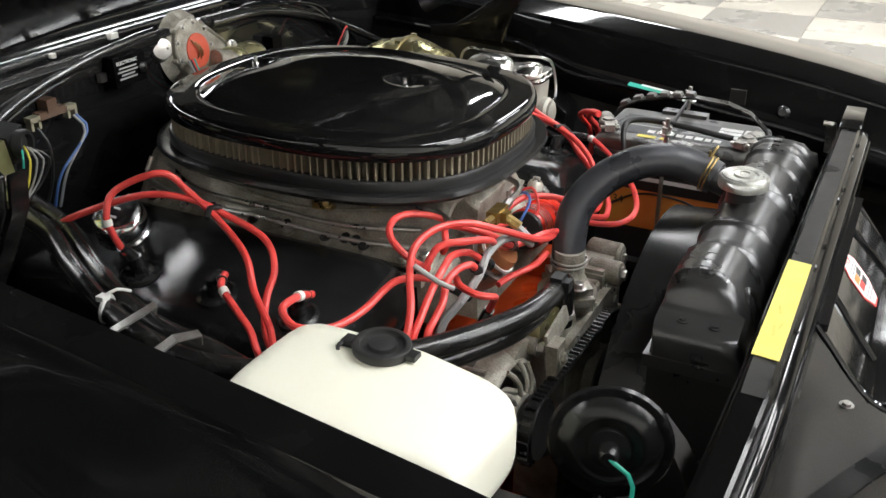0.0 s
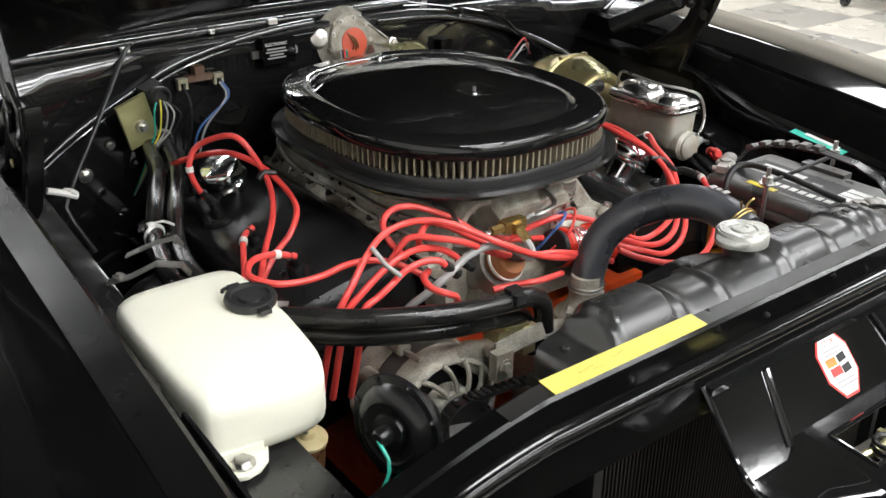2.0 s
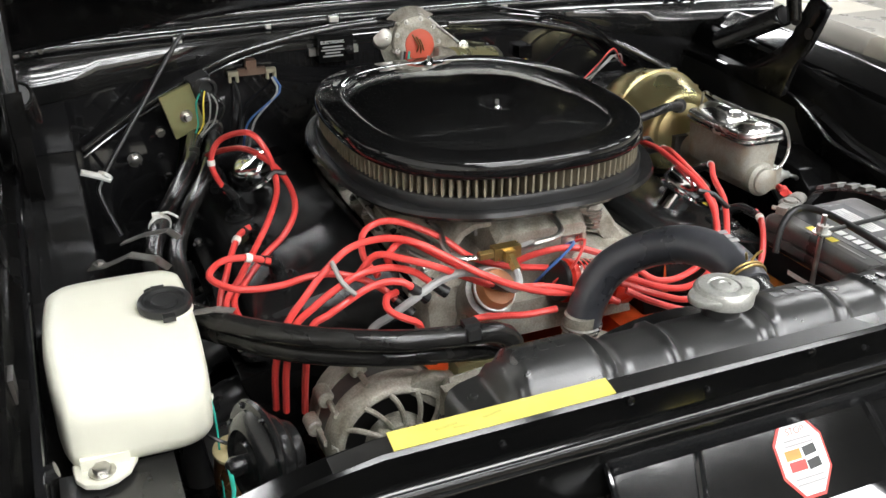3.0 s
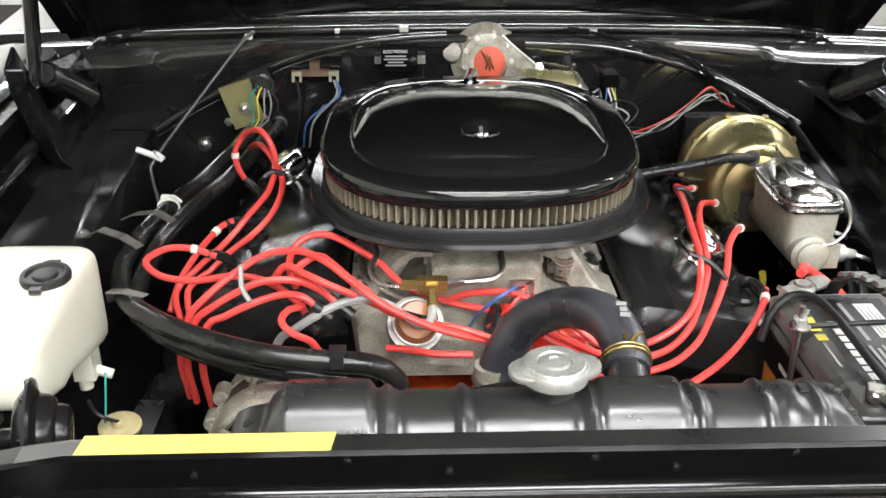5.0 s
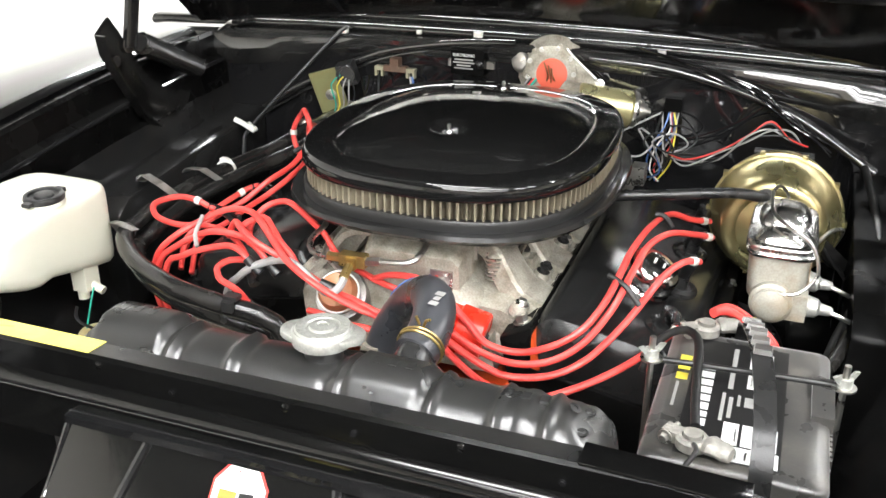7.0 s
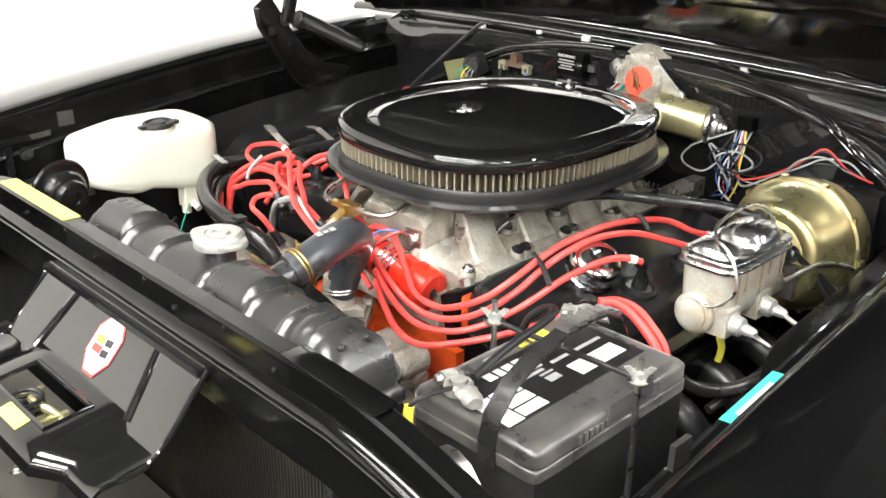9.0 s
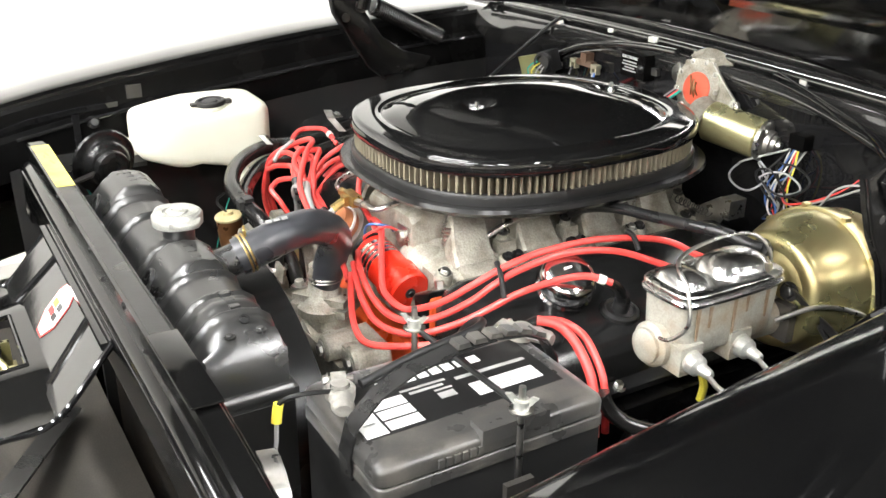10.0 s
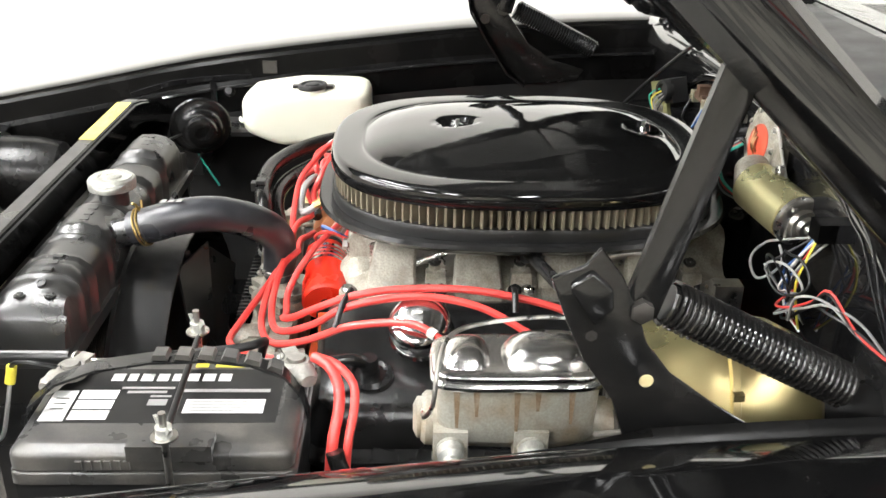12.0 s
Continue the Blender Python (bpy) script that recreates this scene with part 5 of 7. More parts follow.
part("base", loft([oring(0.10, 0.862), oring(0.19, 0.862), oring(0.218, 0.866), oring(0.226, 0.874), oring(0.224, 0.879), oring(0.216, 0.879), oring(0.20, 0.876), oring(0.10, 0.874)]), BAYBLACK, cleaner, "black pressed base pan")
NUT_Y = (0.546, 0.792)


def lid_z(a, p):
    """Height of the lid at ring a and place p: flat rim, sloped shoulder, plateau, two round wells."""
    z = float(np.interp(a, [0.0, 0.04, 0.06, 0.08, 0.10, 0.12, 0.135, 0.150, 0.158, 0.163, 0.1660, 0.168, 0.1705, 0.174, 0.190, 0.2020, 0.2055, 0.2082, 0.2095], [0.9622, 0.9614, 0.9603, 0.9587, 0.9565, 0.9534, 0.9503, 0.9461, 0.9430, 0.9403, 0.9386, 0.9384, 0.9398, 0.9405, 0.9404, 0.9397, 0.9384, 0.9345, 0.929]))
    for y in NUT_Y:
        d = math.hypot(p.x, p.y - y)
        z -= 0.009 * float(np.interp(d, [0.012, 0.021, 0.025], [1, 0.85, 0]))
    return z


rings = []
for a in (0.002, 0.008, 0.014, 0.02, 0.026, 0.032, 0.038, 0.044, 0.05, 0.056, 0.062, 0.068, 0.074, 0.08, 0.086, 0.092, 0.098, 0.104, 0.11, 0.116, 0.122, 0.127, 0.130, 0.1322, 0.1345, 0.138, 0.144, 0.149, 0.1515, 0.154, 0.1575, 0.162, 0.1650, 0.166, 0.168, 0.1690, 0.1705, 0.1715, 0.174, 0.180, 0.190, 0.199, 0.2010, 0.2020, 0.2038, 0.2055, 0.2070, 0.2082, 0.2090, 0.2095):
    lp = oval(0, AY, a, a + (AB - 0.205) * min(1, a / 0.12), 0, 144, 2.7)
    for p in lp:
        p.z = lid_z(a, p)
    rings.append(lp)
lower = [oval(0, AY, a, a + AB - 0.205, z, 144, 2.7) for a, z in ((0.2095, 0.921), (0.2075, 0.9165), (0.190, 0.921))]
lid = part("lid", loft(rings + lower), LID, cleaner, "glossy black lid", sharp=70)
pl = bmesh.new()
def even_oval(a, n):
    """Places at even steps along an oval."""
    fine = oval(0, AY, a, a + AB - 0.205, 0, 1440, 2.7)
    d = [0.0]
    for p, q in zip(fine, fine[1:] + fine[:1]):
        d.append(d[-1] + (q - p).length)
    out, j = [], 0
    for i in range(n):
        while d[j + 1] < d[-1] * i / n:
            j += 1
        out.append(fine[j])
    return out


N = 142 * 4
fa, fb = even_oval(0.184, N), even_oval(0.2045, N)
lo, hi = [], []
for i in range(N):
    p = (fb if i % 4 in (0, 1) else fa)[i]
    lo.append(pl.verts.new((p.x, p.y, 0.878)))
    hi.append(pl.verts.new((p.x, p.y, 0.922)))
for i in range(N):
    j = (i + 1) % N
    pl.faces.new((lo[i], lo[j], hi[j], hi[i]))
part("filter_element", pl, PLEATS, cleaner, "tan pleated paper filter", sharp=10)
part("filter_seal", loft([oring(0.199, 0.877), oring(0.2085, 0.877), oring(0.2090, 0.888), oring(0.2070, 0.892), oring(0.199, 0.892), oring(0.199, 0.877)], caps=False), BLACK_WIRE, cleaner)
for y in NUT_Y:
    w = part("wing_nut", join(lathe([(0.006, 0), (0.005, 0.006), (0.0035, 0.008)], (0, y, 0.946), (0, 0, 1), 12), turned(box(-0.011, 0.011, y - 0.0012, y + 0.0012, 0.949, 0.958, 0.0011), (0, y, 0.95), 0, 0, 35)), CHROME, cleaner, "bright wing nut")
    part("stud", cyl((0, y, 0.945), (0, y, 0.962), 0.0026, n=10), STEEL, cleaner)

# ---- upper radiator hose ----
hose = thing("radiator_hose", (0.06, 0.22, 0.73), "thick black rubber upper radiator hose", "hose")
part("tube", tube([(0.113, 0.144, 0.852), (0.116, 0.172, 0.861), (0.109, 0.208, 0.868), (0.091, 0.245, 0.863), (0.064, 0.282, 0.842), (0.036, 0.304, 0.812), (0.015, 0.306, 0.777), (0.001, 0.301, 0.738)], 0.0225, 20, 0.008), HOSE, hose)
part("clamp", join(ring((0.1142, 0.153, 0.8552), (0.05, 1, 0.30), 0.0238, 0.0014), ring((0.1147, 0.1575, 0.8566), (0.05, 1, 0.30), 0.0238, 0.0014), tube([(0.118, 0.154, 0.879), (0.122, 0.151, 0.888), (0.127, 0.149, 0.891)], 0.0015, 6), tube([(0.113, 0.156, 0.880), (0.110, 0.155, 0.889)], 0.0015, 6)), BRASS, hose, "yellow wire hose clamp")
part("clamp", join(ring((0.003, 0.301, 0.748), (0, 0, 1), 0.0238, 0.0016), ring((0.002, 0.301, 0.743), (0, 0, 1), 0.0238, 0.0014)), STEEL, hose)
for i, y in enumerate((0.184, 0.194, 0.204)):
    part("print_bar", plane_bar((0.117, y, 0.8900 + 0.05 * (y - 0.176)), (0.2, 1, 0.1), (-1, 0.2, 0), 0.007, 0.010 - 0.003 * (i % 2), 0.0), GREY_LABEL, hose)

# ---- heater hoses ----
HH = [(-0.345, 0.945, 0.842), (-0.375, 0.83, 0.83), (-0.405, 0.765, 0.812), (-0.438, 0.69, 0.802), (-0.462, 0.61, 0.793), (-0.468, 0.53, 0.788), (-0.452, 0.45, 0.793), (-0.415, 0.372, 0.804),
      (-0.346, 0.305, 0.808), (-0.26, 0.262, 0.806), (-0.185, 0.255, 0.798), (-0.135, 0.262, 0.788), (-0.108, 0.268, 0.765), (-0.100, 0.27, 0.71)]
h1 = thing("heater_hose", (-0.3, 0.5, 0.70), "shiny black rubber heater hose", "hose", "heater hoses")
part("tube", tube(HH, 0.0125, 14, 0.012), HEATER_RUBBER, h1)
h2 = thing("heater_hose", (-0.3, 0.5, 0.68), "shiny black rubber heater hose", "hose", "heater hoses")
part("tube", tube([(x + (0.030 if i < 6 else 0.012 if i < 8 else 0), y + (0.004 if i < 6 else 0.004 if i < 8 else 0.018), z - (0.006 if i < 6 else 0.024 if i < 8 else 0.030)) for i, (x, y, z) in enumerate(HH[:11])] + [(-0.12, 0.29, 0.74), (-0.09, 0.30, 0.68)], 0.0125, 14, 0.012), HEATER_RUBBER, h2)


for h, p0, a0 in ((h1, HH[0], (0.1, 1, 0.05)), (h2, (-0.315, 0.949, 0.836), (0.1, 1, 0.05)), (h1, (-0.101, 0.27, 0.722), (0, 0, 1)), (h2, (-0.092, 0.30, 0.69), (0.3, 0, 1))):
    part("clamp", join(ring(p0, a0, 0.0132, 0.0016), ring(Vector(p0) + Vector(a0).normalized() * 0.004, a0, 0.0132, 0.0016)), STEEL, h, "steel hose clamp")


def band(at, axis, r, mat=STEEL, w=0.010, name="hose_clamp", label="grey metal hose clamp"):
    return solo(name, lathe([(r, -w / 2), (r + 0.0015, -w / 2), (r + 0.0015, w / 2), (r, w / 2), (r, -w / 2)], at, axis, 20), mat, label, "clamp", "hose clamps")


solo("cable_tie", join(ring((-0.4435, 0.675, 0.8005), (-0.30, 1, 0.11), 0.0142, 0.0028), box(-0.452, -0.442, 0.670, 0.680, 0.813, 0.819, 0.002), tube([(-0.446, 0.675, 0.817), (-0.432, 0.668, 0.821), (-0.420, 0.660, 0.815)], 0.0018, 6)), WHITE, "white plastic tie round the heater hoses", "cable tie")
solo("bracket", join(strip([(-0.545, 0.57, 0.800), (-0.525, 0.545, 0.812), (-0.498, 0.525, 0.830), (-0.470, 0.520, 0.822), (-0.455, 0.535, 0.800)], (0.007, 0.012, 0), 0.002), bolt((-0.53, 0.565, 0.808), (0.3, 0, 1), 0.006, 0.006)), ALU_DARK, "bent grey steel hose bracket", "bracket")
solo("bracket", strip([(-0.50, 0.63, 0.800), (-0.475, 0.605, 0.818), (-0.445, 0.60, 0.822), (-0.43, 0.62, 0.800)], (0.007, 0.011, 0), 0.002), ALU_DARK, "bent grey steel hose bracket", "bracket")
solo("bracket", strip([(-0.455, 0.405, 0.79), (-0.448, 0.382, 0.815), (-0.425, 0.368, 0.822), (-0.405, 0.375, 0.812)], (0.006, 0.009, 0), 0.002), ALU_DARK, "bent grey steel hose bracket", "bracket")


solo("hose_clip", join(box(-0.178, -0.160, 0.248, 0.262, 0.8085, 0.814, 0.0015), box(-0.176, -0.162, 0.240, 0.2475, 0.797, 0.810, 0.0015)), BAG, "small black plastic clip on the heater hose", "clip")


# ---- spark plug wires ----
def wire(points, boot_from=None, tie_at=None, label="red silicone spark plug wire", r=0.0043, end_boot=True):
    t = thing("spark_plug_wire", points[0], label, "wire", "spark plug wires")
    part("jacket", tube(points, r, 9, 0.007), WIRE_RED, t)
    if boot_from is not None:
        a, b = Vector(boot_from), Vector(points[0])
        part("boot", tube([a, a + (b - a) * 0.5 + Vector((0, 0, 0.006)), b + (Vector(points[1]) - b).normalized() * 0.012], 0.0075, 10, 0.006, 0.006), RUBBER, t, "black rubber plug boot")
    if tie_at is not None:
        line = smooth_line(points, 0.004)
        i = min(len(line) - 2, max(1, int(tie_at * len(line))))
        part("marker", cyl(line[i - 1], line[i + 1], r + 0.0014, n=12), WHITE, t, "small white marker ring")
    if end_boot:
        a, b = Vector(points[-1]), Vector(points[-2])
        part("cap_boot", cyl(a + (b - a).normalized() * 0.004, a - (b - a).normalized() * 0.022, 0.0065, 0.0075, n=12), RUBBER, t)
    return t


def seal_top(s, y):
    return cover_at(s, 0.045, y, 0.018)


wire([(-0.338, 0.748, 0.805), (-0.352, 0.748, 0.835), (-0.354, 0.752, 0.860), (-0.337, 0.750, 0.886), (-0.305, 0.705, 0.905), (-0.285, 0.682, 0.876), (-0.288, 0.634, 0.845), (-0.312, 0.585, 0.825), (-0.339, 0.556, 0.800), (-0.369, 0.515, 0.783), (-0.395, 0.484, 0.761), (-0.38, 0.44, 0.73)], seal_top(-1, 0.748), 0.1, end_boot=False)
wire([(-0.350, 0.852, 0.815), (-0.345, 0.825, 0.838), (-0.314, 0.735, 0.874), (-0.288, 0.682, 0.870), (-0.271, 0.643, 0.850), (-0.276, 0.585, 0.834), (-0.300, 0.555, 0.813), (-0.330, 0.546, 0.792), (-0.358, 0.530, 0.770), (-0.383, 0.497, 0.756), (-0.37, 0.45, 0.72)], seal_top(-1, 0.866), 0.03, end_boot=False)
wire([(-0.335, 0.598, 0.812), (-0.352, 0.592, 0.806), (-0.372, 0.556, 0.793), (-0.384, 0.530, 0.781), (-0.397, 0.510, 0.762), (-0.405, 0.48, 0.735)], seal_top(-1, 0.628), 0.2, end_boot=False)
wire([(-0.337, 0.478, 0.816), (-0.367, 0.476, 0.828), (-0.397, 0.474, 0.829), (-0.416, 0.446, 0.826), (-0.397, 0.421, 0.820), (-0.368, 0.412, 0.817), (-0.338, 0.407, 0.819), (-0.309, 0.404, 0.825), (-0.277, 0.405, 0.822), (-0.249, 0.394, 0.815), (-0.225, 0.378, 0.803), (-0.212, 0.365, 0.790)], seal_top(-1, 0.511), 0.1)
wire([(-0.365, 0.38, 0.67), (-0.365, 0.36, 0.74), (-0.351, 0.355, 0.793), (-0.325, 0.362, 0.822), (-0.294, 0.380, 0.842), (-0.259, 0.392, 0.859), (-0.220, 0.384, 0.867), (-0.189, 0.362, 0.865), (-0.158, 0.340, 0.850), (-0.126, 0.322, 0.832), (-0.084, 0.317, 0.810), (-0.035, 0.318, 0.790), (0.02, 0.325, 0.775)], end_boot=False)
wire([(-0.355, 0.37, 0.67), (-0.355, 0.35, 0.74), (-0.342, 0.352, 0.791), (-0.318, 0.353, 0.812), (-0.290, 0.355, 0.829), (-0.260, 0.356, 0.842), (-0.224, 0.362, 0.840), (-0.196, 0.355, 0.832), (-0.175, 0.350, 0.815)])
wire([(-0.335, 0.36, 0.67), (-0.335, 0.34, 0.74), (-0.325, 0.343, 0.792), (-0.304, 0.344, 0.804), (-0.282, 0.345, 0.815), (-0.256, 0.355, 0.821), (-0.232, 0.353, 0.827), (-0.212, 0.346, 0.826), (-0.200, 0.345, 0.815)])
wire([(-0.255, 0.385, 0.825), (-0.235, 0.375, 0.852), (-0.210, 0.352, 0.853), (-0.180, 0.338, 0.845), (-0.136, 0.348, 0.818), (-0.098, 0.350, 0.797), (-0.067, 0.338, 0.794), (-0.035, 0.324, 0.795), (0.03, 0.315, 0.775), (0.06, 0.31, 0.76)], end_boot=False)
wire([(-0.227, 0.391, 0.815), (-0.237, 0.415, 0.832), (-0.230, 0.440, 0.848), (-0.210, 0.449, 0.857), (-0.188, 0.443, 0.859), (-0.160, 0.430, 0.850), (-0.128, 0.42, 0.832), (-0.10, 0.405, 0.810), (-0.05, 0.40, 0.79), (0.01, 0.39, 0.78)], end_boot=False)
wire([(-0.218, 0.378, 0.838), (-0.222, 0.372, 0.850), (-0.198, 0.385, 0.860), (-0.178, 0.372, 0.853), (-0.159, 0.358, 0.842), (-0.138, 0.349, 0.829), (-0.12, 0.34, 0.812), (-0.095, 0.345, 0.80)])
wire([(-0.215, 0.362, 0.806), (-0.232, 0.350, 0.808), (-0.238, 0.331, 0.806), (-0.233, 0.321, 0.802), (-0.222, 0.312, 0.798), (-0.205, 0.318, 0.785), (-0.195, 0.33, 0.76)])
wire([(-0.12, 0.35, 0.755), (-0.103, 0.345, 0.757), (-0.081, 0.335, 0.759), (-0.059, 0.325, 0.761), (-0.02, 0.325, 0.760)], end_boot=False)
wire([(0.340, 0.716, 0.806), (0.316, 0.690, 0.815), (0.290, 0.650, 0.835), (0.276, 0.560, 0.850), (0.266, 0.480, 0.847), (0.262, 0.425, 0.837), (0.253, 0.382, 0.817), (0.235, 0.352, 0.795), (0.205, 0.335, 0.777), (0.166, 0.333, 0.762), (0.127, 0.330, 0.768), (0.100, 0.340, 0.786), (0.065, 0.358, 0.803), (0.025, 0.378, 0.812), (-0.02, 0.39, 0.805), (-0.05, 0.40, 0.79)], seal_top(1, 0.80), 0.02, end_boot=False)
wire([(0.350, 0.642, 0.812), (0.325, 0.610, 0.826), (0.300, 0.560, 0.843), (0.282, 0.500, 0.846), (0.274, 0.440, 0.835), (0.268, 0.405, 0.820), (0.257, 0.382, 0.800), (0.237, 0.349, 0.778), (0.206, 0.326, 0.762), (0.167, 0.315, 0.757), (0.126, 0.312, 0.766), (0.08, 0.318, 0.785), (0.04, 0.335, 0.79)], seal_top(1, 0.68), 0.02, end_boot=False)
wire([(0.346, 0.520, 0.828), (0.330, 0.495, 0.836), (0.312, 0.465, 0.830), (0.297, 0.420, 0.817), (0.282, 0.391, 0.798), (0.264, 0.364, 0.779), (0.244, 0.337, 0.764), (0.217, 0.318, 0.752), (0.186, 0.306, 0.747), (0.152, 0.300, 0.749), (0.11, 0.303, 0.765), (0.06, 0.318, 0.785)], seal_top(1, 0.56), 0.03, end_boot=False)
wire([(0.343, 0.405, 0.797), (0.334, 0.382, 0.795), (0.315, 0.352, 0.785), (0.285, 0.317, 0.772), (0.245, 0.285, 0.758), (0.20, 0.268, 0.745), (0.15, 0.275, 0.745), (0.10, 0.295, 0.76), (0.07, 0.31, 0.775)], seal_top(1, 0.443), 0.06, end_boot=False)
for a, b in (((0.292, 0.404, 0.812), (0.250, 0.420, 0.838)), ((0.300, 0.60, 0.836), (0.276, 0.60, 0.852))):
    solo("wire_separator", tube([Vector(a), (Vector(a) + Vector(b)) / 2 + Vector((0, 0, 0.007)), Vector(b)], 0.0035, 8), BLACK_WIRE, "small black plastic wire separator", "clip", "wire separators")
solo("wire_separator", tube([(-0.272, 0.338, 0.826), (-0.283, 0.352, 0.837), (-0.287, 0.378, 0.852)], 0.003, 8), GREY_WIRE, "small grey plastic wire separator", "clip", "wire separators")
solo("wire_separator", tube([(-0.27, 0.652, 0.858), (-0.285, 0.655, 0.862), (-0.298, 0.65, 0.855)], 0.004, 8), BLACK_WIRE, "small black plastic wire separator", "clip", "wire separators")

# ---- distributor and coil ----
dist = thing("distributor", (-0.088, 0.385, 0.72), "distributor with a tan cap and pale ring", "distributor")
DA = Vector((0.1, -0.75, 0.65)).normalized()
part("cap", lathe([(0.025, 0), (0.0258, 0.004), (0.0255, 0.018), (0.022, 0.026), (0.001, 0.028)], (-0.086, 0.376, 0.772), DA, 28), TAN, dist)
part("ring", lathe([(0.0265, 0.010), (0.0285, 0.010), (0.0285, 0.014), (0.0265, 0.014), (0.0265, 0.010)], (-0.086, 0.376, 0.772), DA, 28), WHITE, dist)
part("body", lathe([(0.028, -0.06), (0.034, -0.02), (0.034, 0.0)], (-0.086, 0.376, 0.772), DA, 24), ALU_DARK, dist)
coilt = thing("ignition_coil", (0.07, 0.37, 0.70), "red ignition coil with a silver label", "coil")
ca, cb = Vector((0.010, 0.369, 0.772)), Vector((0.112, 0.376, 0.748))
cd = (cb - ca).normalized()
part("base_cap", cyl(ca - cd * 0.008, ca, 0.027, n=24, bev=0.002), BLACK_WIRE, coilt)
part("can", cyl(ca, ca + cd * 0.078, 0.0285, n=28, bev=0.004), PLASTIC_RED, coilt)
part("label_band", lathe([(0.0288, 0), (0.0288, 0.030)], ca + cd * 0.012, cd, 28), CHROME_SOFT, coilt, "silver label round the coil")
for k in (0.018, 0.026, 0.034):
    part("print_ring", lathe([(0.0290, 0), (0.0290, 0.003)], ca + cd * k, cd, 28), LABEL_RED, coilt)
part("tower", cyl(ca + cd * 0.066, cb, 0.0315, 0.0310, n=28, bev=0.003), PLASTIC_RED, coilt, "red moulded coil tower")
part("terminal", bolt(cb, cd, 0.005, 0.004), BLACK_WIRE, coilt)
solo("wire", tube([(0.02, 0.40, 0.80), (0.035, 0.385, 0.815), (0.015, 0.365, 0.815), (-0.01, 0.37, 0.79), (-0.02, 0.39, 0.76)], 0.002, 7), BLUE_WIRE, "thin blue wire by the coil", "wire")
solo("wire", tube([(0.035, 0.40, 0.805), (0.045, 0.375, 0.82), (0.02, 0.355, 0.80), (0.0, 0.37, 0.77)], 0.002, 7), WIRE_RED, "thin red wire by the coil", "wire")

# ---- washer bottle ----
washer = thing("washer_bottle", (-0.52, 0.28, 0.70), "milky white plastic washer bottle with black cap", "washer bottle")


def tank_ring(k, zf, grow=0.0):
    """Outline of the bottle at a level; zf gives the height at the front, middle and rear."""
    pts = [(-0.590, 0.196), (-0.572, 0.180), (-0.500, 0.174), (-0.474, 0.180), (-0.461, 0.196), (-0.456, 0.225), (-0.453, 0.30), (-0.453, 0.378), (-0.460, 0.398), (-0.48, 0.407), (-0.56, 0.408), (-0.584, 0.398), (-0.594, 0.375), (-0.598, 0.28)]
    line = []
    n = len(pts)
    for i in range(n):
        a, b, c, d = [Vector((*pts[(i + j) % n], 0)) for j in (-1, 0, 1, 2)]
        for t in (0, 0.34, 0.67):
            line.append(0.5 * (2 * b + (c - a) * t + (2 * a - 5 * b + 4 * c - d) * t * t + (3 * b - a - 3 * c + d) * t ** 3))
    c = Vector((-0.524, 0.290, 0))
    return [Vector((c.x + (p.x - c.x) * k, c.y + (p.y - c.y) * k, float(np.interp(c.y + (p.y - c.y) * k, [0.17, 0.20, 0.245, 0.262, 0.275, 0.41], zf)))) for p in line]


def level(f, m, r):
    """Heights along the bottle: low front lobe, a soft step, then the rear lobe."""
    return (f, f + 0.3 * (m - f), m - 0.004, m - 0.002, m, r)


part("bottle", loft([tank_ring(0.86, level(0.792, 0.776, 0.745)), tank_ring(0.94, level(0.794, 0.779, 0.748)), tank_ring(0.985, level(0.800, 0.785, 0.755)), tank_ring(1.0, level(0.81, 0.797, 0.768)), tank_ring(1.0, level(0.838, 0.850, 0.850)),
                     tank_ring(0.99, level(0.846, 0.859, 0.860)), tank_ring(0.965, level(0.852, 0.8655, 0.866)), tank_ring(0.92, level(0.856, 0.870, 0.870)), tank_ring(0.8, level(0.858, 0.8715, 0.872)), tank_ring(0.6, level(0.860, 0.8725, 0.873)), tank_ring(0.4, level(0.862, 0.873, 0.874)), tank_ring(0.1, level(0.868, 0.873, 0.874))]), WHITE_TANK, washer, sharp=70)
part("neck", lathe([(0.027, 0), (0.024, 0.006)], (-0.480, 0.305, 0.870), (0, -0.06, 1), 24), WHITE_TANK, washer)
wc = part("cap", lathe([(0.023, 0.0), (0.0262, 0.001), (0.0268, 0.005), (0.0255, 0.0085), (0.0235, 0.0095), (0.0205, 0.009), (0.0195, 0.0055), (0.0135, 0.0055), (0.0125, 0.0088), (0.010, 0.0095), (0.001, 0.0095)], (-0.480, 0.305, 0.874), (0, -0.06, 1), 32), BAG, washer, "black ribbed filler cap")
part("hinge_tab", join(box(-0.489, -0.476, 0.329, 0.342, 0.874, 0.880, 0.002), tube([(-0.489, 0.340, 0.878), (-0.494, 0.342, 0.876), (-0.494, 0.341, 0.870)], 0.002, 6)), BAG, wc)
part("pull_tab", box(-0.486, -0.474, 0.270, 0.282, 0.875, 0.880, 0.002), BAG, wc)
part("foot", join(prism([(-0.588, 0.190, 0.789), (-0.586, 0.168, 0.789), (-0.579, 0.157, 0.789), (-0.566, 0.152, 0.789), (-0.552, 0.155, 0.789), (-0.540, 0.164, 0.789), (-0.532, 0.180, 0.789), (-0.53, 0.190, 0.789)], (0, 0, 0.006), 0.002), box(-0.580, -0.538, 0.176, 0.190, 0.785, 0.806, 0.005)), WHITE_TANK, washer)
part("bolt", bolt((-0.563, 0.169, 0.796), (0, 0, 1), 0.008, 0.007), STEEL, washer)
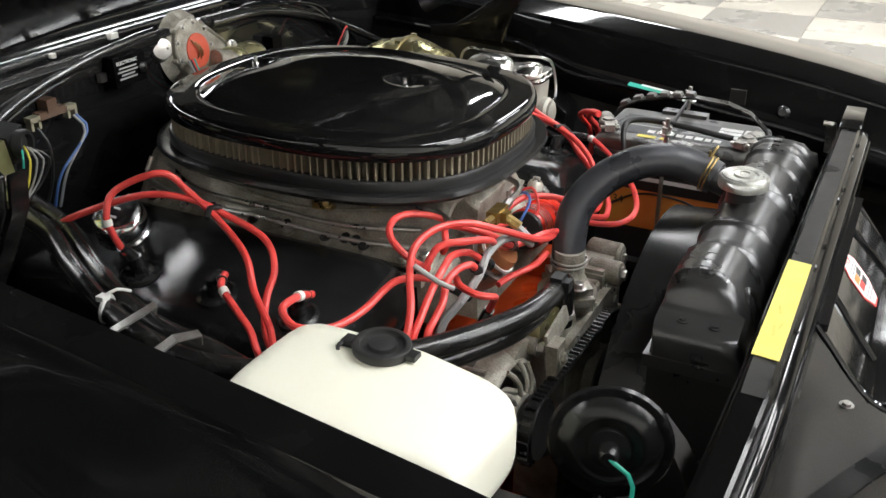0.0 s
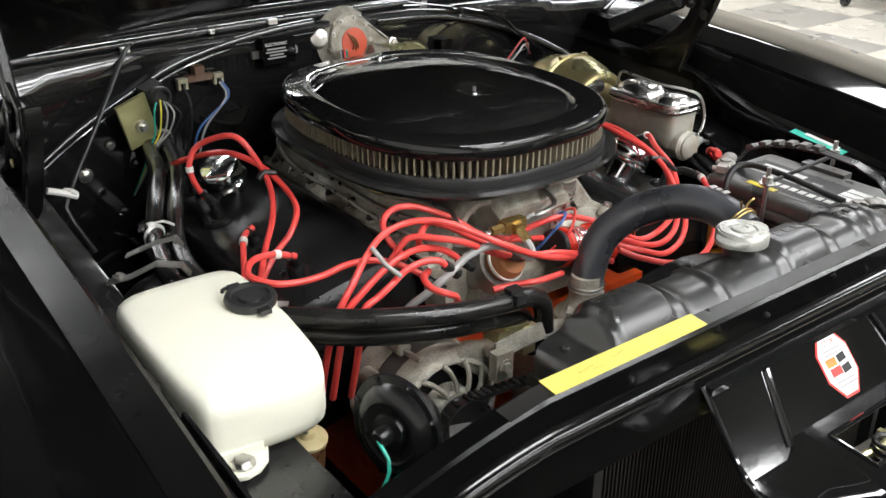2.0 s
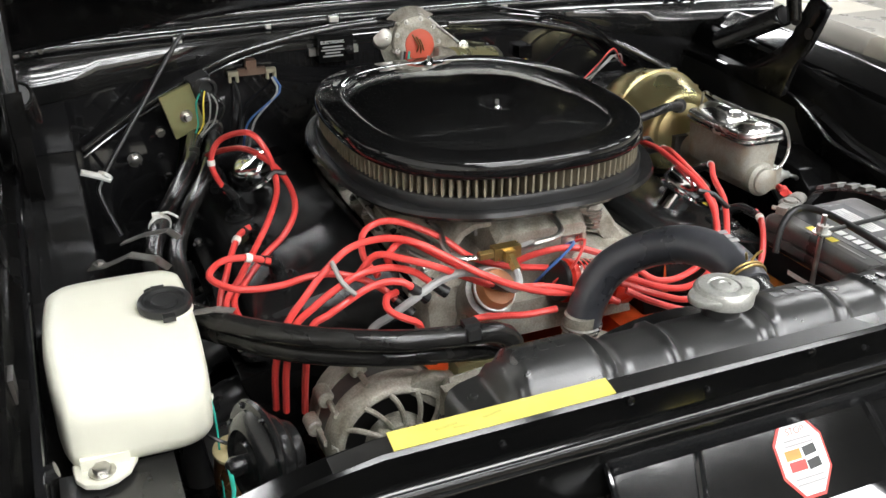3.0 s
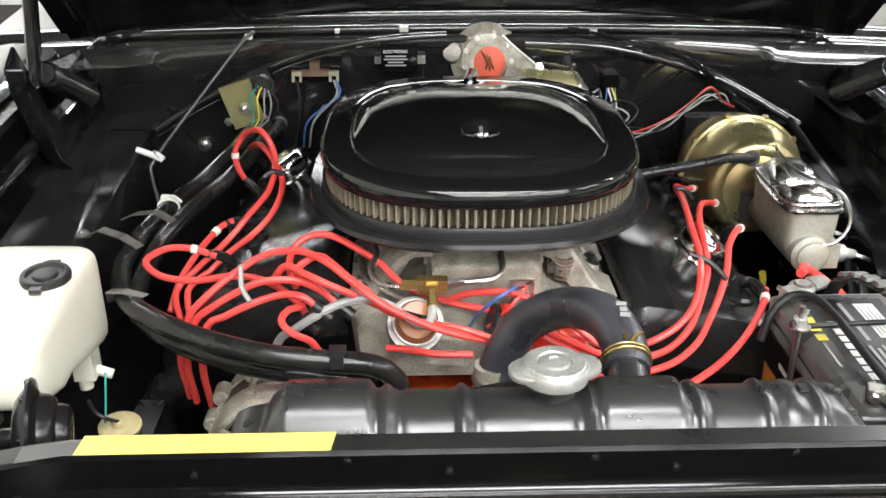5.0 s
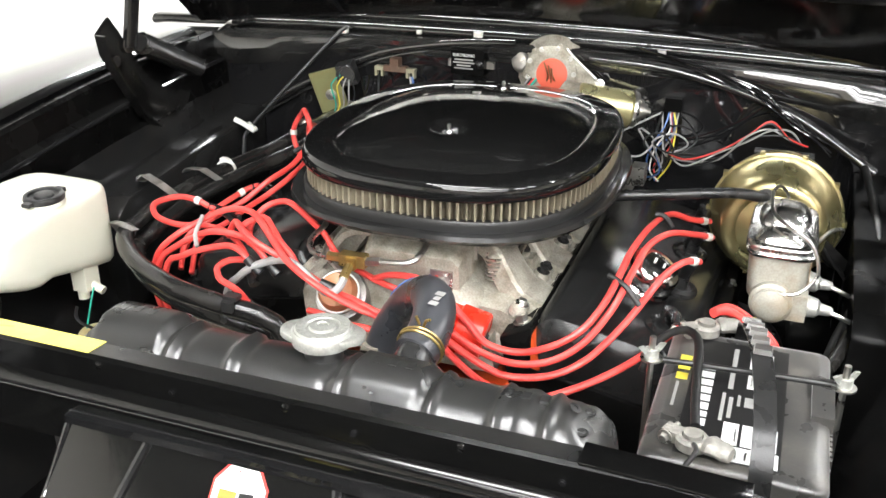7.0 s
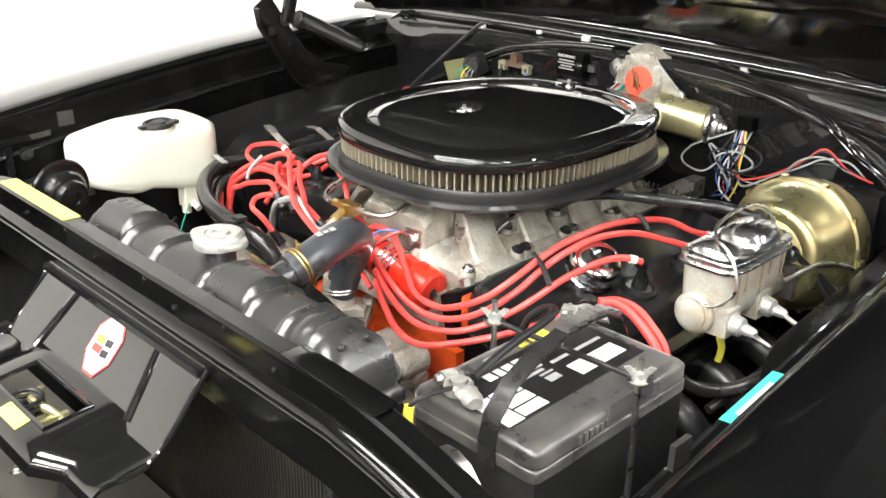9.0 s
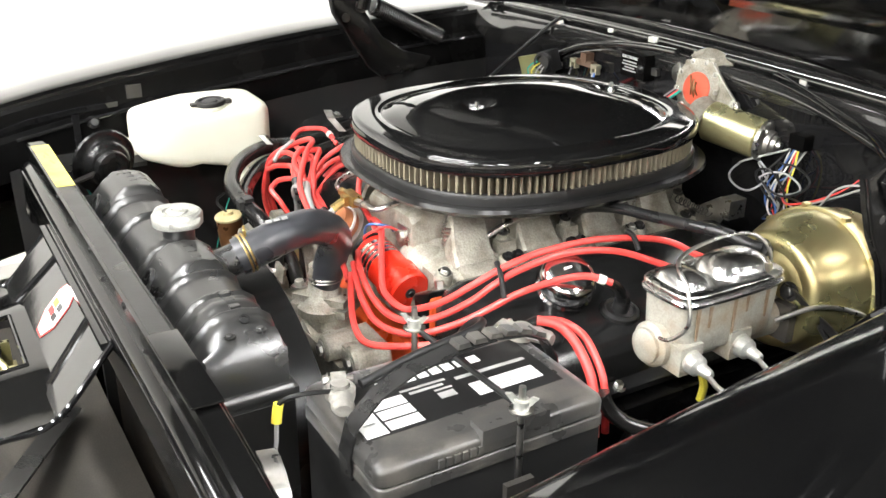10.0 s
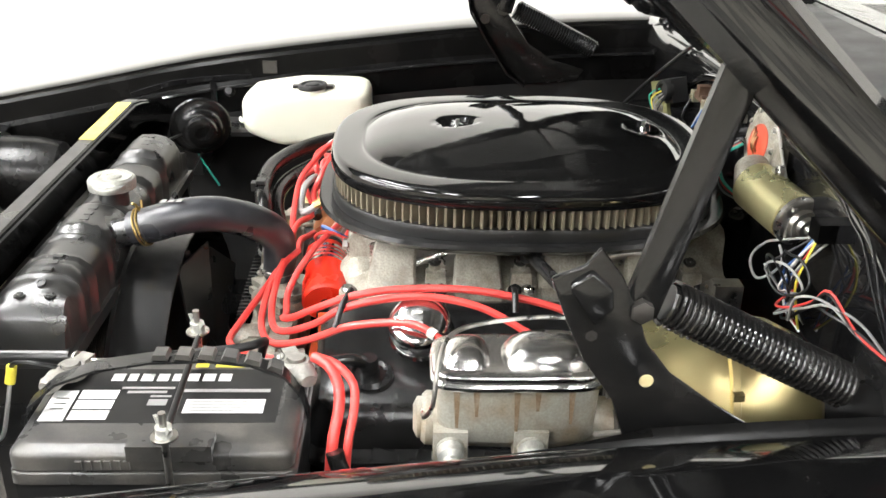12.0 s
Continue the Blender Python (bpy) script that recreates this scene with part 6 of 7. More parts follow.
part("outlet", join(box(-0.482, -0.458, 0.330, 0.358, 0.728, 0.765, 0.006, 3), cyl((-0.468, 0.345, 0.738), (-0.442, 0.345, 0.728), 0.006, n=10), cyl((-0.472, 0.338, 0.715), (-0.472, 0.338, 0.74), 0.008, n=12)), WHITE_TANK, washer)
shelf = thing("washer_bracket", (-0.55, 0.12, 0.70), "satin black shelf under the washer bottle", "bracket")
part("shelf", box(-0.60, -0.50, 0.09, 0.19, 0.776, 0.784, 0.004), SATIN, shelf)
part("upright", box(-0.605, -0.50, 0.06, 0.0898, 0.70, 0.784, 0.006), SATIN, shelf)

# ---- horn ----
horn = thing("horn", (-0.435, 0.11, 0.72), "round black electric horn", "horn")
HC, HA = Vector((-0.437, 0.108, 0.815)), Vector((-1, -0.25, 0.12)).normalized()
part("shell", lathe([(0.001, -0.030), (0.009, -0.030), (0.011, -0.035), (0.021, -0.0355), (0.026, -0.033), (0.028, -0.028), (0.0285, -0.023), (0.034, -0.021), (0.0375, -0.016), (0.039, -0.008), (0.045, -0.004), (0.052, -0.003), (0.054, 0.0), (0.052, 0.003), (0.045, 0.003), (0.041, 0.008), (0.033, 0.013), (0.030, 0.0135), (0.028, 0.010), (0.020, 0.009), (0.018, 0.013), (0.001, 0.014)], HC, HA, 36), HORN_BLACK, horn)
part("terminal", lathe([(0.009, 0.012), (0.009, 0.024), (0.006, 0.028), (0.001, 0.028)], HC, HA, 18), HORN_BLACK, horn)
part("bracket", strip([HC + Vector((0.0, 0.0, -0.05)), HC + Vector((0.01, -0.02, -0.085)), HC + Vector((0.03, -0.06, -0.10))], (0.02, 0, 0), 0.003), SATIN, horn)
for i in range(8):
    a = 2 * math.pi * i / 8
    q = Vector((0, 0, 1)).rotation_difference(HA).to_matrix()
    part("screw", bolt(HC + q @ Vector((0.049 * math.cos(a), 0.049 * math.sin(a), 0.003)), HA, 0.0022, 0.003), HORN_BLACK, horn)
solo("wire", tube([HC + HA * 0.026, HC + HA * 0.04 + Vector((0.01, -0.02, -0.02)), HC + Vector((-0.05, -0.02, -0.07)), HC + Vector((-0.02, 0.02, -0.12))], 0.002, 7), GREEN_WIRE, "thin green horn wire", "wire")
solo("wire", tube([(-0.445, 0.33, 0.74), (-0.444, 0.315, 0.715), (-0.447, 0.295, 0.66), (-0.452, 0.275, 0.58), (-0.458, 0.262, 0.51)], 0.0012, 7), GREEN_WIRE, "thin green wire below the washer bottle", "wire")
can = thing("canister", (-0.432, 0.31, 0.62), "small copper brown canister with a cream top", "canister")
part("body", lathe([(0.020, 0), (0.023, 0.004), (0.0235, 0.026), (0.0225, 0.030), (0.0235, 0.034), (0.0235, 0.056)], (-0.432, 0.31, 0.625), (0.05, -0.1, 1), 26), COPPER, can)
part("top", lathe([(0.0245, 0), (0.0245, 0.004), (0.020, 0.006), (0.010, 0.0065), (0.008, 0.012), (0.001, 0.012)], (-0.429, 0.304, 0.681), (0.05, -0.1, 1), 26), CREAM, can, "cream coloured top")
part("lead", tube([(-0.428, 0.303, 0.690), (-0.440, 0.290, 0.705), (-0.452, 0.295, 0.712), (-0.462, 0.31, 0.715)], 0.0022, 7), BLACK_WIRE, can)
part("foot", box(-0.450, -0.414, 0.295, 0.44, 0.612, 0.626, 0.003), SATIN, can)
solo("bracket", strip([(-0.395, 0.085, 0.812), (-0.41, 0.062, 0.80), (-0.425, 0.045, 0.785), (-0.46, 0.02, 0.755)], (0.022, -0.008, 0), 0.003), DUSTY, "flat dusty black horn bracket", "bracket")

# ---- alternator ----
alt = thing("alternator", (-0.275, 0.30, 0.60), "cast aluminium alternator with slotted front housing", "alternator")
AC, AA = Vector((-0.247, 0.276, 0.655)), Vector((0.0, -1, 0.05)).normalized()
AQ = Vector((0, 0, 1)).rotation_difference(AA).to_matrix()


def round_at(r, deg, h):
    """A place on the alternator: radius, degrees anticlockwise from the driver's side as seen from ahead, height towards the fan."""
    return AC + Vector((r * math.cos(radians(deg)), 0, r * math.sin(radians(deg)))) + AA * h


part("rear_housing", lathe([(0.03, -0.125), (0.066, -0.122), (0.078, -0.105), (0.081, -0.066), (0.074, -0.064)], AC, AA, 44), ALU, alt)
part("stator", lathe([(0.074, -0.066), (0.079, -0.065), (0.079, -0.034), (0.074, -0.032)], AC, AA, 44), DUSTY, alt)
front = part("front_housing", lathe([(0.076, -0.037), (0.081, -0.034), (0.081, -0.020), (0.080, -0.012), (0.076, -0.003), (0.073, 0.0), (0.0690, 0.001), (0.0650, -0.003), (0.0640, -0.016), (0.072, -0.037), (0.076, -0.037)], AC, AA, 48), ALU, alt)
part("inner_ring", lathe([(0.038, -0.012), (0.038, 0.010), (0.035, 0.014), (0.028, 0.015), (0.024, -0.012), (0.038, -0.012)], AC, AA, 32), ALU, alt)
part("rotor", lathe([(0.069, -0.05), (0.069, -0.024), (0.001, -0.024)], AC, AA, 28), BLACK_WIRE, alt)
for i in range(14):
    a = 360 / 14 * i + 6
    part("spoke", tube([round_at(0.035, a, 0.010), round_at(0.048, a + 4, 0.0095), round_at(0.062, a + 9, 0.004), round_at(0.0715, a + 14, -0.002)], 0.0033, 8, 0.004), ALU, front)
part("label", prism([round_at(0.0735, 168, -0.0005), round_at(0.0735, 192, -0.0005), round_at(0.0795, 192, -0.010), round_at(0.0795, 168, -0.010)], AA * 0.001), WHITE, front, "small pale label")
for a in (110, 145, 172, 60):
    part("lug", join(cyl(round_at(0.084, a, -0.080), round_at(0.084, a, -0.052), 0.0105, n=12, bev=0.002), cyl(round_at(0.081, a, -0.058), round_at(0.081, a, -0.02), 0.004, n=8)), ALU, alt)
part("ear", tube([round_at(0.074, 68, -0.07), round_at(0.084, 58, -0.068), round_at(0.093, 50, -0.064), round_at(0.100, 44, -0.062)], 0.0105, 12, 0.006), ALU, alt, "cast mounting ear")
part("front_ear", join(prism([round_at(0.07, 84, -0.004), round_at(0.092, 66, -0.004), round_at(0.102, 46, -0.004), round_at(0.098, 32, -0.004), round_at(0.066, 20, -0.004)], AA * -0.018, 0.004), cyl(round_at(0.092, 45, -0.02), round_at(0.092, 45, 0.006), 0.011, n=14, bev=0.002)), ALU, alt)
part("ear_bolt", bolt(round_at(0.092, 45, 0.006), AA, 0.008, 0.010), STEEL, alt)
part("case_bolt", bolt(round_at(0.072, 205, -0.002), AA, 0.007, 0.009), STEEL, alt)
part("pulley", lathe([(0.024, 0.014), (0.036, 0.020), (0.036, 0.024), (0.030, 0.031), (0.036, 0.038), (0.036, 0.041), (0.012, 0.043)], AC, AA, 32), SATIN, alt)
solo("bracket", join(box(-0.206, -0.180, 0.238, 0.252, 0.703, 0.741, 0.003), strip([(-0.193, 0.256, 0.722), (-0.15, 0.258, 0.724), (-0.11, 0.262, 0.722), (-0.07, 0.268, 0.71)], (0, 0.004, 0.022), 0.004), bolt((-0.193, 0.237, 0.722), (0, -1, 0.1), 0.007, 0.006)), ALU, "grey cast alternator bracket with a bolt", "bracket")
solo("bracket", join(box(-0.175, -0.125, 0.272, 0.302, 0.725, 0.745, 0.005), box(-0.135, -0.115, 0.270, 0.31, 0.70, 0.74, 0.004), bolt((-0.15, 0.285, 0.745), (0, 0, 1), 0.009, 0.009)), GOLD_PALE, "yellowish plated bracket by the heater hose", "bracket")
part("lower_pulley", lathe([(0.07, 0), (0.075, 0.004), (0.066, 0.012), (0.075, 0.02), (0.07, 0.024), (0.02, 0.024)], (0.02, 0.245, 0.545), (0, -1, 0), 32), SATIN, engine)

# ---- battery ----
BX0, BX1, BY0, BY1, BZ = 0.336, 0.506, 0.128, 0.384, 0.806
battery = thing("battery", ((BX0 + BX1) / 2, (BY0 + BY1) / 2, 0.60), "black car battery with white printed labels, clamped by a steel bar", "battery")
part("case", box(BX0 + 0.004, BX1 - 0.004, BY0 + 0.004, BY1 - 0.004, 0.60, 0.772, 0.004), BAG, battery)
def lid_ring(inset, z):
    o = [(BX0 + inset, BY0 + inset), (BX1 - inset, BY0 + inset), (BX1 - inset, BY1 - inset), (BX0 + inset, BY1 - inset)]
    out = []
    for i, (x, y) in enumerate(o):
        sx, sy = (1, 1, -1, -1)[i], (1, -1, -1, 1)[i]
        for a, b in ((0.0, 0.010), (0.003, 0.003), (0.010, 0.0)) if i in (0, 2) else ((0.010, 0.0), (0.003, 0.003), (0.0, 0.010)):
            out.append(Vector((x + (1 if x < 0.42 else -1) * a, y + (1 if y < 0.25 else -1) * b, z)))
    return out


blid = part("lid", loft([lid_ring(0.004, 0.768), lid_ring(0.0, 0.770), lid_ring(0.0, 0.781), lid_ring(0.001, 0.7825), lid_ring(0.0035, 0.783), lid_ring(0.0035, 0.7845), lid_ring(0.0012, 0.785), lid_ring(0.001, 0.797), lid_ring(0.002, 0.8005),
                         lid_ring(0.0045, 0.803), lid_ring(0.0095, 0.8045), lid_ring(0.0115, 0.8055), lid_ring(0.0135, BZ)]), BATTERY_BLACK, battery, sharp=50)
for i in range(6):
    part("vent_rib", box(BX1 - 0.006, BX1 + 0.0015, BY0 + 0.062 + i * 0.0085, BY0 + 0.0675 + i * 0.0085, 0.787, 0.796, 0.0008), BATTERY_BLACK, battery)
Z = BZ + 0.0003


def print_bar(x0, x1, y0, y1, mat=PAPER, name="print_bar"):
    part(name, box(x0, x1, y0, y1, Z, Z + 0.0004, 0), mat, blid)


part("top_label", box(0.368, 0.462, 0.140, 0.362, BZ, BZ + 0.0003, 0), BLACK_WIRE, blid)
Z = BZ + 0.0007
print_bar(0.409, 0.460, 0.142, 0.165)
for k in range(3):
    print_bar(0.421 + 0.009 * k, 0.4235 + 0.009 * k, 0.147, 0.160, GREY_LABEL)
    print_bar(0.408 + 0.0175 * k, 0.4225 + 0.0175 * k, 0.168, 0.204)
    print_bar(0.419 + 0.0175 * k, 0.4205 + 0.0175 * k, 0.173, 0.196, GREY_LABEL)
print_bar(0.424, 0.447, 0.272, 0.348)
for k in range(4):
    print_bar(0.427 + 0.005 * k, 0.4285 + 0.005 * k, 0.276, 0.344 - 0.012 * (k % 2), GREY_LABEL)
print_bar(0.406, 0.411, 0.266, 0.350, GREY_LABEL)
print_bar(0.402, 0.4055, 0.205, 0.256, GREY_LABEL)
print_bar(0.409, 0.413, 0.212, 0.250, GREY_LABEL)
print_bar(0.424, 0.434, 0.236, 0.254, GREY_LABEL)
print_bar(0.417, 0.420, 0.236, 0.256, GREY_LABEL)
# brand word drawn as plain strokes
for a, b in ((0.190, 0.202), (0.206, 0.215), (0.219, 0.231), (0.235, 0.246), (0.250, 0.261), (0.265, 0.276), (0.280, 0.292), (0.296, 0.308)):
    print_bar(0.378, 0.391, a, b)
print_bar(0.353, 0.365, 0.288, 0.318, YELLOW)
print_bar(0.353, 0.365, 0.268, 0.281, YELLOW)
print_bar(0.355, 0.358, 0.215, 0.262, GREY_LABEL)
part("end_block", box(0.486, 0.5075, 0.236, 0.312, 0.796, 0.812, 0.004), BATTERY_BLACK, blid)
part("side_label", box(BX0 + 0.0032, BX0 + 0.0038, BY0 + 0.03, BY1 - 0.02, 0.655, 0.762, 0), LABEL_ORANGE, battery, "orange and black side label")
part("side_band", box(BX0 + 0.0026, BX0 + 0.0031, BY0 + 0.03, BY1 - 0.02, 0.722, 0.762, 0), BLACK_WIRE, battery)
part("side_arc", tube([(BX0 + 0.0028, BY0 + 0.035, 0.69), (BX0 + 0.0028, 0.23, 0.715), (BX0 + 0.0028, 0.30, 0.715), (BX0 + 0.0028, BY1 - 0.03, 0.685)], 0.002, 6), BLACK_WIRE, battery)
lettering("34", (BX0 + 0.0026, 0.335, 0.70), (0, -1, 0), (0, 0, 1), 0.014, 0.0006, BLACK_WIRE, battery, "number")
part("print_bar", plane_bar((BX0 + 0.0024, 0.26, 0.742), (0, -1, 0), (0, 0, 1), 0.12, 0.007, 0.0004), PAPER, battery)
# carrying strap
strap = part("strap", strip([(0.437, BY0 - 0.004, 0.765), (0.437, BY0 - 0.005, 0.790), (0.436, BY0 + 0.003, 0.818), (0.434, 0.158, 0.842), (0.430, 0.195, 0.855), (0.424, 0.245, 0.860), (0.416, 0.295, 0.857), (0.409, 0.335, 0.848), (0.405, 0.366, 0.832), (0.403, BY1 - 0.002, 0.808), (0.403, BY1 + 0.003, 0.785)], (0.020, 0.002, 0), 0.0024), RUBBER, battery, "black rubber carrying strap")
for k in range(6):
    y = 0.248 + 0.0205 * k
    x = float(np.interp(y, [0.245, 0.295, 0.335, 0.366], [0.424, 0.416, 0.409, 0.405]))
    z = float(np.interp(y, [0.245, 0.295, 0.335, 0.366], [0.860, 0.857, 0.848, 0.832]))
    part("rung", turned(box(x + 0.001, x + 0.019, y, y + 0.0155, z + 0.0015, z + 0.0065, 0.003, 2, (0.9, 0.75)), (x, y, z), float(np.interp(y, [0.245, 0.30, 0.35], [0, -8, -24]))), BATTERY_BLACK, strap, "dusty moulded rung")
# posts and clamps


def terminal(x, y, ang, label):
    t = thing("battery_terminal", (x, y, BZ), label, "terminal", "battery terminals")
    part("post", cyl((x, y, BZ - 0.01), (x, y, BZ + 0.018), 0.0095, 0.0085, n=18), CLEAR_DUST, t)
    part("clamp", turned(join(lathe([(0.0100, 0.003), (0.015, 0.003), (0.0155, 0.012), (0.013, 0.015), (0.0100, 0.015), (0.0100, 0.003)], (x, y, BZ), (0, 0, 1), 20), box(x + 0.011, x + 0.028, y - 0.0075, y + 0.0075, BZ + 0.003, BZ + 0.014, 0.003)), (x, y, BZ), 0, 0, ang), CLEAR_DUST, t, "oxidised lead clamp")
    part("bolt", turned(join(cyl((x + 0.022, y - 0.015, BZ + 0.009), (x + 0.022, y + 0.015, BZ + 0.009), 0.0032, n=8), bolt((x + 0.022, y + 0.010, BZ + 0.009), (0, 1, 0), 0.0048, 0.006)), (x, y, BZ), 0, 0, ang), STEEL, t)
    part("cable_lug", turned(loft([[Vector((x - d, y + w * math.cos(a), BZ + h + v * math.sin(a))) for a in [2 * math.pi * i / 12 for i in range(12)]] for d, w, v, h in ((0.013, 0.011, 0.006, 0.011), (0.018, 0.013, 0.008, 0.012), (0.026, 0.011, 0.0075, 0.0115), (0.032, 0.0115, 0.008, 0.011), (0.038, 0.008, 0.0065, 0.010))]), (x, y, BZ), 0, 0, ang), CLEAR_DUST, t)


terminal(0.384, 0.150, 160, "oxidised lead negative battery terminal")
terminal(0.372, 0.372, 205, "oxidised lead positive battery terminal")
solo("battery_cable", tube([(0.312, 0.322, 0.775), (0.322, 0.330, 0.805), (0.338, 0.335, 0.822), (0.354, 0.333, 0.829), (0.366, 0.318, 0.831), (0.372, 0.29, 0.830), (0.376, 0.24, 0.826), (0.380, 0.20, 0.820), (0.384, 0.172, 0.816)], 0.0048, 10), BLACK_WIRE, "black battery earth cable", "cable")
for dx, r in ((0, 0.0056), (0.015, 0.0044)):
    solo("battery_cable", tube([(0.376, 0.390 + 0.2 * dx, 0.826), (0.388, 0.405 + 0.6 * dx, 0.824), (0.404, 0.416 + dx, 0.812), (0.424, 0.418 + dx, 0.797), (0.446, 0.414 + dx, 0.780), (0.458, 0.411 + dx, 0.752), (0.462, 0.410 + dx, 0.72)], r, 12), WIRE_RED, "thick red positive battery cable", "cable", "positive cables")
solo("cable_sleeve", tube([(0.461, 0.416, 0.772), (0.468, 0.423, 0.752), (0.486, 0.442, 0.736), (0.512, 0.482, 0.730), (0.535, 0.55, 0.742), (0.548, 0.60, 0.760), (0.556, 0.635, 0.775)], 0.0088, 12), HEATER_RUBBER, "grey-black sleeve over the battery cables", "cable")
hold = thing("battery_clamp", (0.42, 0.272, 0.60), "steel battery hold-down bar with two threaded rods", "clamp")
part("bar", tube([(0.326, 0.266, 0.824), (0.345, 0.267, 0.826), (0.50, 0.274, 0.828), (0.514, 0.274, 0.826)], 0.0032, 10), BLACK_WIRE, hold)
for x, y in ((0.327, 0.264), (0.513, 0.274)):
    part("rod", cyl((x, y, 0.60), (x, y, 0.852), 0.0034, n=12), STEEL, hold)
    part("wing_nut", join(cyl((x, y, 0.828), (x, y, 0.838), 0.0075, n=12), turned(prism([(x - 0.016, y - 0.0015, 0.842), (x - 0.005, y - 0.0015, 0.829), (x + 0.005, y - 0.0015, 0.829), (x + 0.016, y - 0.0015, 0.842), (x + 0.010, y - 0.0015, 0.843), (x, y - 0.0015, 0.834), (x - 0.010, y - 0.0015, 0.843)], (0, 0.003, 0)), (x, y, 0.83), 0, 0, 40)), ZINC, hold)
    part("washer", lathe([(0.012, 0), (0.012, 0.002)], (x, y, 0.8265), (0, 0, 1), 18), STEEL, hold)
solo("battery_tray", join(box(0.322, 0.52, 0.115, 0.40, 0.585, 0.599, 0.004), box(0.50, 0.54, 0.13, 0.39, 0.55, 0.60, 0.004)), SATIN, "satin black battery tray", "tray")
solo("wire", tube([(0.384, 0.148, 0.815), (0.39, 0.118, 0.826), (0.382, 0.095, 0.822), (0.378, 0.088, 0.814)], 0.0026, 8), BLACK_WIRE, "black wire to the radiator support", "wire")
solo("wire_connector", tube([(0.378, 0.089, 0.816), (0.378, 0.087, 0.807), (0.380, 0.085, 0.797)], 0.0052, 10), YELLOW, "yellow crimp connector on a wire", "connector")
solo("wire", tube([(0.380, 0.085, 0.798), (0.386, 0.080, 0.77), (0.382, 0.068, 0.735), (0.365, 0.045, 0.715), (0.345, 0.03, 0.72)], 0.0024, 8), GREY_WIRE, "grey wire below the connector", "wire")
solo("trim_end", strip([(0.464, 0.036, 0.832), (0.478, 0.035, 0.833), (0.492, 0.034, 0.828), (0.505, 0.033, 0.816), (0.514, 0.032, 0.795), (0.517, 0.031, 0.77)], (0.004, 0.016, 0.0), 0.003), STEEL, "bent bright metal strip by the support", "trim")

# ---- brakes ----
booster = thing("brake_booster", (0.42, 0.80, 0.66), "yellow zinc plated round brake booster", "brake booster")
BA = Vector((0.0, -1, 0.08)).normalized()
BC = Vector((0.426, 0.772, 0.806))
part("rear_shell", lathe([(0.03, -0.105), (0.05, -0.10), (0.074, -0.085), (0.086, -0.055), (0.0905, -0.02), (0.091, 0.0)], BC, BA, 48), GOLD, booster)
part("seam", lathe([(0.090, -0.005), (0.0945, -0.003), (0.0945, 0.004), (0.090, 0.006)], BC, BA, 48), GOLD, booster)
part("front_shell", lathe([(0.091, 0.004), (0.0905, 0.012), (0.088, 0.024), (0.083, 0.038), (0.0775, 0.050), (0.0735, 0.060), (0.0725, 0.066), (0.070, 0.073), (0.065, 0.077), (0.056, 0.078), (0.050, 0.0755), (0.044, 0.078), (0.03, 0.082), (0.001, 0.082)], BC, BA, 48), GOLD, booster)
for i in range(10):
    a = 2 * math.pi * i / 10
    q = Vector((0, 0, 1)).rotation_difference(BA).to_matrix()
    part("crimp", box(*[v for c in [BC + q @ Vector((0.0945 * math.cos(a), 0.0945 * math.sin(a), 0.0))] for v in (c.x - 0.0035, c.x + 0.0035, c.y - 0.005, c.y + 0.005, c.z - 0.0035, c.z + 0.0035)], 0.001), GOLD, booster)
part("mount", join(cyl((0.426, 0.86, 0.80), (0.426, 0.957, 0.795), 0.034, n=20), box(0.38, 0.472, 0.938, 0.955, 0.745, 0.845, 0.004)), SATIN, booster, "satin black mounting bracket")
part("side_bracket", join(prism([(0.452, 0.690, 0.835), (0.470, 0.690, 0.832), (0.528, 0.740, 0.765), (0.524, 0.755, 0.740), (0.505, 0.735, 0.755)], (0.006, -0.006, 0.0), 0.001), bolt((0.462, 0.690, 0.826), (0.1, -1, 0.2), 0.008, 0.010)), SATIN, booster, "black bracket with a bolt")
part("check_valve", join(cyl((0.411, 0.712, 0.856), (0.410, 0.690, 0.862), 0.012, n=14), cyl((0.410, 0.692, 0.862), (0.398, 0.680, 0.865), 0.007, n=12)), BAG, booster)
solo("vacuum_hose", tube([(0.402, 0.683, 0.864), (0.388, 0.676, 0.868), (0.366, 0.667, 0.871), (0.334, 0.655, 0.870), (0.276, 0.643, 0.864), (0.218, 0.632, 0.858), (0.16, 0.63, 0.84), (0.125, 0.63, 0.82)], 0.0075, 12), RUBBER, "black rubber vacuum hose", "hose")
mc = thing("master_cylinder", (0.425, 0.59, 0.74), "rust-stained brake master cylinder with chrome reservoir lid", "master cylinder")
part("reservoir", loft([oval(0.423, 0.587, a, b, z, 56, 5.5) for a, b, z in ((0.026, 0.064, 0.786), (0.031, 0.070, 0.788), (0.0345, 0.0735, 0.793), (0.0358, 0.0748, 0.815), (0.037, 0.076, 0.840), (0.0375, 0.0765, 0.8525))]), IRON, mc, "grey metal reservoir with rust runs")
for k, (y, dz) in enumerate(((0.530, 0.040), (0.548, 0.028), (0.585, 0.046), (0.604, 0.022), (0.635, 0.036))):
    part("rust_run", prism([(0.4592, y - 0.003, 0.850), (0.4592, y + 0.003, 0.850), (0.4590, y + 0.0016, 0.850 - dz), (0.4590, y - 0.001, 0.850 - dz)], (0.0012, 0, 0), 0), RUST, mc, "brown rust run")
part("bore", cyl((0.420, 0.498, 0.795), (0.422, 0.700, 0.788), 0.026, n=28, bev=0.004), IRON, mc)
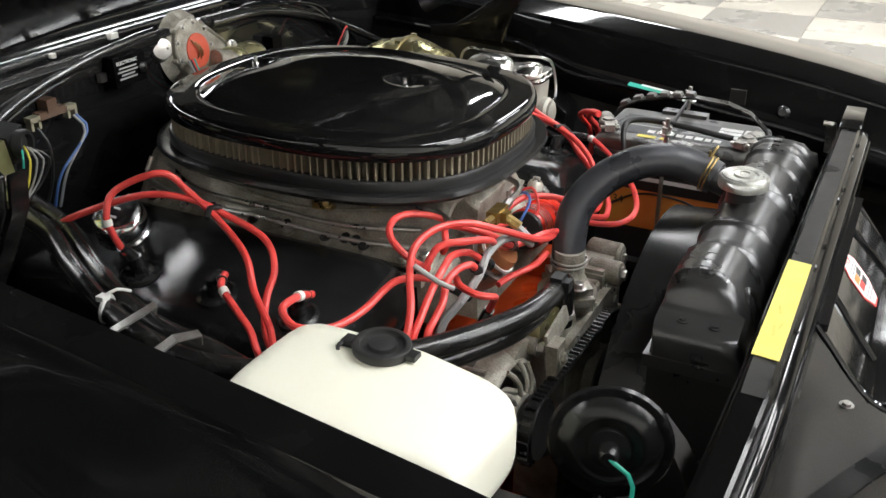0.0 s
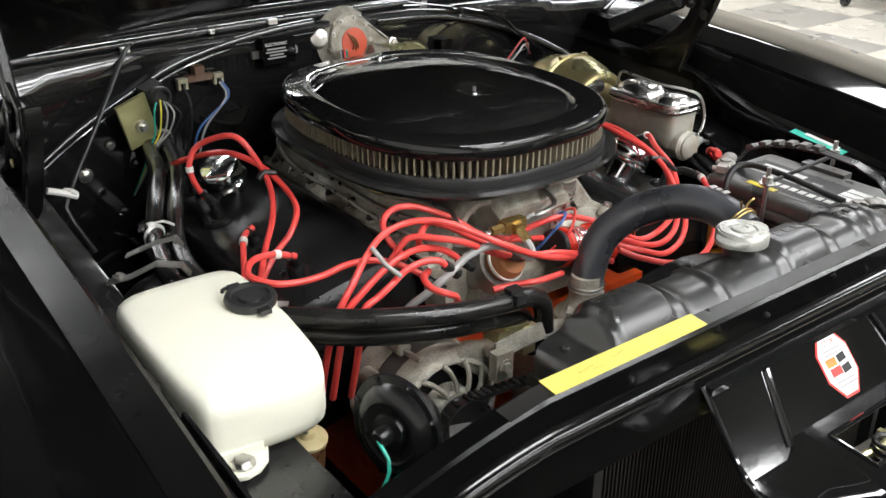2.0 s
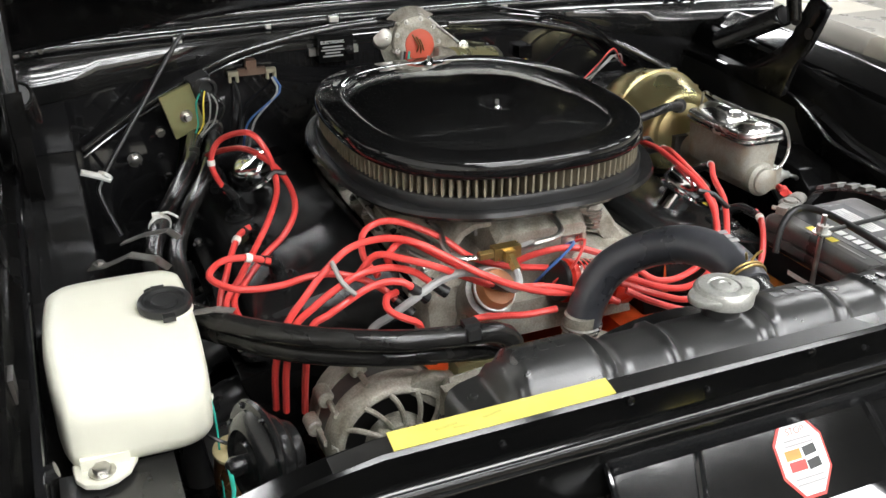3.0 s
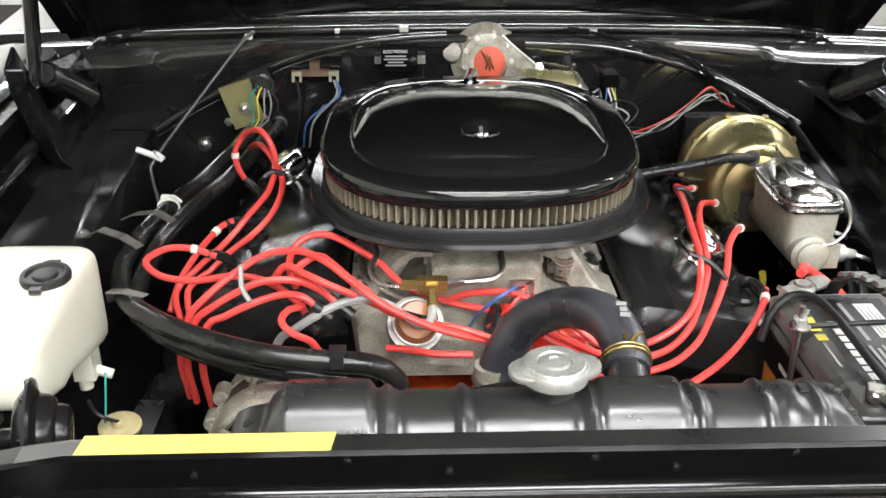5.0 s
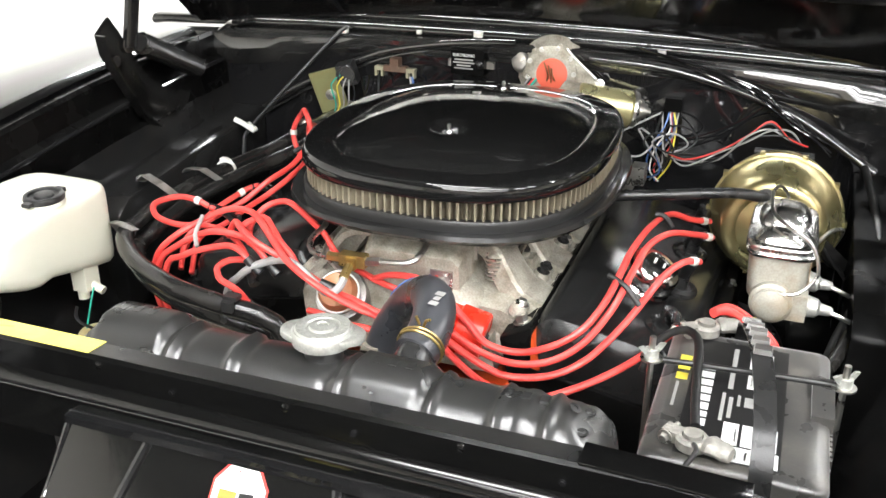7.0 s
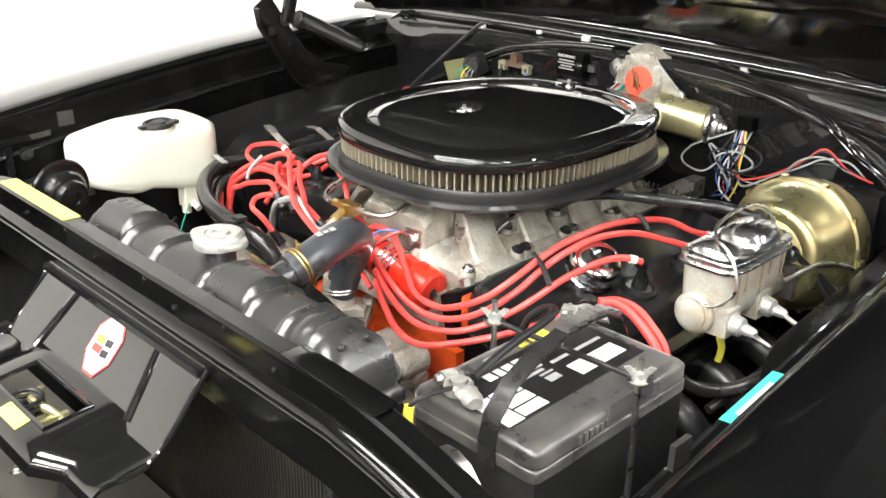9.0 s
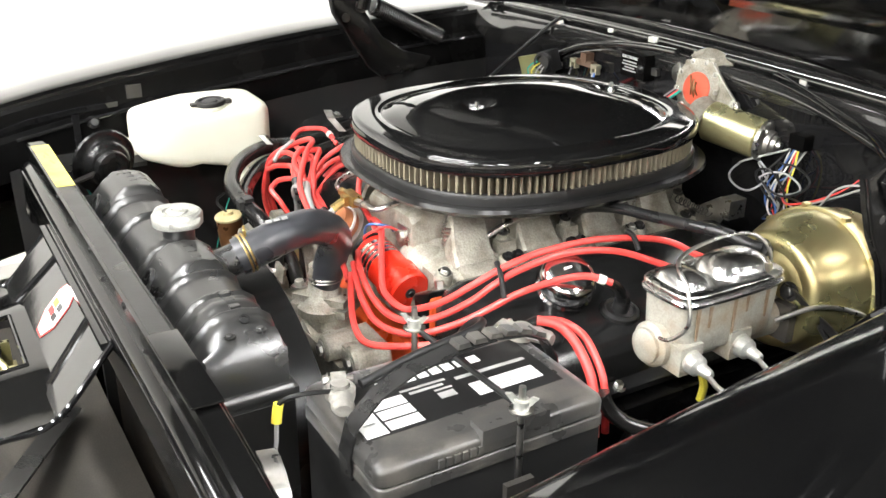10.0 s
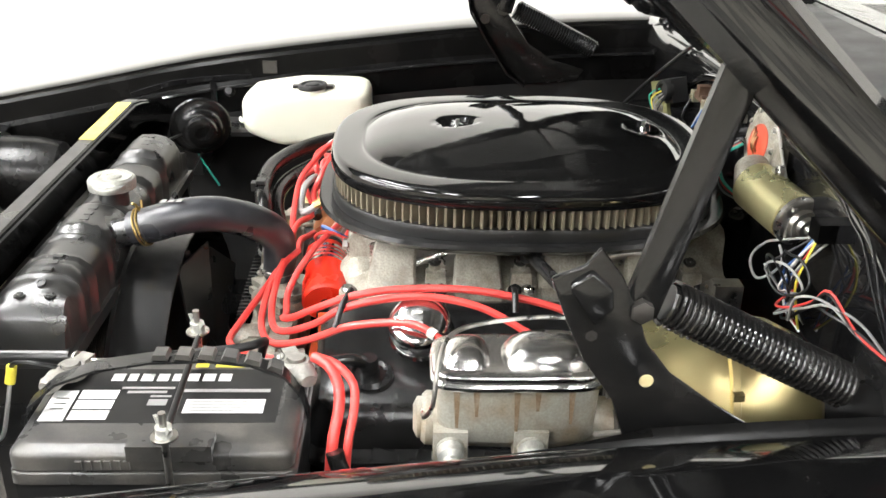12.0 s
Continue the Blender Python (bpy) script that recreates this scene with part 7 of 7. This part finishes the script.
part("plug", lathe([(0.020, 0), (0.020, 0.006), (0.012, 0.010), (0.001, 0.010)], (0.420, 0.500, 0.795), (0, -1, 0), 20), IRON, mc)
part("flange", box(0.384, 0.460, 0.680, 0.692, 0.766, 0.812, 0.004), DUSTY, mc)
mlid = part("lid", loft([oval(0.423, 0.587, a, b, z, 72, 5.5) for a, b, z in ((0.0385, 0.0775, 0.8505), (0.0415, 0.0805, 0.8512), (0.0425, 0.0815, 0.8530), (0.0425, 0.0815, 0.8555), (0.0412, 0.0802, 0.8570), (0.0398, 0.0788, 0.8580), (0.0402, 0.0792, 0.8598), (0.0410, 0.0800, 0.8612), (0.0410, 0.0800, 0.8640), (0.0400, 0.0790, 0.8656), (0.0380, 0.0770, 0.8664), (0.0300, 0.0690, 0.8660), (0.004, 0.04, 0.8660))]), CHROME_SOFT, mc, "bright chrome lid")
part("dome", loft([oval(0.421, 0.539, 0.030 * k, 0.023 * k, 0.8655 + h, 40, 3.2) for k, h in ((1.0, 0), (0.96, 0.002), (0.84, 0.006), (0.66, 0.010), (0.45, 0.0125), (0.2, 0.0138), (0.03, 0.014))]), CHROME_SOFT, mlid)
part("dome", loft([oval(0.423, 0.616, 0.033 * k, 0.044 * k, 0.8655 + h, 44, 3.0) for k, h in ((1.0, 0), (0.97, 0.003), (0.88, 0.0085), (0.74, 0.0135), (0.58, 0.0165), (0.4, 0.018), (0.03, 0.0185))]), CHROME_SOFT, mlid)
part("bail", tube([(0.423, 0.500, 0.81), (0.45, 0.500, 0.815), (0.468, 0.508, 0.84), (0.455, 0.513, 0.875), (0.426, 0.525, 0.889), (0.408, 0.56, 0.892), (0.404, 0.62, 0.896), (0.412, 0.655, 0.893), (0.424, 0.674, 0.87), (0.424, 0.676, 0.82)], 0.0023, 8), STEEL, mc, "bent wire bail")
for y in (0.525, 0.60):
    part("port", join(box(0.432, 0.462, y - 0.016, y + 0.016, 0.772, 0.806, 0.005, 2), lathe([(0.014, 0.016), (0.0135, 0.024), (0.001, 0.024)], (0.440, y, 0.790), (1, 0, -0.1), 16)), IRON, mc)
    part("nut", lathe([(0.013, 0.024), (0.012, 0.034), (0.0075, 0.038), (0.006, 0.050), (0.004, 0.053)], (0.440, y, 0.790), (1, 0, -0.1), 14), ZINC, mc)
    part("pipe", tube([(0.484, y, 0.786), (0.505, y - 0.004, 0.780), (0.52, y + 0.01, 0.768), (0.535, y + 0.03, 0.755), (0.53, y + 0.05, 0.74)], 0.003, 8), STEEL, mc)
mc.location.x += 0.016
solo("bracket", join(prism([(0.475, 0.70, 0.815), (0.475, 0.745, 0.80), (0.52, 0.78, 0.74), (0.535, 0.72, 0.735)], (0.006, 0, 0), 0.001), bolt((0.478, 0.715, 0.805), (1, 0, 0.3), 0.007, 0.012)), SATIN, "satin black brake bracket", "bracket")
solo("wire_connector", box(0.532, 0.55, 0.62, 0.65, 0.762, 0.775, 0.003), WHITE, "dirty white plastic clip", "connector")
solo("wire_connector", tube([(0.422, 0.61, 0.68), (0.424, 0.612, 0.70), (0.420, 0.61, 0.715)], 0.005, 8), YELLOW, "yellow crimp connector on a cable", "connector")
solo("wire", tube([(0.50, 0.45, 0.71), (0.52, 0.55, 0.735), (0.55, 0.64, 0.772), (0.565, 0.72, 0.80), (0.56, 0.82, 0.82), (0.54, 0.92, 0.86)], 0.006, 10), BLACK_WIRE, "black cable along the inner wing", "cable")
solo("wire", tube([(0.472, 0.66, 0.80), (0.50, 0.70, 0.82), (0.52, 0.76, 0.80), (0.51, 0.80, 0.75)], 0.003, 8), STEEL, "thin steel brake line", "brake line")

# ---- wiper motor ----
wm = thing("wiper_motor", (0.06, 0.94, 0.86), "wiper motor with orange cover and yellow zinc body", "wiper motor")
WA = Vector((0.06, -1, 0.16)).normalized()
WC = Vector((0.0375, 0.942, 0.947))
WQ = Vector((0, 0, 1)).rotation_difference(WA).to_matrix()
case = part("gear_case", lathe([(0.060, -0.016), (0.056, -0.013), (0.047, -0.004), (0.0445, -0.002), (0.0445, 0.0045), (0.0425, 0.0065), (0.036, 0.007), (0.034, 0.0085), (0.026, 0.0085)], WC, WA, 36), ALU, wm, "cast aluminium gear case")
for i in range(6):
    a = 2 * math.pi * i / 6 + 0.3
    part("lobe", lathe([(0.0042, -0.012), (0.0042, 0.003), (0.003, 0.005)], WC + WQ @ Vector((0.0445 * math.cos(a), 0.0445 * math.sin(a), 0)), WA, 10), ALU, case)
for i in range(9):
    a = math.pi * (0.45 + 0.13 * i)
    part("case_rib", plane_bar(WC + WQ @ Vector((0.052 * math.cos(a), 0.052 * math.sin(a), -0.0085)), WQ @ Vector((math.cos(a), math.sin(a), -0.75)), WQ @ Vector((-math.sin(a), math.cos(a), 0)), 0.016, 0.003, 0.002), ALU, case)
part("gasket_tail", prism([WC + WQ @ Vector(p) for p in ((0.020, 0.040, 0.0), (0.036, 0.026, 0.0), (0.094, -0.016, 0.0), (0.098, -0.024, 0.0), (0.092, -0.030, 0.0), (0.035, -0.028, 0.0))], WA * 0.004, 0.0015), ALU, wm)
part("tail_rim", tube([WC + WQ @ Vector(p) for p in ((0.022, 0.041, 0.005), (0.038, 0.027, 0.005), (0.095, -0.015, 0.005), (0.099, -0.024, 0.005), (0.091, -0.031, 0.005))], 0.0022, 8, 0.006), STEEL, wm)
part("cover", lathe([(0.0270, 0.007), (0.0262, 0.0100), (0.020, 0.0112), (0.001, 0.0115)], WC + WQ @ Vector((0.003, -0.004, 0)), WA, 32), ORANGE_GLUE, wm, "dull orange cover disc")
part("drive_case", lathe([(0.020, -0.02), (0.020, -0.004), (0.015, 0.004), (0.001, 0.006)], (-0.020, 0.950, 0.958), (-0.35, -1, 0.2), 20), STEEL, wm, "bright metal drive housing")
for a, b, c in ((0.004, -0.018, 0.010), (-0.004, -0.016, 0.014), (0.010, -0.014, 0.006)):
    part("cover_lead", tube([WC + WQ @ Vector((a, b, 0.010)), WC + WQ @ Vector((a * 0.5, b * 0.3, 0.016)), WC + WQ @ Vector((a - 0.008, c, 0.012))], 0.0014, 6), COPPER, wm, "dark lead over the orange cover")
part("worm_case", cyl((0.062, 0.922, 0.922), (0.096, 0.917, 0.908), 0.022, 0.026, n=20, bev=0.003), ALU, wm)
mp0, mp1 = Vector((0.090, 0.916, 0.908)), Vector((0.178, 0.941, 0.896))
md = (mp1 - mp0).normalized()
part("motor", cyl(mp0, mp1, 0.031, n=32, bev=0.004), GOLD_PALE, wm, "yellow zinc plated motor can")
part("end_cap", lathe([(0.0312, 0), (0.0312, 0.005), (0.027, 0.009), (0.019, 0.010), (0.018, 0.017), (0.013, 0.018), (0.012, 0.024), (0.007, 0.025), (0.006, 0.031), (0.001, 0.032)], mp1, md, 28), STEEL, wm, "stepped bright steel end cap")
for a in (0.6, 3.7):
    part("through_bolt", bolt(mp1 + md * 0.006 + Vector((0, 0.4, 0.9)).normalized() * 0.025 * math.sin(a) + Vector((0.3, -0.9, 0.3)).normalized() * 0.025 * math.cos(a), md, 0.004, 0.006), STEEL, wm)
part("pivot", lathe([(0.009, 0), (0.009, 0.006), (0.005, 0.007), (0.005, 0.011)], (0.122, 0.937, 0.934), (0, -1, 0.2), 16), STEEL, wm)
for i in range(9):
    a = 2 * math.pi * i / 9
    q = Vector((0, 0, 1)).rotation_difference(WA).to_matrix()
    part("screw", bolt(WC + q @ Vector((0.0395 * math.cos(a), 0.0395 * math.sin(a), 0.006)), WA, 0.003, 0.004), STEEL, wm)
for i, m in enumerate((GREEN_WIRE, WIRE_RED, BLACK_WIRE, GREY_WIRE)):
    part("lead", tube([WC + Vector((-0.02 - 0.004 * i, -0.02, -0.01)), WC + Vector((-0.030 - 0.003 * i, -0.04, -0.03)), WC + Vector((-0.01, -0.045, -0.055 - 0.004 * i)), WC + Vector((0.01, -0.02, -0.08))], 0.0022, 6), m, wm)

# ---- things on the bulkhead ----
reg = thing("voltage_regulator", (-0.11, 0.94, 0.93), "small black electronic voltage regulator box on the bulkhead", "regulator")
part("body", box(-0.138, -0.078, 0.929, 0.953, 0.931, 0.973, 0.006, 3), GUTTER_BLACK, reg)
part("dome", lathe([(0.008, -0.002), (0.008, 0.003), (0.005, 0.006), (0.001, 0.007)], (-0.086, 0.929, 0.950), (0, -1, 0), 16), HORN_BLACK, reg)
lettering("ELECTRONIC", (-0.114, 0.9285, 0.9645), (1, 0, 0), (0, 0, 1), 0.0050, 0.0008, PAPER, reg)
for k, w in ((0.957, 0.04), (0.952, 0.046), (0.947, 0.03), (0.942, 0.04)):
    part("print_bar", plane_bar((-0.114, 0.9285, k), (1, 0, 0), (0, 0, 1), w * 0.85, 0.0024, 0.0008), GREY_LABEL, reg)
for x in (-0.141, -0.073):
    part("ear", box(x - 0.008, x + 0.008, 0.945, 0.953, 0.94, 0.952, 0.002), STEEL, reg)
bal = thing("ballast_resistor", (-0.255, 0.945, 0.92), "brown ceramic ballast resistor with two metal tabs", "resistor")
part("body", box(-0.270, -0.225, 0.936, 0.948, 0.922, 0.932, 0.003), CERAMIC, bal)
part("clip", box(-0.256, -0.240, 0.934, 0.953, 0.929, 0.946, 0.003), CERAMIC, bal)
for x in (-0.278, -0.217):
    part("tab", join(box(x - 0.008, x + 0.008, 0.934, 0.946, 0.923, 0.930, 0.0015), box(x - 0.008, x - 0.004, 0.934, 0.944, 0.913, 0.925, 0.001), box(x + 0.004, x + 0.008, 0.934, 0.944, 0.913, 0.925, 0.001)), TAB, bal)
for x, x2, m in ((-0.278, -0.277, BLACK_WIRE), (-0.217, -0.252, GREY_WIRE), (-0.213, -0.262, BLUE_WIRE)):
    solo("wire", tube([(x, 0.934, 0.916), (x + 0.004, 0.922, 0.893), (x2, 0.923, 0.85), (x2 - 0.012, 0.935, 0.80)], 0.0019, 7), m, "thin wire from the ballast resistor", "wire", "ballast wires")
mod = thing("ignition_module", (-0.385, 0.91, 0.85), "yellowish plated ignition module plate with plug", "ignition module")
MO = Vector((-0.367, 0.910, 0.884))
MX = Vector((0.95, 0.18, 0.28)).normalized()
MZ = Vector((-0.33, -0.17, 0.93))
MZ = (MZ - MX * MZ.dot(MX)).normalized()
MM = Matrix.Translation(MO) @ Matrix((MX, MZ.cross(MX), MZ)).transposed().to_4x4()
part("plate", moved(box(-0.026, 0.026, -0.003, 0.003, -0.038, 0.038, 0.002), MM), OLIVE, mod)
part("plug", moved(join(box(0.027, 0.058, -0.006, 0.022, 0.0, 0.040, 0.008, 3), lathe([(0.018, 0), (0.018, 0.010), (0.016, 0.013), (0.012, 0.013), (0.011, 0.006), (0.001, 0.006)], (0.043, -0.006, 0.022), (0.2, -1, 0.1), 20)), MM), BAG, mod)
part("transistor", moved(join(lathe([(0.010, 0), (0.010, 0.003), (0.006, 0.004)], (0.002, -0.003, -0.008), (0, -1, 0), 18), bolt((0.002, -0.007, -0.008), (0, -1, 0), 0.0058, 0.009)), MM), STEEL, mod)
for i, m in enumerate((GREEN_WIRE, YELLOW, GREY_WIRE, GREY_WIRE, BLACK_WIRE)):
    a = MM @ Vector((0.036 + 0.004 * i, -0.016, 0.026 - 0.004 * i))
    part("lead", tube([a, a + Vector((0.006 * (i - 2), -0.014, -0.014)), MO + Vector((0.020 + 0.008 * i, -0.014, -0.020)), MO + Vector((0.012 + 0.004 * i, -0.008, -0.042)), MO + Vector((0.004 + 0.003 * i, 0.0, -0.070)), MO + Vector((-0.014, 0.020, -0.125))], 0.0014, 6), m, mod)
part("mounting_leg", box(-0.380, -0.355, 0.912, 0.956, 0.880, 0.892, 0.002), BAG, mod)
solo("bolt", bolt((-0.445, 0.952, 0.800), (0, -1, 0), 0.008, 0.008), STEEL, "large grey bolt head in the bulkhead", "bolt", "bulkhead bolts")
solo("bolt", bolt((-0.40, 0.952, 0.84), (0, -1, 0), 0.005, 0.005), STEEL, "grey bolt head in the bulkhead", "bolt", "bulkhead bolts")
solo("bolt", bolt((-0.335, 0.952, 0.905), (0, -1, 0), 0.004, 0.005), STEEL, "grey bolt head in the bulkhead", "bolt", "bulkhead bolts")
cable = thing("bonnet_cable", (-0.43, 0.90, 0.80), "thin grey rod running down from the scuttle", "cable")
part("rod", tube([(-0.345, 0.955, 0.990), (-0.358, 0.948, 0.984), (-0.429, 0.895, 0.902), (-0.501, 0.848, 0.815), (-0.508, 0.835, 0.79), (-0.49, 0.80, 0.74)], 0.0036, 8), BLACK_WIRE, cable)
part("tie", join(ring((-0.497, 0.850, 0.818), (-0.4, -0.3, -0.5), 0.008, 0.004, 14), tube([(-0.53, 0.845, 0.83), (-0.51, 0.845, 0.822), (-0.49, 0.845, 0.812)], 0.005, 8)), WHITE, cable, "white plastic tie")
random.seed(4)
for i, m in enumerate((BLUE_WIRE, WHITE, WIRE_RED, BLUE_WIRE, YELLOW, BLACK_WIRE, BLACK_WIRE, GREY_WIRE)):
    a = Vector((0.240 + 0.002 * i, 0.938, 0.898 - 0.003 * (i % 4)))
    r = [random.uniform(-1, 1) for _ in range(8)]
    solo("harness_wire", tube([a + Vector((0, 0.012, 0.012)), a, a + Vector((0.008 * r[0], -0.016 + 0.006 * r[6], -0.022)), a + Vector((-0.006 + 0.016 * r[1], -0.018 + 0.008 * r[2], -0.050)), a + Vector((-0.012 + 0.018 * r[4], -0.010, -0.085 + 0.012 * r[5])), Vector((0.215 + 0.02 * r[7], 0.945, 0.775))], 0.0015, 6, 0.006), m, "thin coloured wire in a loose wiring bundle", "wire", "wiring bundle")
for i, (cx, cz, rx, rz, m) in enumerate(((0.190, 0.850, 0.032, 0.020, GREY_WIRE), (0.258, 0.862, 0.030, 0.022, BLACK_WIRE), (0.250, 0.855, 0.024, 0.018, GREY_WIRE), (0.232, 0.848, 0.022, 0.026, BLACK_WIRE))):
    loop = [(cx + rx * math.cos(a) + 0.003 * math.sin(3 * a + i), 0.908 + 0.012 * math.sin(a + i), cz + rz * math.sin(a)) for a in [2.2 + i + 5.4 * j / 12 for j in range(13)]]
    solo("harness_wire", tube([(0.228, 0.945, 0.895)] + loop + [(0.24, 0.945, 0.79)], 0.0017, 7, 0.006), m, "dark wire coiled in an open loop", "wire", "wiring bundle")
solo("connector", box(0.232, 0.258, 0.934, 0.955, 0.900, 0.922, 0.006), GUTTER_BLACK, "black plug on the bulkhead", "connector")
for k, (dx, dz) in enumerate(((0, 0), (0.010, 0.004), (0.004, -0.005))):
    run = [(0.165, 0.962, 0.990), (0.225, 0.952, 0.984), (0.279, 0.945, 0.974), (0.320, 0.941, 0.962), (0.358, 0.938, 0.951), (0.395, 0.934, 0.932), (0.432, 0.932, 0.907), (0.462, 0.930, 0.884), (0.494, 0.930, 0.862)]
    solo("harness_cable", tube([(x + dx * math.sin(1.7 * i + k), y - 0.003 * k, z + dz + 0.0022 * math.sin(2.3 * i + 2 * k)) for i, (x, y, z) in enumerate(run)], (0.0026, 0.0019, 0.0016)[k], 8, 0.006), GLOSS, "shiny black cable hanging along the bulkhead", "cable", "bulkhead cables")
for k, m in enumerate((GREY_WIRE, WIRE_RED, BLACK_WIRE, BLACK_WIRE, GREY_WIRE)):
    r = [random.uniform(-1, 1) for _ in range(8)]
    solo("harness_wire", tube([(0.245 + 0.006 * r[0], 0.925, 0.835 + 0.01 * r[1]), (0.28, 0.90 + 0.01 * r[2], 0.832 + 0.012 * r[3]), (0.33, 0.885, 0.850 + 0.012 * r[4]), (0.37, 0.88 + 0.01 * r[5], 0.884 + 0.008 * r[6]), (0.40, 0.89, 0.902 + 0.012 * r[7]), (0.43, 0.91, 0.888 + 0.008 * r[0]), (0.46 + 0.01 * r[1], 0.935, 0.865)], 0.0015, 7), m, "thin wire looping above the brake booster", "wire", "wiring bundle")

# ---- trolley on the showroom floor ----
cart = thing("trolley", (5.7, 2.6, 0), "grey steel shop trolley on castors with red items", "trolley")
part("tray", join(box(5.5, 6.3, 2.1, 3.3, 0.20, 0.24, 0.01), box(5.5, 5.53, 2.1, 3.3, 0.24, 0.32, 0.005), box(5.5, 6.3, 2.1, 2.13, 0.24, 0.32, 0.005)), CART_GREY, cart)
for x in (5.55, 6.25):
    for y in (2.15, 3.25):
        c = part("castor", join(cyl((x, y - 0.02, 0.05), (x, y + 0.02, 0.05), 0.05, n=20, bev=0.006)), RUBBER, cart)
        part("fork", box(x - 0.02, x + 0.02, y - 0.03, y + 0.03, 0.08, 0.20, 0.005), STEEL, c)
        part("post", box(x - 0.02, x + 0.02, y - 0.02, y + 0.02, 0.24, 0.85, 0.004), CART_GREY, cart)
part("red_tub", box(5.6, 5.9, 2.3, 2.6, 0.241, 0.36, 0.02), PLASTIC_RED, cart)
part("red_tub", box(5.65, 5.95, 2.75, 3.0, 0.241, 0.34, 0.02), PLASTIC_RED, cart)

# ---- floor tiles, where the shot shows them ----
TS = 0.61
tile_mesh = {}
for m, nm in ((TILE_LIGHT, "light"), (TILE_DARK, "dark")):
    tile_mesh[nm] = mesh_from(box(-TS / 2 + 0.0015, TS / 2 - 0.0015, -TS / 2 + 0.0015, TS / 2 - 0.0015, -0.006, 0.0, 0.001, 1), "tile", m, Vector((0, 0, 0)))
for i in range(-4, 14):
    for j in range(-15, 12):
        x, y = i * TS + 0.1, j * TS + 0.25
        if FX0 < x - TS / 2 and x + TS / 2 < FX1 and FY0 < y - TS / 2 and y + TS / 2 < FY1:
            t = new("tile", tile_mesh["dark" if (i + j) % 2 else "light"])
            t.parent = floor
            t.location = Vector((x, y, 0)) - ROOT[floor.name]
